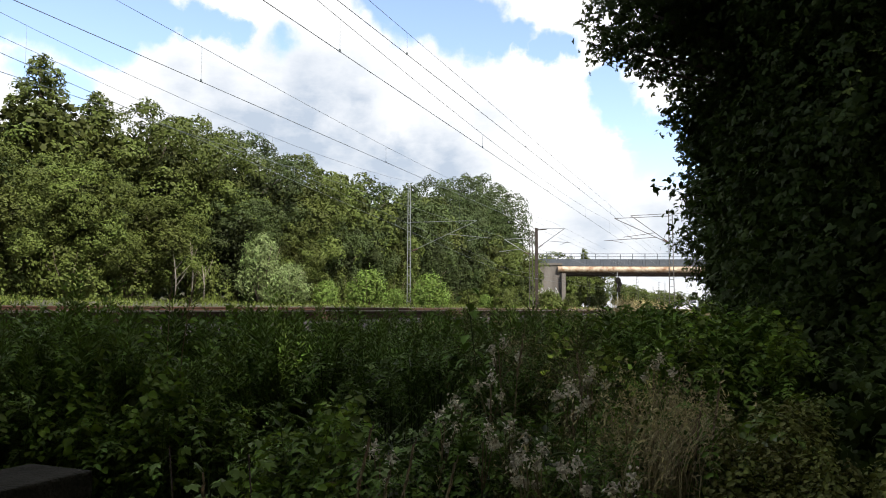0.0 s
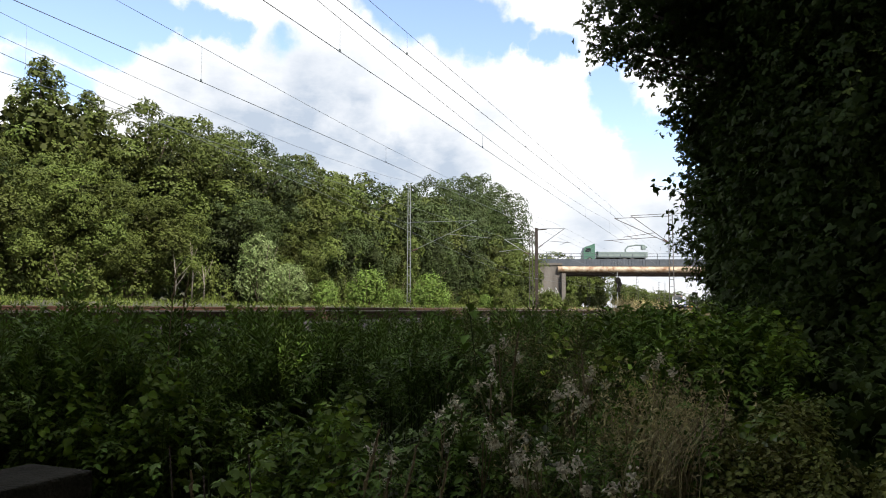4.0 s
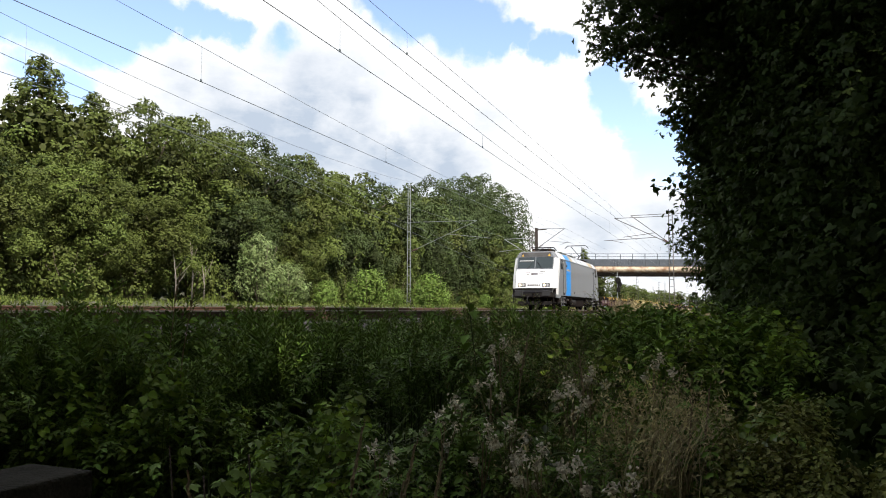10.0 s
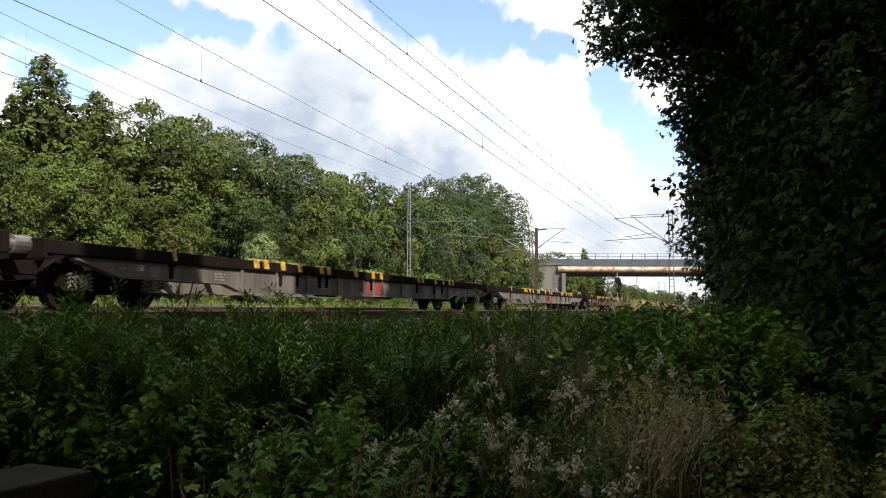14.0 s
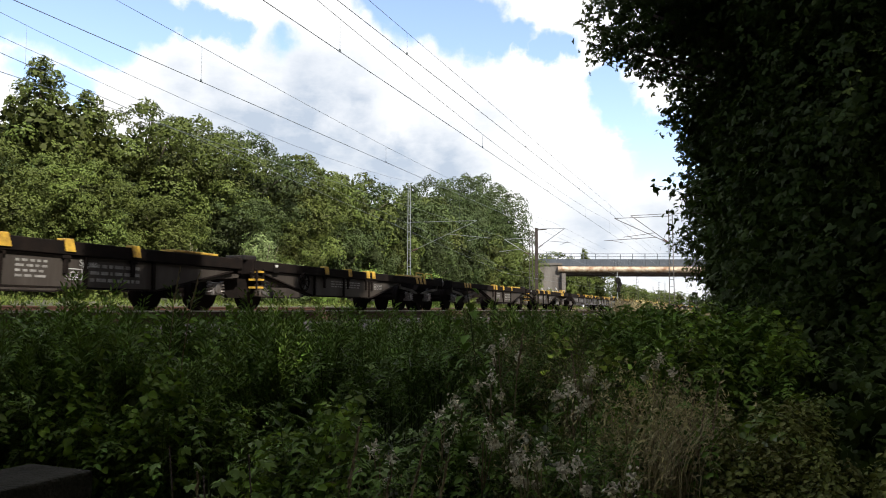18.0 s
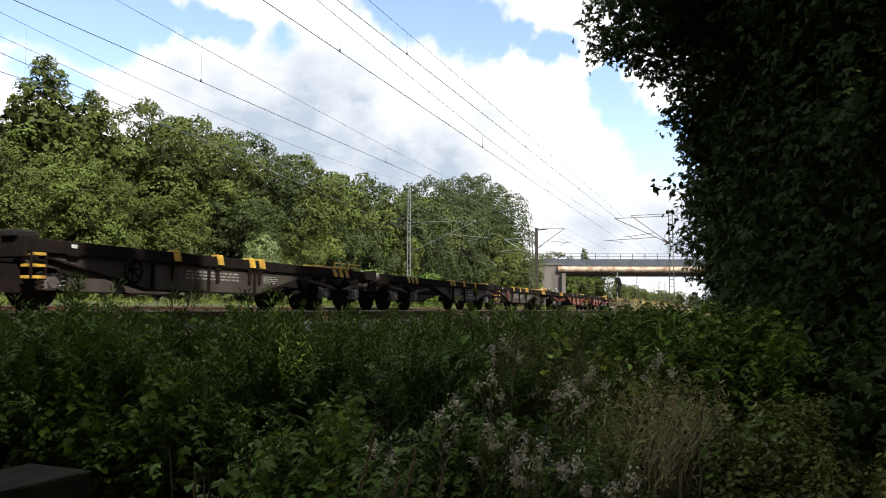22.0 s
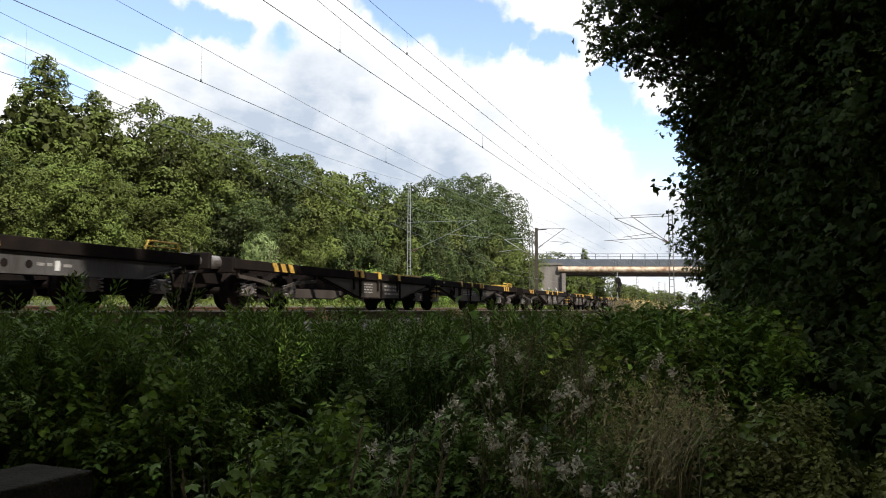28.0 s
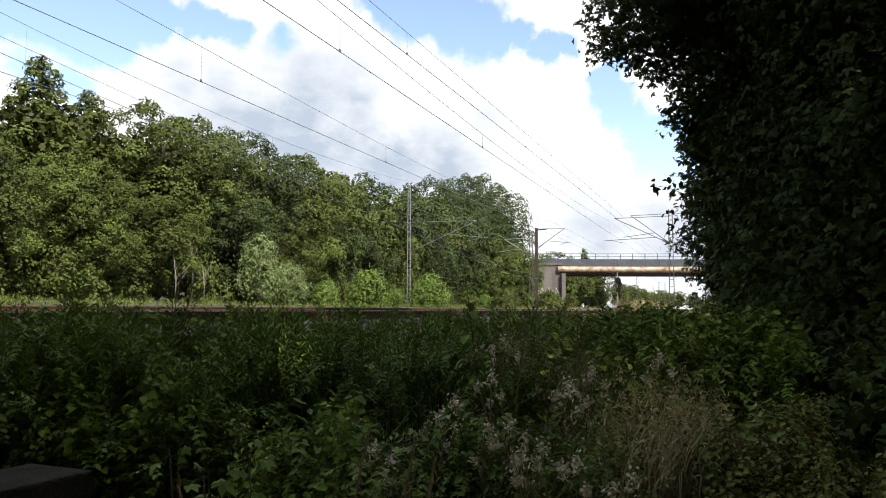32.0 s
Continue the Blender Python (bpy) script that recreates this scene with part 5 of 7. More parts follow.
m1 = lattice_mast("catenary_mast", -21.0, 51.9, 8.95, 0.24, M["galvanised"], "tall galvanised lattice mast beyond the far track", 0.10, 0.017)
cantilever(m1, 5.5, 4.05, 2.1, M["galvanised"], 0.45, 0.65)
m2 = lattice_mast("catenary_mast", -4.1, 69.4, 8.6, 0.42, M["mast_grey"], "grey lattice mast carrying brackets over the near track", 0.14, 0.036)
cantilever(m2, -3.6, 5.6, 2.55, M["mast_grey"], 0.3, 0.95), cantilever(m2, -5.1, 5.6, 2.35, M["mast_grey"], 0.2, 0.95)
m3 = lattice_mast("catenary_mast", -18.0, 77.0, 7.9, 0.36, M["mast_grey"], "grey lattice mast beside a brown steel post", 0.2)
cantilever(m3, -3.0, 5.4, 1.7, M["galvanised"])
m4 = empty("steel_post")
m4.location = (-17.0, 75.0, ground_z(-17, 75))
tagged(m4, "brown steel beam post with a bracket over the line", "catenary mast", "catenary masts")
bm = bmesh.new()
box(bm, -0.13, 0.13, -0.13, -0.11, -0.2, 8.2), box(bm, -0.13, 0.13, 0.11, 0.13, -0.2, 8.2), box(bm, -0.012, 0.012, -0.11, 0.11, -0.2, 8.2)
part("beam", bm, M["dark_steel"], m4)
cantilever(m4, 3.0, 5.9, 1.9, M["galvanised"])
bm = bmesh.new()
tube(bm, [(0, 0, 8.0), (1.0, 0, 8.05)], 0.06, 6)
part("bracket", bm, M["dark_steel"], m4)
# masts far along the line
for x, y, h in ((-24, 150, 7), (-19, 190, 8), (-17.5, 260, 8.5), (-18, 330, 8.5), (-9.4, 230, 8.0), (-9.4, 300, 8.5), (-4, 260, 8), (-21, 280, 8), (-26, 320, 9), (-18, 380, 9), (-5, 340, 9), (-17.5, 235, 8), (-3.5, 205, 7.5), (1.5, 300, 9)):
    lattice_mast("catenary_mast", x, y, h, 0.45, M["mast_grey"], "distant grey lattice mast beside the line")


def overhead(xc, contact, low, ymid, curve, drop_at, label, gap=10.7, rise=0.0):
    """A contact wire hung by droppers from a sagging messenger wire. rise: how far both climb with each metre."""
    t = empty("overhead_line")
    tagged(t, label, "overhead wire", "overhead wires")

    def tilt(y):
        return rise * max(-14, min(y - 17, 40))

    def mz(y):
        return low + curve * min((y - ymid) ** 2, 22.0 ** 2) + tilt(y)
    bm = bmesh.new()
    tube(bm, [(xc, y, contact + tilt(y)) for y in range(-64, 400, 4)], 0.0085, 5)
    part("contact_wire", bm, M["wire"], t)
    bm = bmesh.new()
    tube(bm, [(xc, y, mz(y)) for y in range(-64, 400, 3)], 0.006, 5)
    part("messenger_wire", bm, M["wire"], t)
    for k in range(-3, 5):
        y = drop_at + gap * k
        bm = bmesh.new()
        tube(bm, [(xc, y, contact + tilt(y)), (xc, y, mz(y))], 0.004, 4)
        d = part("dropper", bm, M["wire"], t)
        bm = bmesh.new()
        box(bm, xc - 0.012, xc + 0.012, y - 0.03, y + 0.03, contact + tilt(y) - 0.01, contact + tilt(y) + 0.05)
        part("clamp", bm, M["wire"], d)
    return t


overhead(-11.35, 5.31, 5.82, 34, 0.00088, 15.1, "thin dark overhead wire pair above the middle track")
overhead(-7.45, 5.41, 5.80, 33, 0.0009, 14.5, "thin dark overhead wire pair above the near track", 10.4)
overhead(-7.2, 6.28, 6.83, 17, 0.0, 17.6, "raised overhead wire pair beside the near track's own", 12.4, 0.0095)
overhead(-15.2, 5.34, 6.21, 25.7, 0.0029, 3.0, "overhead wire pair above the far track")
overhead(-15.2, 5.49, 5.86, 40, 0.0, 14.4, "second overhead wire pair above the far track", 10.7, -0.07)


# ---- signal ----
sg = empty("railway_signal", pose(-13.3, 107, -0.3))
sg.scale = (0.72, 0.72, 0.93)
tagged(sg, "dark railway signal on a slender grey post", "signal")
bm = bmesh.new()
rod(bm, (0, 0, 0), (0, 0, 5.8), 0.07, 8)
part("post", bm, M["galvanised"], sg)
bm = bmesh.new()
rod(bm, (0.15, -0.14, 4.5), (0.15, 0.1, 4.5), 0.5, 18), rod(bm, (0.45, -0.14, 4.0), (0.45, 0.1, 4.0), 0.38, 18), rod(bm, (0.2, -0.12, 3.2), (0.2, 0.1, 3.2), 0.38, 18), box(bm, -0.1, 0.3, -0.05, 0.05, 2.9, 4.6)
part("signal_head", bm, M["black"], sg)
bm = bmesh.new()
box(bm, -0.42, 0.42, -0.16, -0.10, 4.86, 4.92), box(bm, -0.2, 0.5, -0.3, 0.0, 3.0, 3.05)
part("hood", bm, M["black"], sg)


# ---- bridge ----
FWD, RIGHT = V((-math.sin(radians(YAW)), math.cos(radians(YAW)), 0)), V((math.cos(radians(YAW)), math.sin(radians(YAW)), 0))
BR = 140.0
bridge = empty("road_bridge", Matrix.Translation(FWD * BR) @ pose(0, 0, 0, 0, 0, YAW))
tagged(bridge, "grey road bridge over the railway with a lagged pipe", "bridge")


def bpart(name, fn, mat, label="", parent=None):
    bm = bmesh.new()
    fn(bm)
    return part(name, bm, mat, parent or bridge, label)


# local: x along the bridge (17 m = left abutment), y away from the camera
bpart("deck", lambda b: box(b, 8, 75, 0.6, 9.5, 7.55, 8.55), M["concrete"])
bpart("girder", lambda b: [box(b, 21.0, 75, y, y + 0.4, 6.25, 7.55) for y in (0.9, 3.4, 6.0, 8.6)], M["dark_steel"])
bpart("abutment", lambda b: [box(b, 16.2, 21.0, 0.2, 9.8, -0.6, 7.9), box(b, 15.9, 21.2, 0.0, 10, 7.9, 8.3)], M["concrete"], "stained concrete abutment with graffiti")
bpart("wing_wall", lambda b: box(b, 21.0, 21.7, -0.6, 10.0, -0.6, 6.4), M["concrete"])
road = new("road")
tagged(road, "earth embankment carrying the road to the bridge", "road", kind="structure")
road.matrix_world = Matrix.Translation(FWD * BR) @ pose(0, 0, 0, 0, 0, YAW)
for x0, x1 in ((-330, 17.2), (74.9, 180)):
    bpart("embankment", lambda b: [b.faces.new([b.verts.new(p) for p in q]) for q in (
        [(x0, 0.6, 8.54), (x1, 0.6, 8.54), (x1, 9.5, 8.54), (x0, 9.5, 8.54)], [(x0, -9, -0.6), (x1, -9 if x1 > 20 else 0.3, -0.6), (x1, 0.6, 8.54), (x0, 0.6, 8.54)],
        [(x0, 9.5, 8.54), (x1, 9.5, 8.54), (x1, 19, -0.6), (x0, 19, -0.6)])], M["soil"], parent=road)
fas = bpart("fascia", lambda b: box(b, 17.0, 75, 0.42, 0.6, 7.75, 9.0), M["bridge_metal"], "ribbed grey metal side screen")
for k in range(110):
    bpart("rib", lambda b: box(b, 17.1 + k * 0.5, 17.25 + k * 0.5, 0.34, 0.42, 7.8, 8.95), M["bridge_metal"], parent=fas)
pipe = bpart("pipe", lambda b: rod(b, (20.4, 0.0, 7.15), (75, 0.0, 7.15), 0.52, 20), M["lagging"], "pale lagged pipe stained with rust")
for k in range(9):
    bpart("pipe_band", lambda b: rod(b, (21 + k * 6.1, 0.0, 7.15), (21.08 + k * 6.1, 0.0, 7.15), 0.53, 20), M["lagging"], parent=pipe)
rail = bpart("railing", lambda b: [box(b, 12, 75, 0.5, 0.56, z, z + 0.06) for z in (9.45, 9.95)], M["bridge_metal"])
for k in range(28):
    bpart("railing_post", lambda b: box(b, 14 + k * 2.2, 14.12 + k * 2.2, 0.5, 0.6, 8.9, 9.98), M["bridge_metal"], parent=rail)
graf = bpart("graffiti", lambda b: [tube(b, [(17.0 + k * 0.62, 0.19, 1.7), (16.95 + k * 0.62, 0.17, 3.5 + 0.4 * (k % 2)), (17.4 + k * 0.62, 0.17, 2.8), (17.0 + k * 0.62, 0.18, 2.2)], 0.11, 5) for k in range(6)], M["white_paint"], "looping pale spray-painted strokes")

# road truck that crosses the bridge; local x runs along the bridge, its front towards -x
truck = empty("truck")
tagged(truck, "green-cabbed flatbed truck with a folded loading crane", "truck")


def tpart(name, fn, mat, label="", parent=None, smooth=False):
    bm = bmesh.new()
    fn(bm)
    return part(name, bm, mat, parent or truck, label, smooth)


cab = tpart("cab", lambda b: plate(b, [(0.0, 0.7), (0.05, 1.9), (0.35, 2.9), (1.2, 3.15), (2.1, 3.5), (2.2, 3.4), (2.2, 0.7)], -1.2, 1.2), M["green_cab"], "dark green cab")
for s in (-1, 1):
    tpart("side_window", lambda b: plate(b, [(0.35, 1.95), (0.55, 2.65), (1.4, 2.65), (1.4, 1.95)], s * 1.2, s * 1.215), M["cab_glass"], parent=cab)
tpart("windscreen", lambda b: plate(b, [(0.03, 1.95), (0.27, 2.75), (0.24, 2.78), (0.0, 1.97)], -1.05, 1.05), M["cab_glass"], parent=cab)
tpart("chassis", lambda b: box(b, -0.5, 0.5, 0.3, 11.6, 0.7, 0.95), M["black"])
bed = tpart("bed", lambda b: [box(b, -1.25, 1.25, 2.7, 11.8, 1.0, 1.2), box(b, -1.25, -1.2, 2.7, 11.8, 1.2, 2.0), box(b, 1.2, 1.25, 2.7, 11.8, 1.2, 2.0), box(b, -1.25, 1.25, 2.7, 2.76, 1.2, 2.1)], M["truck_grey"])
crane = tpart("crane", lambda b: [tube(b, [(0, 8.0, 1.2), (0, 8.0, 2.6), (0, 8.5, 3.1), (0, 10.0, 3.35), (0, 11.4, 3.3), (0, 12.0, 2.9)], 0.16, 6), box(b, -0.4, 0.4, 10.9, 11.7, 2.5, 3.2, 0.1)], M["truck_grey"], "folded loading crane arm")
for y in (1.2, 7.6, 9.0):
    for s in (-1, 1):
        wh = tpart("wheel", lambda b: rod(b, (s * 0.95, y, 0.5), (s * 1.22, y, 0.5), 0.5, 20), M["rubber"])
        tpart("rim", lambda b: rod(b, (s * 1.2, y, 0.5), (s * 1.235, y, 0.5), 0.28, 14), M["steel"], parent=wh)


# ---- the train ----
# Each vehicle: x across (+x faces the camera), y backwards from its front buffers, z up from the rails.
def prt(parent, name, fn, mat, label="", smooth=False):
    bm = bmesh.new()
    fn(bm)
    return part(name, bm, M[mat], parent, label, smooth)


def share(proto, parent, loc, rz=0.0):
    """Another part on the same mesh, with its sub-parts."""
    ob = new(proto.name.split(".")[0], proto.data)
    ob.parent, ob.location, ob.rotation_euler = parent, loc, (0, 0, rz)
    for c in proto.children:
        o = new(c.name.split(".")[0], c.data)
        o.parent, o.location = ob, c.location
    return ob


def ring_loft(bm, rings):
    rs = [[bm.verts.new(p) for p in r] for r in rings]
    n = len(rs[0])
    for a, b in zip(rs, rs[1:]):
        for k in range(n):
            bm.faces.new((a[k], a[(k + 1) % n], b[(k + 1) % n], b[k]))
    bm.faces.new(rs[0][::-1]), bm.faces.new(rs[-1])


LOCO_L = 18.9
# level, half width, front of the nose, corner: across and along
LEVELS = [(0.95, 1.44, 0.52, 0.24, 0.30), (1.40, 1.45, 0.47, 0.24, 0.32), (2.0, 1.45, 0.57, 0.24, 0.34), (2.62, 1.45, 0.80, 0.24, 0.36), (3.0, 1.44, 0.97, 0.23, 0.36),
          (3.34, 1.42, 1.11, 0.22, 0.34), (3.56, 1.27, 1.21, 0.2, 0.30), (3.72, 1.15, 1.29, 0.18, 0.26), (3.78, 1.08, 1.38, 0.18, 0.22)]


def level_ring(z, w, yf, cx, cy, grow=0.0):
    w, yf = w + grow, yf - grow
    half = [(-w + cx, yf), (w - cx, yf), (w - cx * 0.35, yf + cy * 0.22), (w, yf + cy)]
    yr = LOCO_L - yf
    back = [(w, yr - cy), (w - cx * 0.35, yr - cy * 0.22), (w - cx, yr), (-w + cx, yr), (-w + cx * 0.35, yr - cy * 0.22), (-w, yr - cy), (-w, yf + cy), (-w + cx * 0.35, yf + cy * 0.22)]
    return [(x, y, z) for x, y in half + back]


def side_x(z):
    """Half width of the locomotive's body at a height."""
    return float(np.interp(z, [l[0] for l in LEVELS], [l[1] for l in LEVELS]))


def nose_y(z):
    return float(np.interp(z, [l[0] for l in LEVELS], [l[2] for l in LEVELS]))


def skin_strip(bm, y0, y1, z0, z1, off, s=1, steps=7, lean=0.0):
    """A panel that follows the body side between two heights, standing off it."""
    zs = [z0 + (z1 - z0) * k / steps for k in range(steps + 1)]
    zs = sorted({*zs, *[lv[0] for lv in LEVELS if z0 < lv[0] < z1]})
    for grow in (off,):
        a = [(bm.verts.new((s * (side_x(z) + grow), y0, z)), bm.verts.new((s * (side_x(z) + grow), y1, z)), bm.verts.new((s * (side_x(z) - 0.03), y0, z)), bm.verts.new((s * (side_x(z) - 0.03), y1, z))) for z in zs]
        for p, q in zip(a, a[1:]):
            bm.faces.new((p[0], p[1], q[1], q[0]))
            bm.faces.new((p[0], q[0], q[2], p[2]))
            bm.faces.new((p[1], p[3], q[3], q[1]))
        bm.faces.new((a[0][0], a[0][2], a[0][3], a[0][1])), bm.faces.new((a[-1][0], a[-1][1], a[-1][3], a[-1][2]))


def nose_panel(bm, x0, x1, z0, z1, off, flip=False, steps=4):
    """A panel on the sloping nose. flip: on the rear one."""
    zs = [z0 + (z1 - z0) * k / steps for k in range(steps + 1)]

    def p(x, z, o):
        y = nose_y(z) - o
        return bm.verts.new((x, LOCO_L - y if flip else y, z))
    a = [(p(x0, z, off), p(x1, z, off), p(x0, z, -0.04), p(x1, z, -0.04)) for z in zs]
    for u, v in zip(a, a[1:]):
        bm.faces.new((u[0], u[1], v[1], v[0])), bm.faces.new((u[0], v[0], v[2], u[2])), bm.faces.new((u[1], u[3], v[3], v[1]))
    bm.faces.new((a[0][0], a[0][2], a[0][3], a[0][1])), bm.faces.new((a[-1][0], a[-1][1], a[-1][3], a[-1][2]))


def corner_skin(bm, s, flip):
    """The skin that wraps from the nose round the corner, ending in a slanting line on the cab side."""
    rows = []
    for z in (0.97, 1.2, 1.4, 1.7, 2.0, 2.3, 2.62, 2.8, 3.0, 3.17, 3.34):
        w, yf, cx, cy = [float(np.interp(z, [l[0] for l in LEVELS], [l[k] for l in LEVELS])) for k in (1, 2, 3, 4)]
        end = float(np.interp(z, [0.97, 1.7, 3.34], [1.10, 1.22, 1.88]))
        o = 0.007
        rows.append([bm.verts.new((s * x, LOCO_L - y if flip else y, z)) for x, y in ((w - cx - 0.02, yf - o), (w - cx * 0.35 + o, yf + cy * 0.22 - o), (w + o, yf + cy), (w + o, end), (w - 0.02, end + 0.01))])
    for a, b in zip(rows, rows[1:]):
        for k in range(4):
            bm.faces.new((a[k], a[k + 1], b[k + 1], b[k]))


def wheelset(parent, y, r, name="wheelset"):
    w = prt(parent, name, lambda b: [rod(b, (-0.8, y, r), (0.8, y, r), 0.08, 8)] +
            [rod(b, (s * 0.69, y, r), (s * 0.82, y, r), r, 28) for s in (-1, 1)] + [rod(b, (s * 0.66, y, r), (s * 0.70, y, r), r + 0.03, 28) for s in (-1, 1)], "grime", smooth=False)
    return w


def loco_bogie(t, yc):
    b = prt(t, "bogie", lambda b: [box(b, s * 1.0 - 0.09, s * 1.0 + 0.09, yc - 2.0, yc + 2.0, 0.62, 0.86, 0.03) for s in (-1, 1)] + [box(b, -0.9, 0.9, yc - 0.3, yc + 0.3, 0.45, 0.8)] +
            [box(b, s * 1.0 - 0.1, s * 1.0 + 0.12, yc + e * 1.3 - 0.22, yc + e * 1.3 + 0.22, 0.42, 0.78, 0.03) for s in (-1, 1) for e in (-1, 1)], "black")
    for e in (-1, 1):
        wheelset(b, yc + e * 1.3, 0.625)
    for s in (-1, 1):
        for e in (-1, 1):
            prt(b, "coil_spring", lambda b2: tube(b2, [(s * 1.05 + 0.1 * math.cos(k), yc + e * 0.5 + 0.1 * math.sin(k), 0.48 + k * 0.014) for k in range(28)], 0.02, 5), "steel")
            prt(b, "damper", lambda b2: tube(b2, [(s * 1.18, yc + e * 1.9, 0.7), (s * 1.18, yc + e * 0.8, 0.72)], 0.05, 8), "steel")


def buffers(t, y, back, plate_mat="grime", big=True):
    """A pair of buffers and the draw hook; back: +1 where the vehicle lies behind them, -1 at its tail."""
    for s in (-1, 1):
        b = prt(t, "buffer", lambda m: [rod(m, (s * 0.875, y + back * 0.05, 1.05), (s * 0.875, y + back * 0.62, 1.05), 0.10, 14), rod(m, (s * 0.875, y + back * 0.28, 1.05), (s * 0.875, y + back * 0.62, 1.05), 0.145, 14)], "steel")
        prt(b, "buffer_head", lambda m: box(m, s * 0.875 - 0.27, s * 0.875 + 0.27, min(y, y + back * 0.06), max(y, y + back * 0.06), 0.87, 1.23, 0.03), plate_mat)
    prt(t, "draw_hook", lambda m: [box(m, -0.06, 0.06, min(y + back * 0.15, y + back * 0.62), max(y + back * 0.15, y + back * 0.62), 0.97, 1.09, 0.02), tube(m, [(0.03, y + back * 0.2, 1.0), (0.05, y + back * 0.12, 0.75), (0.0, y + back * 0.25, 0.6)], 0.03, 6)], "grime")
    for s in (-1, 1):
        prt(t, "brake_hose", lambda m: tube(m, [(s * 0.35, y + back * 0.55, 0.85), (s * 0.37, y + back * 0.3, 0.8), (s * 0.36, y + back * 0.22, 0.55), (s * 0.3, y + back * 0.3, 0.42)], 0.025, 6), "rubber")


def pantograph(t, y0, raised):
    p = prt(t, "pantograph", lambda b: [box(b, -0.6, 0.6, y0 - 0.7, y0 - 0.6, 4.0, 4.08), box(b, -0.6, 0.6, y0 + 0.6, y0 + 0.7, 4.0, 4.08), box(b, -0.62, -0.54, y0 - 0.7, y0 + 0.7, 4.0, 4.08), box(b, 0.54, 0.62, y0 - 0.7, y0 + 0.7, 4.0, 4.08)], "black")
    prt(p, "insulator", lambda b: [rod(b, (x, y0 + e, 3.72 + k * 0.08), (x, y0 + e, 3.77 + k * 0.08), 0.09, 10) for x in (-0.55, 0.55) for e in (-0.65, 0.65) for k in range(4)], "rail_side")
    if raised:
        knee, head = (y0 + 0.95, 4.55), (y0 - 0.55, 5.28)
    else:
        knee, head = (y0 + 1.25, 4.10), (y0 - 0.5, 4.16)
    prt(p, "lower_arm", lambda b: tube(b, [(0, y0 - 0.4, 4.08), (0, knee[0], knee[1])], 0.045, 8), "black")
    prt(p, "upper_arm", lambda b: [tube(b, [(s * 0.08, knee[0], knee[1]), (s * 0.45, head[0], head[1] - 0.08)], 0.024, 6) for s in (-1, 1)], "black")
    prt(p, "collector_head", lambda b: [tube(b, [(-0.95, head[0] + e, head[1] - 0.22), (-0.75, head[0] + e, head[1]), (0.75, head[0] + e, head[1]), (0.95, head[0] + e, head[1] - 0.22)], 0.022, 6) for e in (-0.16, 0.16)], "black")


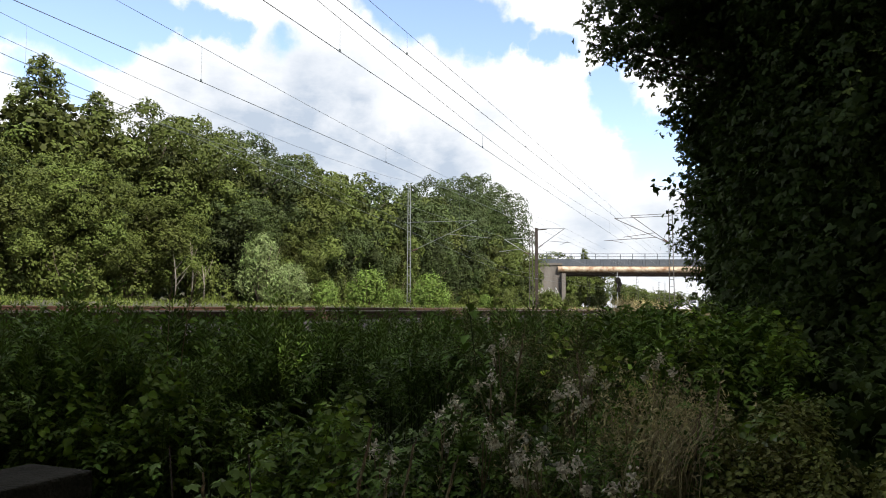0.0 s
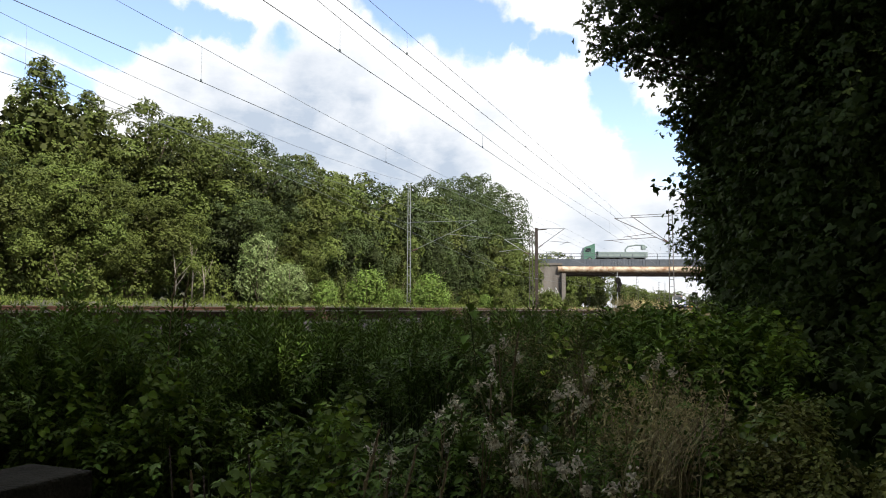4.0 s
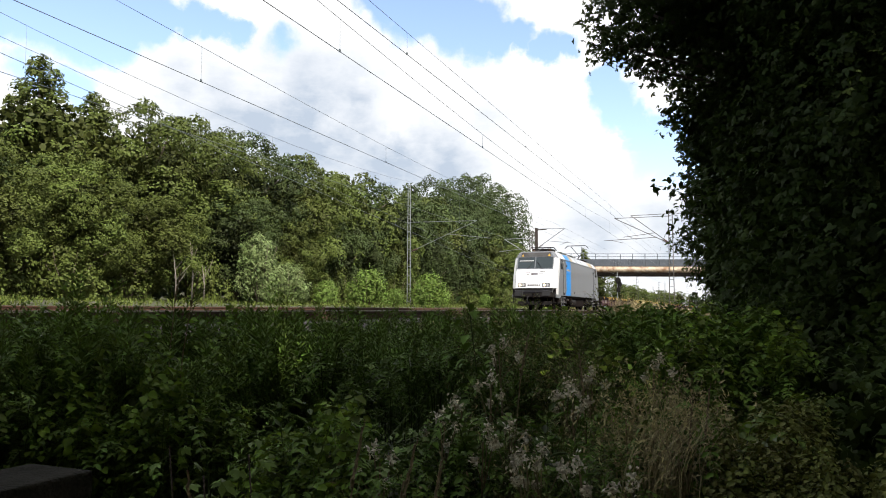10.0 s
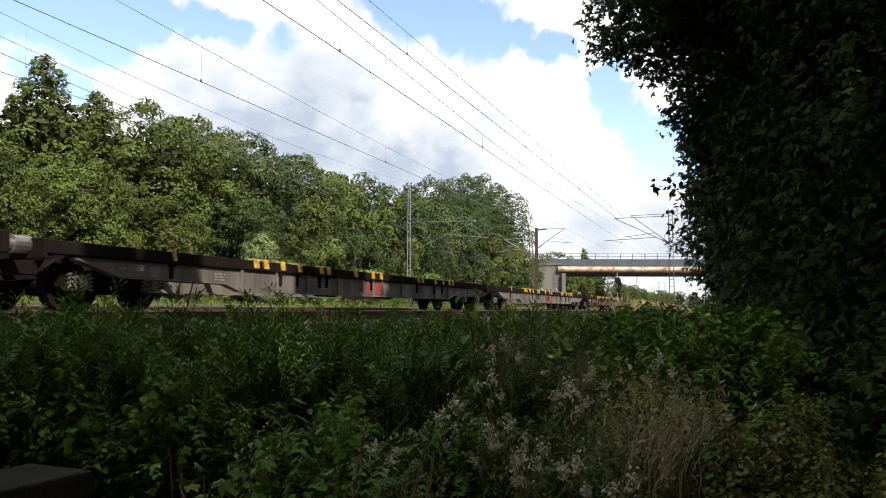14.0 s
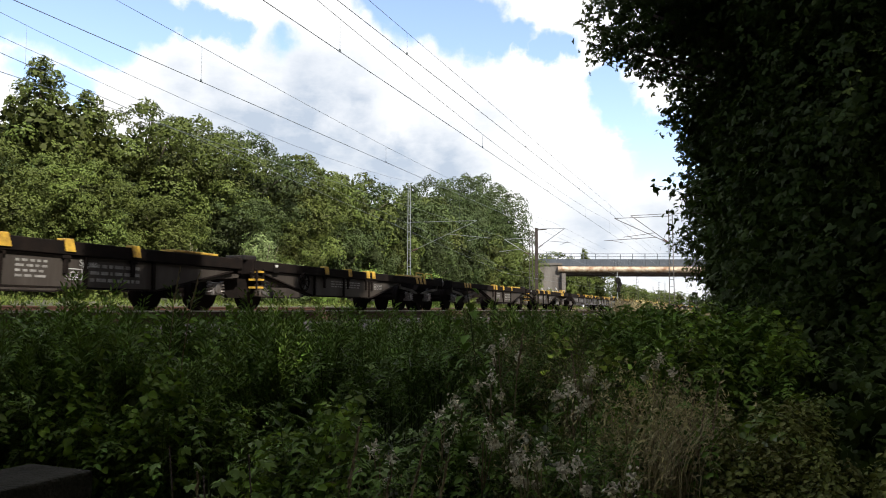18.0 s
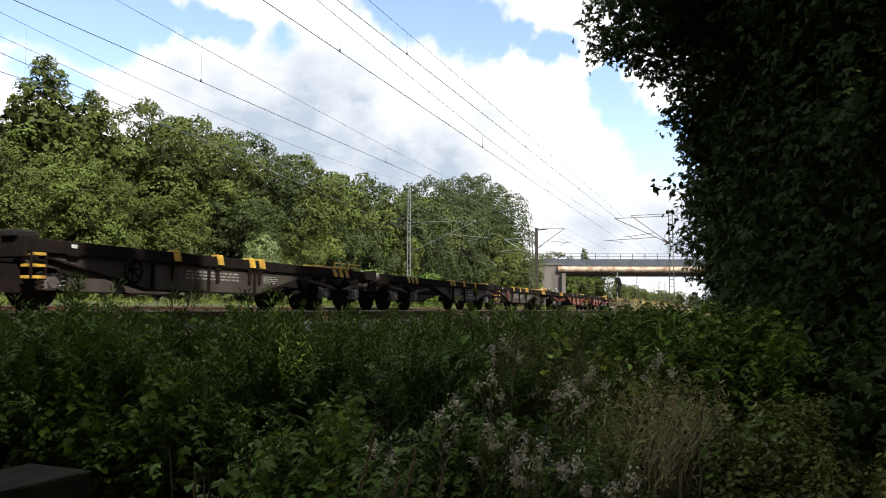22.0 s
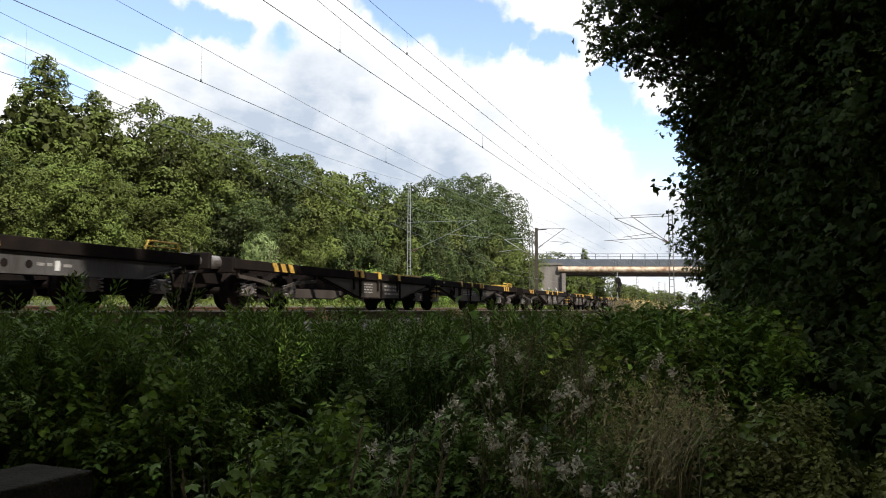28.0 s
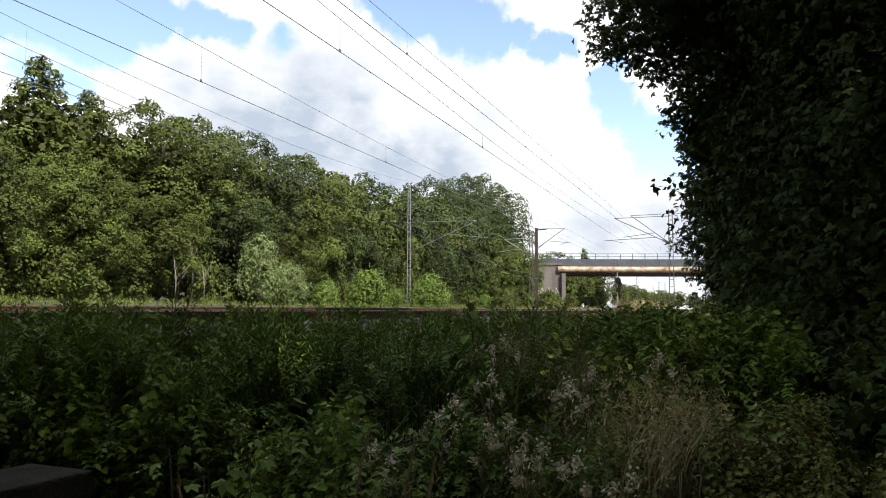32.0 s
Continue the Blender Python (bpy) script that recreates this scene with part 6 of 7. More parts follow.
def build_loco():
    t = empty("locomotive")
    tagged(t, "silver-grey electric locomotive with white nose and blue stripe", "locomotive")
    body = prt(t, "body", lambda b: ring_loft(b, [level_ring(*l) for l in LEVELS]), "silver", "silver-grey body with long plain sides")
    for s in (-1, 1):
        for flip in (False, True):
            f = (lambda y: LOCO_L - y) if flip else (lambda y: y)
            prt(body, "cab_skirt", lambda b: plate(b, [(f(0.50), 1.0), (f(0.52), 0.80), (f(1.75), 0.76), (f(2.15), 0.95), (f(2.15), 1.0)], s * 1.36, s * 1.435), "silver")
            # white in front; the rear corner's shade is put into its colour as body silver
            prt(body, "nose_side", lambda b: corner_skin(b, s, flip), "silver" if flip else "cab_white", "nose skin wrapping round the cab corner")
            w = prt(body, "cab_window", lambda b: plate(b, [(f(2.02), 2.66), (f(1.88), 2.74), (f(1.96), 3.08), (f(2.08), 3.24), (f(2.46), 3.24), (f(2.50), 2.66)], s * 1.41, s * 1.455), "cab_glass")
            prt(w, "window_rubber", lambda b: tube(b, [(s * 1.455, f(yy), zz) for yy, zz in ((2.02, 2.66), (1.88, 2.74), (1.96, 3.08), (2.08, 3.24), (2.46, 3.24), (2.50, 2.66), (2.02, 2.66))], 0.026, 6), "rubber")
            d = prt(body, "cab_door", lambda b: skin_strip(b, f(2.78), f(3.42), 1.12, 3.22, 0.012, s), "silver")
            prt(d, "door_seal", lambda b: [box(b, s * 1.44, s * 1.462, f(yy) - 0.014, f(yy) + 0.014, 1.1, 3.24) for yy in (2.76, 3.44)], "rubber")
            for yy in (2.68, 3.54):
                prt(body, "grab_rail", lambda b: tube(b, [(s * 1.47, f(yy), 1.2), (s * 1.5, f(yy), 1.25), (s * 1.5, f(yy), 3.1), (s * 1.47, f(yy), 3.15)], 0.016, 6), "galvanised")
            prt(d, "handle", lambda b: box(b, s * 1.46, s * 1.5, f(2.95) - 0.02, f(2.95) + 0.02, 2.05, 2.3), "galvanised")
            prt(body, "step_recess", lambda b: box(b, s * 1.40, s * 1.456, min(f(2.82), f(3.32)), max(f(2.82), f(3.32)), 1.0, 1.14), "black")
            st = prt(body, "step", lambda b: [box(b, s * 1.30, s * 1.47, min(f(2.82), f(3.32)), max(f(2.82), f(3.32)), z, z + 0.04) for z in (0.78, 0.5, 0.28)] + [box(b, s * 1.30, s * 1.33, min(f(yy), f(yy) + 0.03), max(f(yy), f(yy) + 0.03), 0.25, 0.95) for yy in (2.82, 3.30)], "galvanised", "pale metal entrance steps")
            prt(body, "mirror", lambda b: box(b, s * 1.45, s * 1.53, f(3.72) - 0.05, f(3.72) + 0.05, 2.86, 3.0, 0.015), "black")
        prt(body, "blue_stripe", lambda b: skin_strip(b, 3.78, 5.44, 0.97, 3.72, 0.006, s), "blue", "bright blue vertical stripe")
        prt(body, "lettering", lambda b: [box(b, s * 1.45, s * 1.461, 4.02 + k * 0.16, 4.12 + k * 0.16, 2.62, 2.74) for k in range(8)], "beige", "row of small pale letter bars")
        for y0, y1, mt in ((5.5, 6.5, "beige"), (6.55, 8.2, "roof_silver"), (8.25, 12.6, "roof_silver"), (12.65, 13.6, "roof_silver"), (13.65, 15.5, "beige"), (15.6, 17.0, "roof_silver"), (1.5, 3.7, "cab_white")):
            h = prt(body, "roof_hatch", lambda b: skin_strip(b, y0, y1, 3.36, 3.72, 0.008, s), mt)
        for yj in (3.74, 5.47, 6.52, 8.22, 10.4, 12.62, 13.62, 15.55):
            prt(body, "roof_joint", lambda b: skin_strip(b, yj - 0.018, yj + 0.018, 3.36, 3.73, 0.02, s, 4), "galvanised")
        prt(body, "roof_pipe", lambda b: tube(b, [(s * 0.84, 2.2, 3.83), (s * 0.84, 6.0, 3.86), (s * 0.84, 10.0, 3.84), (s * 0.84, 14.6, 3.86)], 0.028, 6), "black")
        for k in range(8):
            prt(body, "pipe_clip", lambda b: box(b, s * 0.84 - 0.03, s * 0.84 + 0.03, 2.6 + k * 1.6, 2.66 + k * 1.6, 3.7, 3.87), "black")
        prt(body, "gutter", lambda b: box(b, s * 1.415, s * 1.455, 2.0, 16.9, 3.325, 3.345), "galvanised")
        for z in (1.32, 2.62):
            prt(body, "panel_joint", lambda b: box(b, s * 1.44, s * 1.4535, 5.5, 15.3, z, z + 0.012), "steel")
        for k, y0 in enumerate((5.9, 6.8, 8.3, 11.2, 13.2, 15.0)):
            prt(body, "side_box", lambda b: box(b, s * 1.40, s * 1.456, y0, y0 + 0.24, 1.12, 1.26, 0.01), "black" if k % 2 else "galvanised")
        prt(body, "number_bar", lambda b: [box(b, s * 1.44, s * 1.456, 10.6 + k * 0.13, 10.69 + k * 0.13, 1.35, 1.45) for k in range(9)], "steel")
    for flip in (False, True):
        f = (lambda y: LOCO_L - y) if flip else (lambda y: y)
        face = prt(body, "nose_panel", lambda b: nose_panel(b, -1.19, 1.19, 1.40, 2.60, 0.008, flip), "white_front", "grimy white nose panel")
        prt(body, "nose_top", lambda b: nose_panel(b, -0.97, 0.97, 3.42, 3.71, 0.012, flip), "grey_paint", "dark grey band over the windscreen")
        ws = prt(body, "windscreen", lambda b: [nose_panel(b, -1.13, -0.03, 2.68, 3.40, 0.014, flip), nose_panel(b, 0.03, 1.13, 2.68, 3.40, 0.014, flip)], "screen_glass", "two-part dark windscreen")
        prt(ws, "centre_post", lambda b: nose_panel(b, -0.035, 0.035, 2.64, 3.42, 0.02, flip), "silver")
        prt(ws, "sunblind", lambda b: nose_panel(b, -1.04, -0.12, 3.14, 3.19, 0.018, flip), "white_paint")
        for s in (-1, 1):
            prt(ws, "wiper", lambda b: tube(b, [(s * 0.5, f(nose_y(2.6) - 0.04), 2.6), (s * 0.14, f(nose_y(3.1) - 0.04), 3.1)], 0.014, 5), "black")
            prt(face, "headlight_box", lambda b: nose_panel(b, s * 0.78 - 0.24, s * 0.78 + 0.24, 1.47, 1.70, 0.02, flip, 1), "black")
            for k, mt in ((-0.11, "lamp"), (0.10, "white_paint")):
                prt(face, "headlight", lambda b: rod(b, (s * 0.78 + k, f(nose_y(1.58) - 0.02), 1.585), (s * 0.78 + k, f(nose_y(1.58) - 0.05), 1.585), 0.085, 16), mt)
            prt(body, "warning_triangle", lambda b: [b.faces.new([b.verts.new((s * 0.86 + dx, f(nose_y(z) - 0.03), z)) for dx, z in ((-0.09, 3.46), (0.09, 3.46), (0, 3.63))])], "yellow")
            prt(body, "top_light", lambda b: box(b, -0.08, 0.08, f(1.5) - 0.05, f(1.5) + 0.05, 3.68, 3.78), "galvanised") if s > 0 else None
        prt(face, "number_bar", lambda b: [box(b, -0.40 + k * 0.12, -0.32 + k * 0.12, f(nose_y(1.58) - 0.02) - 0.01, f(nose_y(1.58) - 0.02) + 0.01, 1.52, 1.63) for k in range(7)], "steel", "row of grey number bars")
        prt(face, "emblem", lambda b: [nose_panel(b, -0.22, 0.22, 2.22, 2.38, 0.015, flip, 1), nose_panel(b, -0.60, -0.26, 2.34, 2.40, 0.015, flip, 1), nose_panel(b, -0.52, -0.34, 2.22, 2.28, 0.015, flip, 1), nose_panel(b, 0.28, 0.62, 2.32, 2.38, 0.015, flip, 1), nose_panel(b, 0.36, 0.70, 2.42, 2.47, 0.015, flip, 1)], "steel", "grey emblem strokes")
        hs = prt(t, "headstock", lambda b: [box(b, -1.4, 1.4, min(f(0.5), f(0.75)), max(f(0.5), f(0.75)), 0.82, 1.30, 0.03), box(b, -1.42, 1.42, min(f(0.36), f(0.8)), max(f(0.36), f(0.8)), 1.30, 1.37, 0.02), box(b, -1.1, 1.1, min(f(0.65), f(0.75)), max(f(0.65), f(0.75)), 0.3, 0.55, 0.03)], "black")
        buffers(t, LOCO_L if flip else 0.0, -1 if flip else 1, "rubber")
        prt(t, "footstep", lambda b: [box(b, s * 1.25, s * 1.42, min(f(0.2), f(0.5)), max(f(0.2), f(0.5)), 0.45, 0.5) for s in (-1, 1)] + [tube(b, [(s * 1.3, f(0.35), 0.95), (s * 1.3, f(0.35), 0.47)], 0.02, 5) for s in (-1, 1)], "black")
    prt(t, "underframe", lambda b: [box(b, -1.3, 1.3, 0.8, 18.1, 0.80, 0.96), box(b, -1.2, 1.2, 6.7, 12.2, 0.24, 0.82, 0.08)], "grime")
    prt(t, "air_tank", lambda b: [rod(b, (1.22, 6.4, 0.55), (1.22, 8.0, 0.55), 0.16, 12), rod(b, (1.2, 12.4, 0.55), (1.2, 13.3, 0.55), 0.14, 12)], "black")
    for k in range(4):
        prt(t, "sand_box", lambda b: box(b, 1.12, 1.34, (1.6, 6.0, 12.5, 16.9)[k], (1.6, 6.0, 12.5, 16.9)[k] + 0.35, 0.5, 0.8, 0.02), "grime")
    loco_bogie(t, 4.23), loco_bogie(t, 14.67)
    pantograph(t, 3.6, False), pantograph(t, 16.7, True)
    prt(t, "busbar", lambda b: [tube(b, [(0.3, y, 4.12), (0.3, y + 1.2, 4.16)], 0.022, 6) for y in (6.8, 8.0, 9.2, 10.4, 11.6, 12.8)] + [tube(b, [(-0.4, 7.2, 4.05), (-0.4, 13.5, 4.05)], 0.02, 6)], "black")
    for k in range(9):
        prt(t, "roof_insulator", lambda b: [rod(b, (0.3 if k % 2 else -0.4, 6.9 + k * 0.8, 3.74 + j * 0.07), (0.3 if k % 2 else -0.4, 6.9 + k * 0.8, 3.79 + j * 0.07), 0.075, 10) for j in range(4)], "rail_side")
    prt(t, "roof_box", lambda b: [box(b, -0.7, 0.5, 8.3, 9.9, 3.76, 3.9, 0.03), box(b, -0.6, 0.6, 11.2, 12.6, 3.76, 3.92, 0.03)], "roof_silver")
    return t


def wagon_bogie(t, yc):
    b = prt(t, "bogie", lambda m: [box(m, -0.95, 0.95, yc - 0.16, yc + 0.16, 0.42, 0.66, 0.02)] + [box(m, s * 1.0 - 0.06, s * 1.0 + 0.06, yc + e * 1.25 - 0.03, yc + e * 1.25 + 0.03, 0.4, 0.6) for s in (-1, 1) for e in (-1, 1)], "grime")
    for s in (-1, 1):
        prt(b, "side_frame", lambda m: plate(m, [(yc - 1.3, 0.60), (yc - 1.25, 0.42), (yc - 0.55, 0.42), (yc - 0.35, 0.28), (yc + 0.35, 0.28), (yc + 0.55, 0.42), (yc + 1.25, 0.42), (yc + 1.3, 0.60), (yc + 0.45, 0.72), (yc - 0.45, 0.72)], s * 1.0 - 0.05, s * 1.0 + 0.05), "grime")
        for e in (-1, 1):
            prt(b, "axle_box", lambda m: [box(m, s * 1.02 - 0.09, s * 1.02 + 0.12, yc + e * 0.9 - 0.13, yc + e * 0.9 + 0.13, 0.33, 0.6, 0.03), rod(m, (s * 1.12, yc + e * 0.9, 0.46), (s * 1.18, yc + e * 0.9, 0.46), 0.1, 12)], "steel")
            for o in (-0.21, 0.21):
                if s > 0:
                    prt(b, "coil_spring", lambda m: tube(m, [(1.1 + 0.06 * math.cos(k), yc + e * 0.9 + o + 0.06 * math.sin(k), 0.34 + k * 0.011) for k in range(26)], 0.016, 4), "steel")
    for e in (-1, 1):
        wheelset(b, yc + e * 0.9, 0.46)


def spigot(t, y, wide, mat="yellow", s=1):
    """A yellow container lock folded over the edge of the deck."""
    wide *= 0.7
    prt(t, "container_lock", lambda m: [box(m, s * 1.20 if s > 0 else -1.36, 1.36 if s > 0 else s * 1.20, y - wide / 2, y + wide / 2, 1.13, 1.17, 0.01)] +
        [plate(m, [(y - wide / 2, 1.14), (y + wide / 2, 1.14), (y + wide / 2 + 0.05, 0.96), (y - wide / 2 + 0.05, 0.96)], s * 1.335, s * 1.362)], mat)


def lock_bracket(t, y):
    """A near-black plate under a lock: the bracket with its shadow on the beam modelled in."""
    prt(t, "lock_bracket", lambda m: [box(m, 1.285, 1.32, y - 0.05, y + 0.05, 0.60, 0.9, 0.01), box(m, 1.285, 1.33, y - 0.09, y + 0.09, 0.84, 0.9, 0.01)], "grime")


def label_block(t, y0, y1, z0, z1, rows, x, mat="stencil", seed=0):
    """Painted lettering too small to read, as rows of short bars."""
    rg = random.Random(seed)

    def fn(m):
        for r in range(rows):
            z = z1 - (r + 0.5) * (z1 - z0) / rows
            y = y0
            while y < y1 - 0.05:
                w = rg.uniform(0.06, 0.22)
                box(m, x, x + 0.004, y, min(y1, y + w), z - (z1 - z0) / rows * 0.24, z + (z1 - z0) / rows * 0.24)
                y += w + 0.05
    prt(t, "lettering", fn, mat)


def handwheel(t, y, z, r, mat, s=1):
    h = prt(t, "handwheel", lambda m: tube(m, [(s * 1.37, y + r * math.cos(k * math.pi / 8), z + r * math.sin(k * math.pi / 8)) for k in range(17)], 0.028, 6), mat)
    prt(h, "spokes", lambda m: [tube(m, [(s * 1.37, y - r * math.cos(a), z - r * math.sin(a)), (s * 1.37, y + r * math.cos(a), z + r * math.sin(a))], 0.016, 5) for a in (0.3, 1.35, 2.4)] + [rod(m, (s * 1.3, y, z), (s * 1.4, y, z), 0.05, 10)], mat)


def hand_rail(t, y0, y1, mat="yellow", z=1.13):
    for s in (-1, 1):
        prt(t, "end_rail", lambda m: tube(m, [(s * 1.22, y0, z), (s * 1.22, y0 + 0.08, z + 0.18), (s * 1.22, y1 - 0.08, z + 0.18), (s * 1.22, y1, z)], 0.022, 6), mat)
        prt(t, "rail_bar", lambda m: tube(m, [(s * 1.22, y0 + 0.04, z + 0.08), (s * 1.22, y1 - 0.04, z + 0.08)], 0.016, 5), mat)


def web(t, outline, mat, name="side_beam"):
    for s in (-1, 1):
        prt(t, name, lambda m: plate(m, outline, s * 1.22, s * 1.28), mat)


def flange(t, pts, mat):
    for s in (-1, 1):
        for (y0, z0), (y1, z1) in zip(pts, pts[1:]):
            prt(t, "bottom_flange", lambda m: plate(m, [(y0, z0), (y1, z1), (y1, z1 + 0.03), (y0, z0 + 0.03)], s * 1.16, s * 1.34), mat)


def stiffeners(t, ys, z0, mat):
    for y in ys:
        prt(t, "stiffener", lambda m: box(m, 1.28, 1.33, y - 0.03, y + 0.03, z0, 0.9), mat)


def deck(t, y0, y1, chord="grime"):
    # the chord's near-black holds the shadow of its recess
    for s in (-1, 1):
        prt(t, "top_chord", lambda m: box(m, s * 1.34 - (0.26 if s > 0 else 0), s * 1.34 + (0 if s > 0 else 0.26), y0, y1, 0.91, 1.13, 0.012), chord)
    n = max(2, int((y1 - y0) / 1.6))
    for k in range(n):
        y = y0 + (k + 0.5) * (y1 - y0) / n
        prt(t, "cross_member", lambda m: box(m, -1.08, 1.08, y - 0.07, y + 0.07, 0.86, 1.06), "grime")
    prt(t, "centre_sill", lambda m: box(m, -0.25, 0.25, y0, y1, 0.62, 1.04), "grime")


def flat_wagon(L, paint, label, marks, seed):
    """A long container wagon with deep solid side beams, a bogie at either end."""
    t = empty("container_wagon")
    tagged(t, label, "freight wagon", "wagons of the train")
    deck(t, 0.6, L - 0.6)
    prt(t, "headstock", lambda m: [box(m, -1.3, 1.3, 0.58, 0.74, 0.82, 1.16, 0.02)], "grime")
    prt(t, "headstock", lambda m: [box(m, -1.3, 1.3, L - 0.74, L - 0.58, 0.82, 1.16, 0.02)], "grime")
    low = [(1.2, 0.84), (2.2, 0.575), (5.3, 0.56), (5.9, 0.41), (L - 5.9, 0.41), (L - 5.3, 0.56), (L - 2.2, 0.575), (L - 1.2, 0.84)]
    web(t, [(1.2, 0.89)] + low + [(L - 1.2, 0.89)], paint)
    flange(t, low, paint)
    stiffeners(t, [5.95, 7.4, 8.9, 10.6, 12.2, L / 2, L - 12.2, L - 10.6, L - 8.9, L - 7.4, L - 5.95], 0.44, paint)
    for s in (1, -1):
        for y, w in ((3.6, 0.14), (6.45, 0.3), (6.85, 0.3), (7.6, 0.28), (8.4, 0.28), (9.55, 0.3), (9.95, 0.3), (12.8, 0.3), (L - 12.4, 0.3), (L - 14.2, 0.3), (L - 9.2, 0.3), (L - 8.8, 0.3), (L - 7.5, 0.28), (L - 6.6, 0.28), (L - 5.9, 0.3), (L - 5.5, 0.3)):
            spigot(t, y, w, "yellow", s)
            if s > 0 and w < 0.29 or y in (9.55, 9.95, 12.8, L - 9.2, L - 8.8):
                lock_bracket(t, y)
    rg = random.Random(seed)
    label_block(t, 5.0, 5.4, 0.62, 0.8, 3, 1.28, seed=seed), label_block(t, 9.6, 10.2, 0.46, 0.84, 5, 1.28, seed=seed + 1)
    label_block(t, 2.2, 2.9, 0.7, 0.8, 1, 1.28, seed=seed + 2), label_block(t, L - 11.4, L - 10.2, 0.5, 0.66, 3, 1.28, seed=seed + 3), label_block(t, L - 4.6, L - 3.9, 0.68, 0.78, 1, 1.28, seed=seed + 4)
    if marks:
        handwheel(t, 6.1, 0.76, 0.25, marks)
    if paint == "beige_paint":
        prt(t, "rusty_panel", lambda m: [box(m, 1.281, 1.29, 12.5, 13.0, 0.48, 0.87, 0.004), box(m, 1.281, 1.29, 13.15, 13.6, 0.48, 0.87, 0.004)], "red_paint", "rust-red side panels")
    prt(t, "id_plate", lambda m: box(m, 1.28, 1.285, 3.0, 3.3, 0.62, 0.82), "steel")
    hand_rail(t, L - 2.1, L - 1.1)
    wagon_bogie(t, 2.4), wagon_bogie(t, L - 2.4)
    buffers(t, 0, 1), buffers(t, L, -1)
    for k in range(2):
        prt(t, "brake_tank", lambda m: rod(m, (0.7, 10.5 + k * 4, 0.55), (0.7, 11.6 + k * 4, 0.55), 0.17, 12), "grime")
    return t


def twin_wagon(L, paint, label, wheel_mat, seed, lock="yellow"):
    """An articulated container wagon: two trussed sections that share the middle bogie."""
    t = empty("articulated_wagon")
    tagged(t, label, "freight wagon", "wagons of the train")
    h = L / 2
    deck(t, 0.6, h - 0.25), deck(t, h + 0.25, L - 0.6)
    for y in (0.58, h - 0.36, h + 0.22, L - 0.74):
        prt(t, "headstock", lambda m: box(m, -1.3, 1.3, y, y + 0.15, 0.82, 1.17, 0.02), "grime")
    one = [(4.6, 0.86), (6.9, 0.36), (h - 3.0, 0.36), (h - 0.6, 0.83)]
    for lo in (one, [(L - y, z) for y, z in one[::-1]]):
        web(t, [(lo[0][0], 0.89)] + lo + [(lo[-1][0], 0.89)], paint)
        flange(t, lo, "grime")
        stiffeners(t, [lo[1][0] + 0.1, (lo[1][0] + lo[2][0]) / 2, lo[2][0] - 0.1], 0.38, "grime")
    # curved brackets over the bogies
    for y0, d in ((0.9, 1), (4.4, -1), (h - 0.3, -1), (h + 0.3, 1), (L - 0.9, -1), (L - 4.4, 1)):
        for s in (-1, 1):
            prt(t, "bracket", lambda m: plate(m, [(y0, 0.89), (y0, 0.80), (y0 + d * 0.5, 0.76), (y0 + d * 1.1, 0.70), (y0 + d * 1.5, 0.60), (y0 + d * 1.45, 0.56), (y0 + d * 0.8, 0.66), (y0 - d * 0.0, 0.72), (y0 - d * 0.1, 0.89)], s * 1.2, s * 1.26), paint)
    for s in (1, -1):
        for y, w in ((6.6, 0.3), (7.0, 0.3), (8.25, 0.28), (9.8, 0.28), (L - 9.8, 0.28), (L - 8.4, 0.28), (L - 7.2, 0.3), (L - 6.8, 0.3)):
            spigot(t, y, w, lock, s)
            if s > 0:
                lock_bracket(t, y)
        # striped end plates
        for k in range(3):
            prt(t, "warning_stripe", lambda m: plate(m, [(2.1 + k * 0.36, 1.12), (2.3 + k * 0.36, 1.12), (2.42 + k * 0.36, 0.92), (2.22 + k * 0.36, 0.92)], s * 1.342, s * 1.352), "yellow")
            prt(t, "warning_stripe", lambda m: plate(m, [(L - 3.3 + k * 0.36, 1.12), (L - 3.1 + k * 0.36, 1.12), (L - 2.98 + k * 0.36, 0.92), (L - 3.18 + k * 0.36, 0.92)], s * 1.342, s * 1.352), "yellow")
        st = prt(t, "shunter_step", lambda m: [box(m, min(s * 1.15, s * 1.4), max(s * 1.15, s * 1.4), h + 0.28, h + 0.52, z, z + 0.045) for z in (0.5, 0.68, 0.86)], "yellow")
        prt(st, "step_post", lambda m: [box(m, min(s * 1.36, s * 1.39), max(s * 1.36, s * 1.39), y, y + 0.03, 0.48, 0.95) for y in (h + 0.25, h + 0.52)], "grime")
        prt(t, "walk_plank", lambda m: box(m, min(s * 0.95, s * 1.3), max(s * 0.95, s * 1.3), h - 2.5, h - 1.1, 1.14, 1.19, 0.01), "yellow")
        prt(t, "walk_plank", lambda m: box(m, min(s * 0.95, s * 1.3), max(s * 0.95, s * 1.3), L - 4.2, L - 2.6, 1.14, 1.19, 0.01), "yellow")
    label_block(t, 7.3, 7.9, 0.5, 0.82, 4, 1.28, seed=seed), label_block(t, L - 9.4, L - 7.6, 0.62, 0.82, 3, 1.28, seed=seed + 1), label_block(t, L - 6.6, L - 6.0, 0.62, 0.8, 4, 1.28, seed=seed + 2), label_block(t, 8.8, 10.0, 0.46, 0.82, 3, 1.28, seed=seed + 3)
    handwheel(t, L - 11.0, 0.72, 0.22, wheel_mat)
    prt(t, "coupling_box", lambda m: box(m, 0.6, 1.15, h + 0.15, h + 0.6, 1.14, 1.26, 0.03), "black")
    gb = prt(t, "gear_box", lambda m: box(m, 1.22, 1.36, h + 1.0, h + 1.25, 0.88, 1.12, 0.015), "grime")
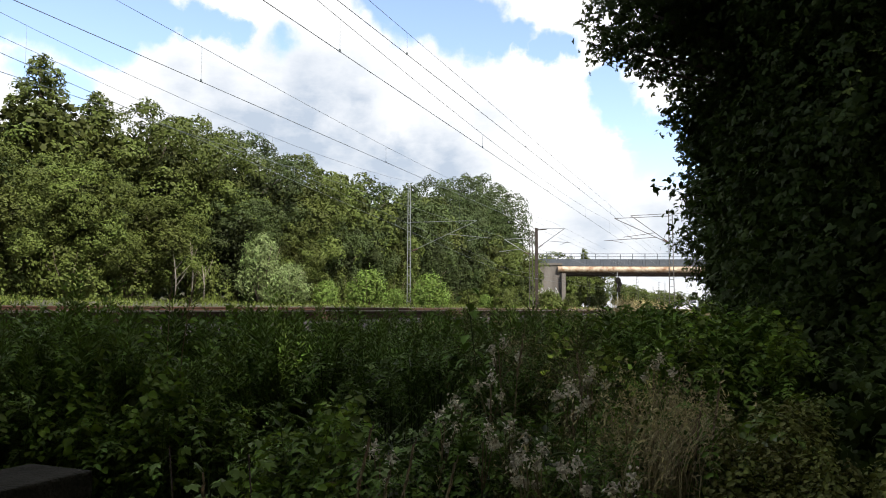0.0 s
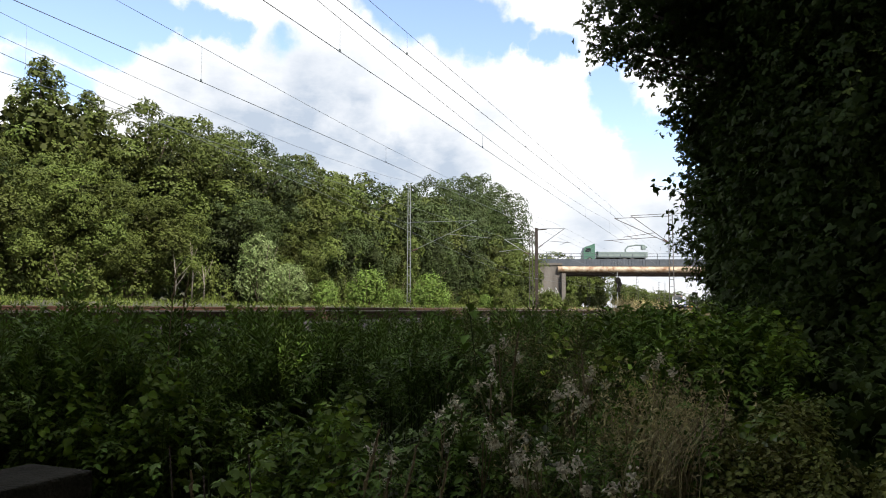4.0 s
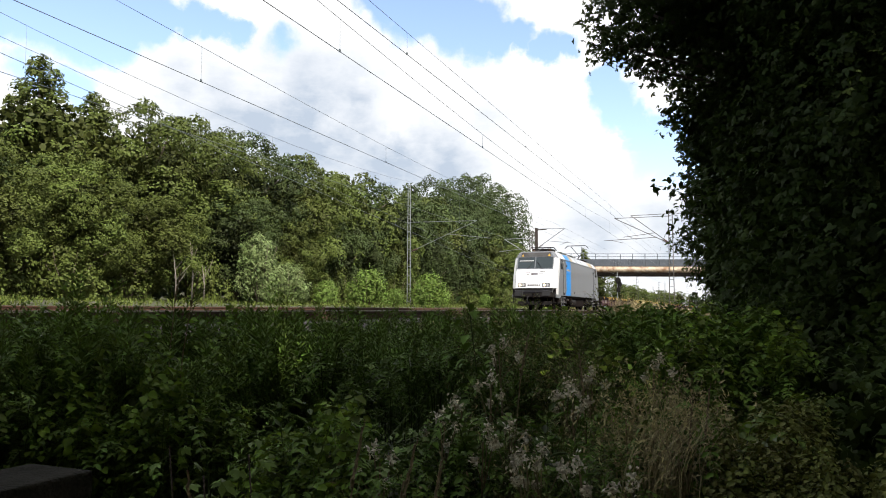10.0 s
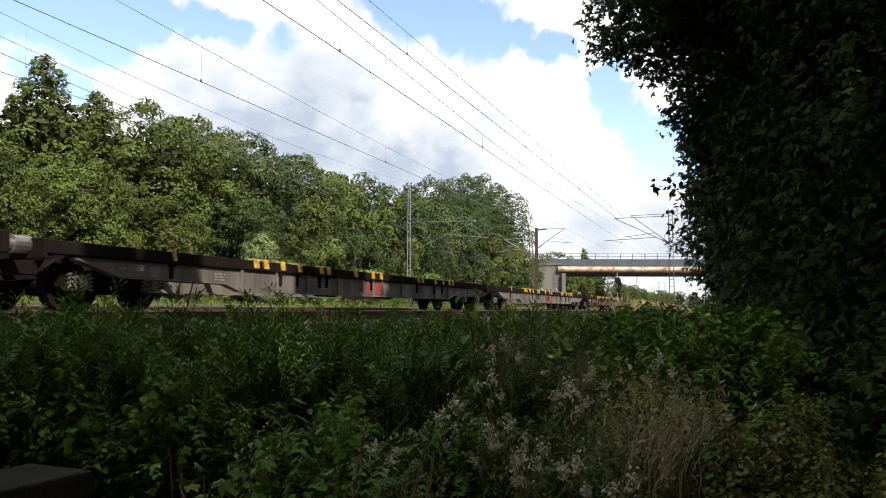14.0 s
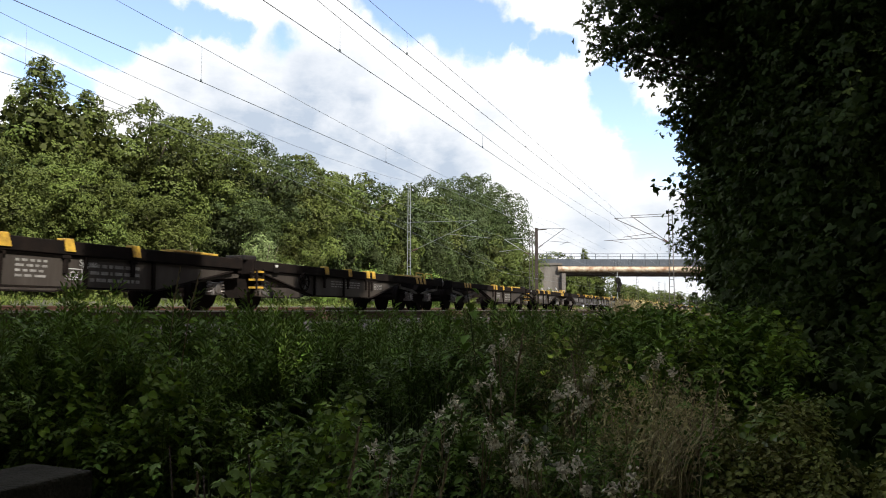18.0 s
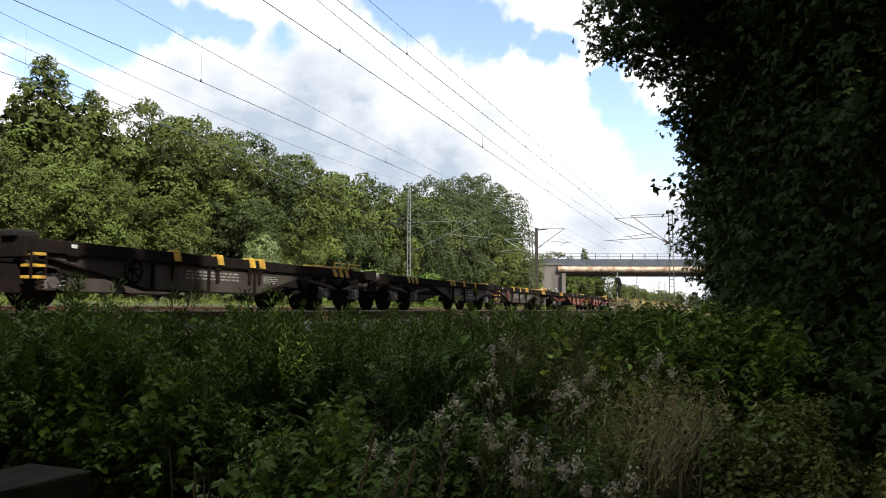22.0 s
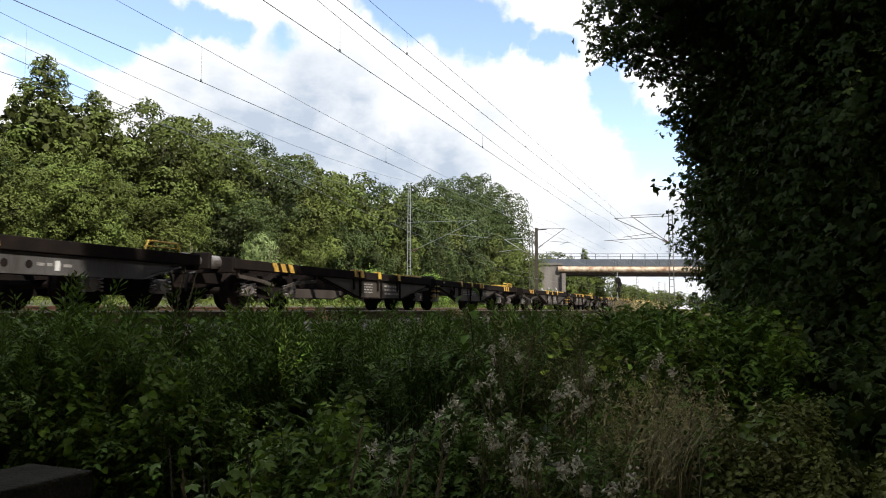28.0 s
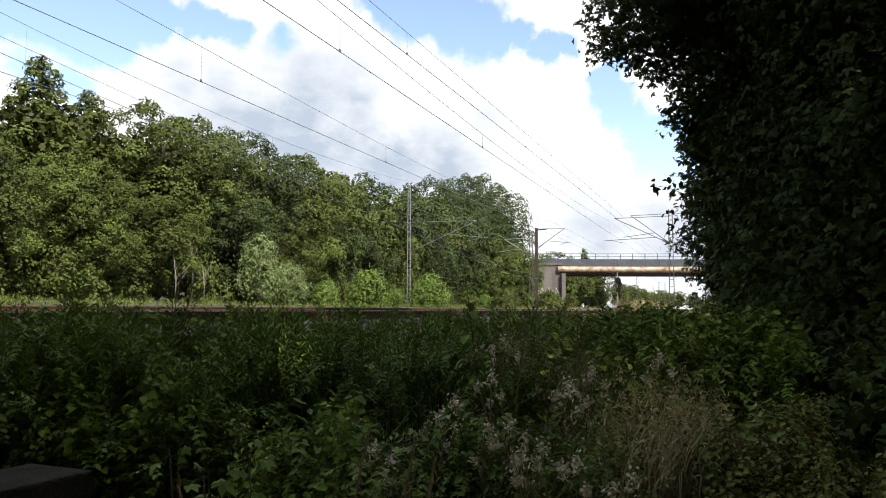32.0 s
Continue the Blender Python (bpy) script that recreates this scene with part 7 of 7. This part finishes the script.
    prt(gb, "mark", lambda m: box(m, 1.361, 1.365, h + 1.06, h + 1.18, 1.02, 1.08), "white_paint")
    hand_rail(t, L - 3.0, L - 2.2), hand_rail(t, L - 2.12, L - 1.32)
    wagon_bogie(t, 2.4), wagon_bogie(t, h), wagon_bogie(t, L - 2.4)
    buffers(t, 0, 1), buffers(t, L, -1)
    prt(t, "brake_tank", lambda m: rod(m, (0.7, 8.0, 0.55), (0.7, 9.4, 0.55), 0.17, 12), "grime")
    return t


LOCO = build_loco()
TRAIN = [(LOCO, 0.0)]
A_LABELS = {"purple": "long dusty purple container wagon with yellow locks", "beige_paint": "long dirty grey-beige container wagon with yellow locks", "grey_paint": "long grey container wagon with yellow locks"}
B_LABEL = "empty dark brown articulated container wagon with yellow locks"
FORMATION = [(18.9, "A", "purple"), (45.1, "A", "purple"), (72.0, "A", "beige_paint"), (97.8, "A", "beige_paint"), (123.6, "A", "purple"),
             (149.6, "B", "brown_paint"), (176.5, "B", "brown_paint"), (203.4, "B", "brown_paint"), (229.2, "A", "grey_paint"), (255.0, "A", "grey_paint"),
             (282.0, "B", "brown_paint"), (309.0, "B", "brown_paint"), (335.2, "B", "orange_paint"), (361.4, "B", "brown_paint"), (388.0, "B", "brown_paint"), (414.7, "A", "grey_paint"), (441.5, "A", "grey_paint"),
             (468.2, "B", "brown_paint"), (494.4, "B", "brown_paint"), (520.9, "B", "brown_paint"), (547.3, "B", "brown_paint"), (573.5, "", "")]
PROTO = {}
for (q0, kind, paint), (q1, _, _) in zip(FORMATION, FORMATION[1:]):
    key = (kind, paint, round(q1 - q0, 1), q0 == 309.0)
    if key in PROTO:
        w = copy_thing(PROTO[key], Matrix())
    elif kind == "A":
        w = PROTO[key] = flat_wagon(q1 - q0, paint, A_LABELS[paint], "yellow" if q0 == 45.1 else "", int(q0))
    else:
        w = PROTO[key] = twin_wagon(q1 - q0, paint, B_LABEL if paint == "brown_paint" else "empty rust-orange articulated container wagon", "dark_red" if q0 == 309.0 else "grime", int(q0), "yellow" if paint == "brown_paint" else "brown_paint")
    TRAIN.append((w, q0))

# readable lettering on one wagon
def lettering(text, parent, y, z, size):
    cu = bpy.data.curves.new("lettering", "FONT")
    cu.body, cu.size = text, size
    tmp = bpy.data.objects.new("lettering_source", cu)
    me = bpy.data.meshes.new_from_object(tmp)
    bpy.data.objects.remove(tmp)
    ob = finish("lettering", me, M["white_paint"], parent)
    ob.matrix_basis = pose(1.292, y, z, 90, 0, 90)


for w, q0 in TRAIN:
    if abs(q0 - 176.5) < 0.1:
        lettering("Sggrss", w, 8.55, 0.74, 0.16), lettering("GE", w, 8.35, 0.54, 0.15)
        prt(w, "lettering_frame", lambda m: [box(m, 1.281, 1.29, 8.27, 8.62, z, z + 0.014) for z in (0.51, 0.68)] + [box(m, 1.281, 1.29, y, y + 0.014, 0.51, 0.69) for y in (8.27, 8.61)], "white_paint")
for w, q0 in TRAIN:
    if abs(q0 - 255.0) < 0.1:
        for k, (y, z, r) in enumerate(((12.15, 0.62, 0.16), (12.5, 0.72, 0.13), (12.75, 0.58, 0.15))):
            prt(w, "paint_mark", lambda m: tube(m, [(1.286, y + r * math.cos(a * 0.9 + k), z + r * 0.8 * math.sin(a * 0.9 + k)) for a in range(7)], 0.03, 5), "spray_orange", "looping orange spray-painted stroke")
    if abs(q0 - 18.9) < 0.1:
        prt(w, "data_plate", lambda m: box(m, 1.281, 1.30, 4.5, 4.82, 0.62, 0.88, 0.008), "stencil", "square grey metal data plate")
for w, q0 in TRAIN:
    if abs(q0 - 441.5) < 0.1:
        for y in (21.5, 21.95):
            prt(w, "drain_hole", lambda m: rod(m, (1.275, y, 0.72), (1.286, y, 0.72), 0.065, 14), "grime", "round black hole")
        for y in (22.45,):
            prt(w, "label_plate", lambda m: box(m, 1.281, 1.288, y, y + 0.10, 0.64, 0.80), "white_paint")
for ob in bpy.data.objects:
    if ob.name.split(".")[0] in ("lettering", "number_bar", "emblem", "insulator", "roof_insulator", "graffiti", "lettering_frame"):
        ob["kind"] = "stuff"

SPEED, FRONT_11 = 27.94, 20.83


def motions():
    times = [0, 0.1] + list(range(1, 32)) + [31.9, 32]
    for ob, q0 in TRAIN:
        walk(ob, [(t, pose(-11.35, FRONT_11 + q0 - SPEED * (t - 11), 0)) for t in times])
    yaw = YAW - 90
    rows = []
    for t in times:
        p = FWD * (BR + 5) + RIGHT * (36.0 - (9.55 if t < 3 else 10.4) * (t - 3.0))
        rows.append((t, pose(p.x, p.y, 8.55, 0, 0, yaw)))
    walk(truck, rows)
    for i, (ob, far) in enumerate(WINDY):   # crowns that rock in the wind
        base, size = ob.matrix_basis.copy(), ob.scale.copy()
        home = Matrix.Translation(base.translation) @ base.to_quaternion().to_matrix().to_4x4()
        rows = []
        for k in range(65):
            t = k * 0.5
            g = far * (0.6 * math.sin(1.35 * t + i * 1.7) + 0.4 * math.sin(0.52 * t + i * 2.3))
            h = far * 0.5 * math.sin(0.9 * t + i * 0.7)
            rows.append((t, Matrix.Translation(base.translation) @ pose(0, 0, 0, g, h, 0) @ Matrix.Translation(-base.translation) @ home))
        walk(ob, rows)
        ob.scale = size
    for ob, (x, y, z, yw), i in SWAYING:
        rows = []
        for k in range(65):
            t = k * 0.5
            g = 2.2 * math.sin(1.7 * t + i * 1.3) + 1.4 * math.sin(0.63 * t + i * 2.1)
            rows.append((t, pose(x, y, z, 0, g, 0) @ pose(0, 0, 0, 0, 0, yw)))
        walk(ob, rows)


motions()
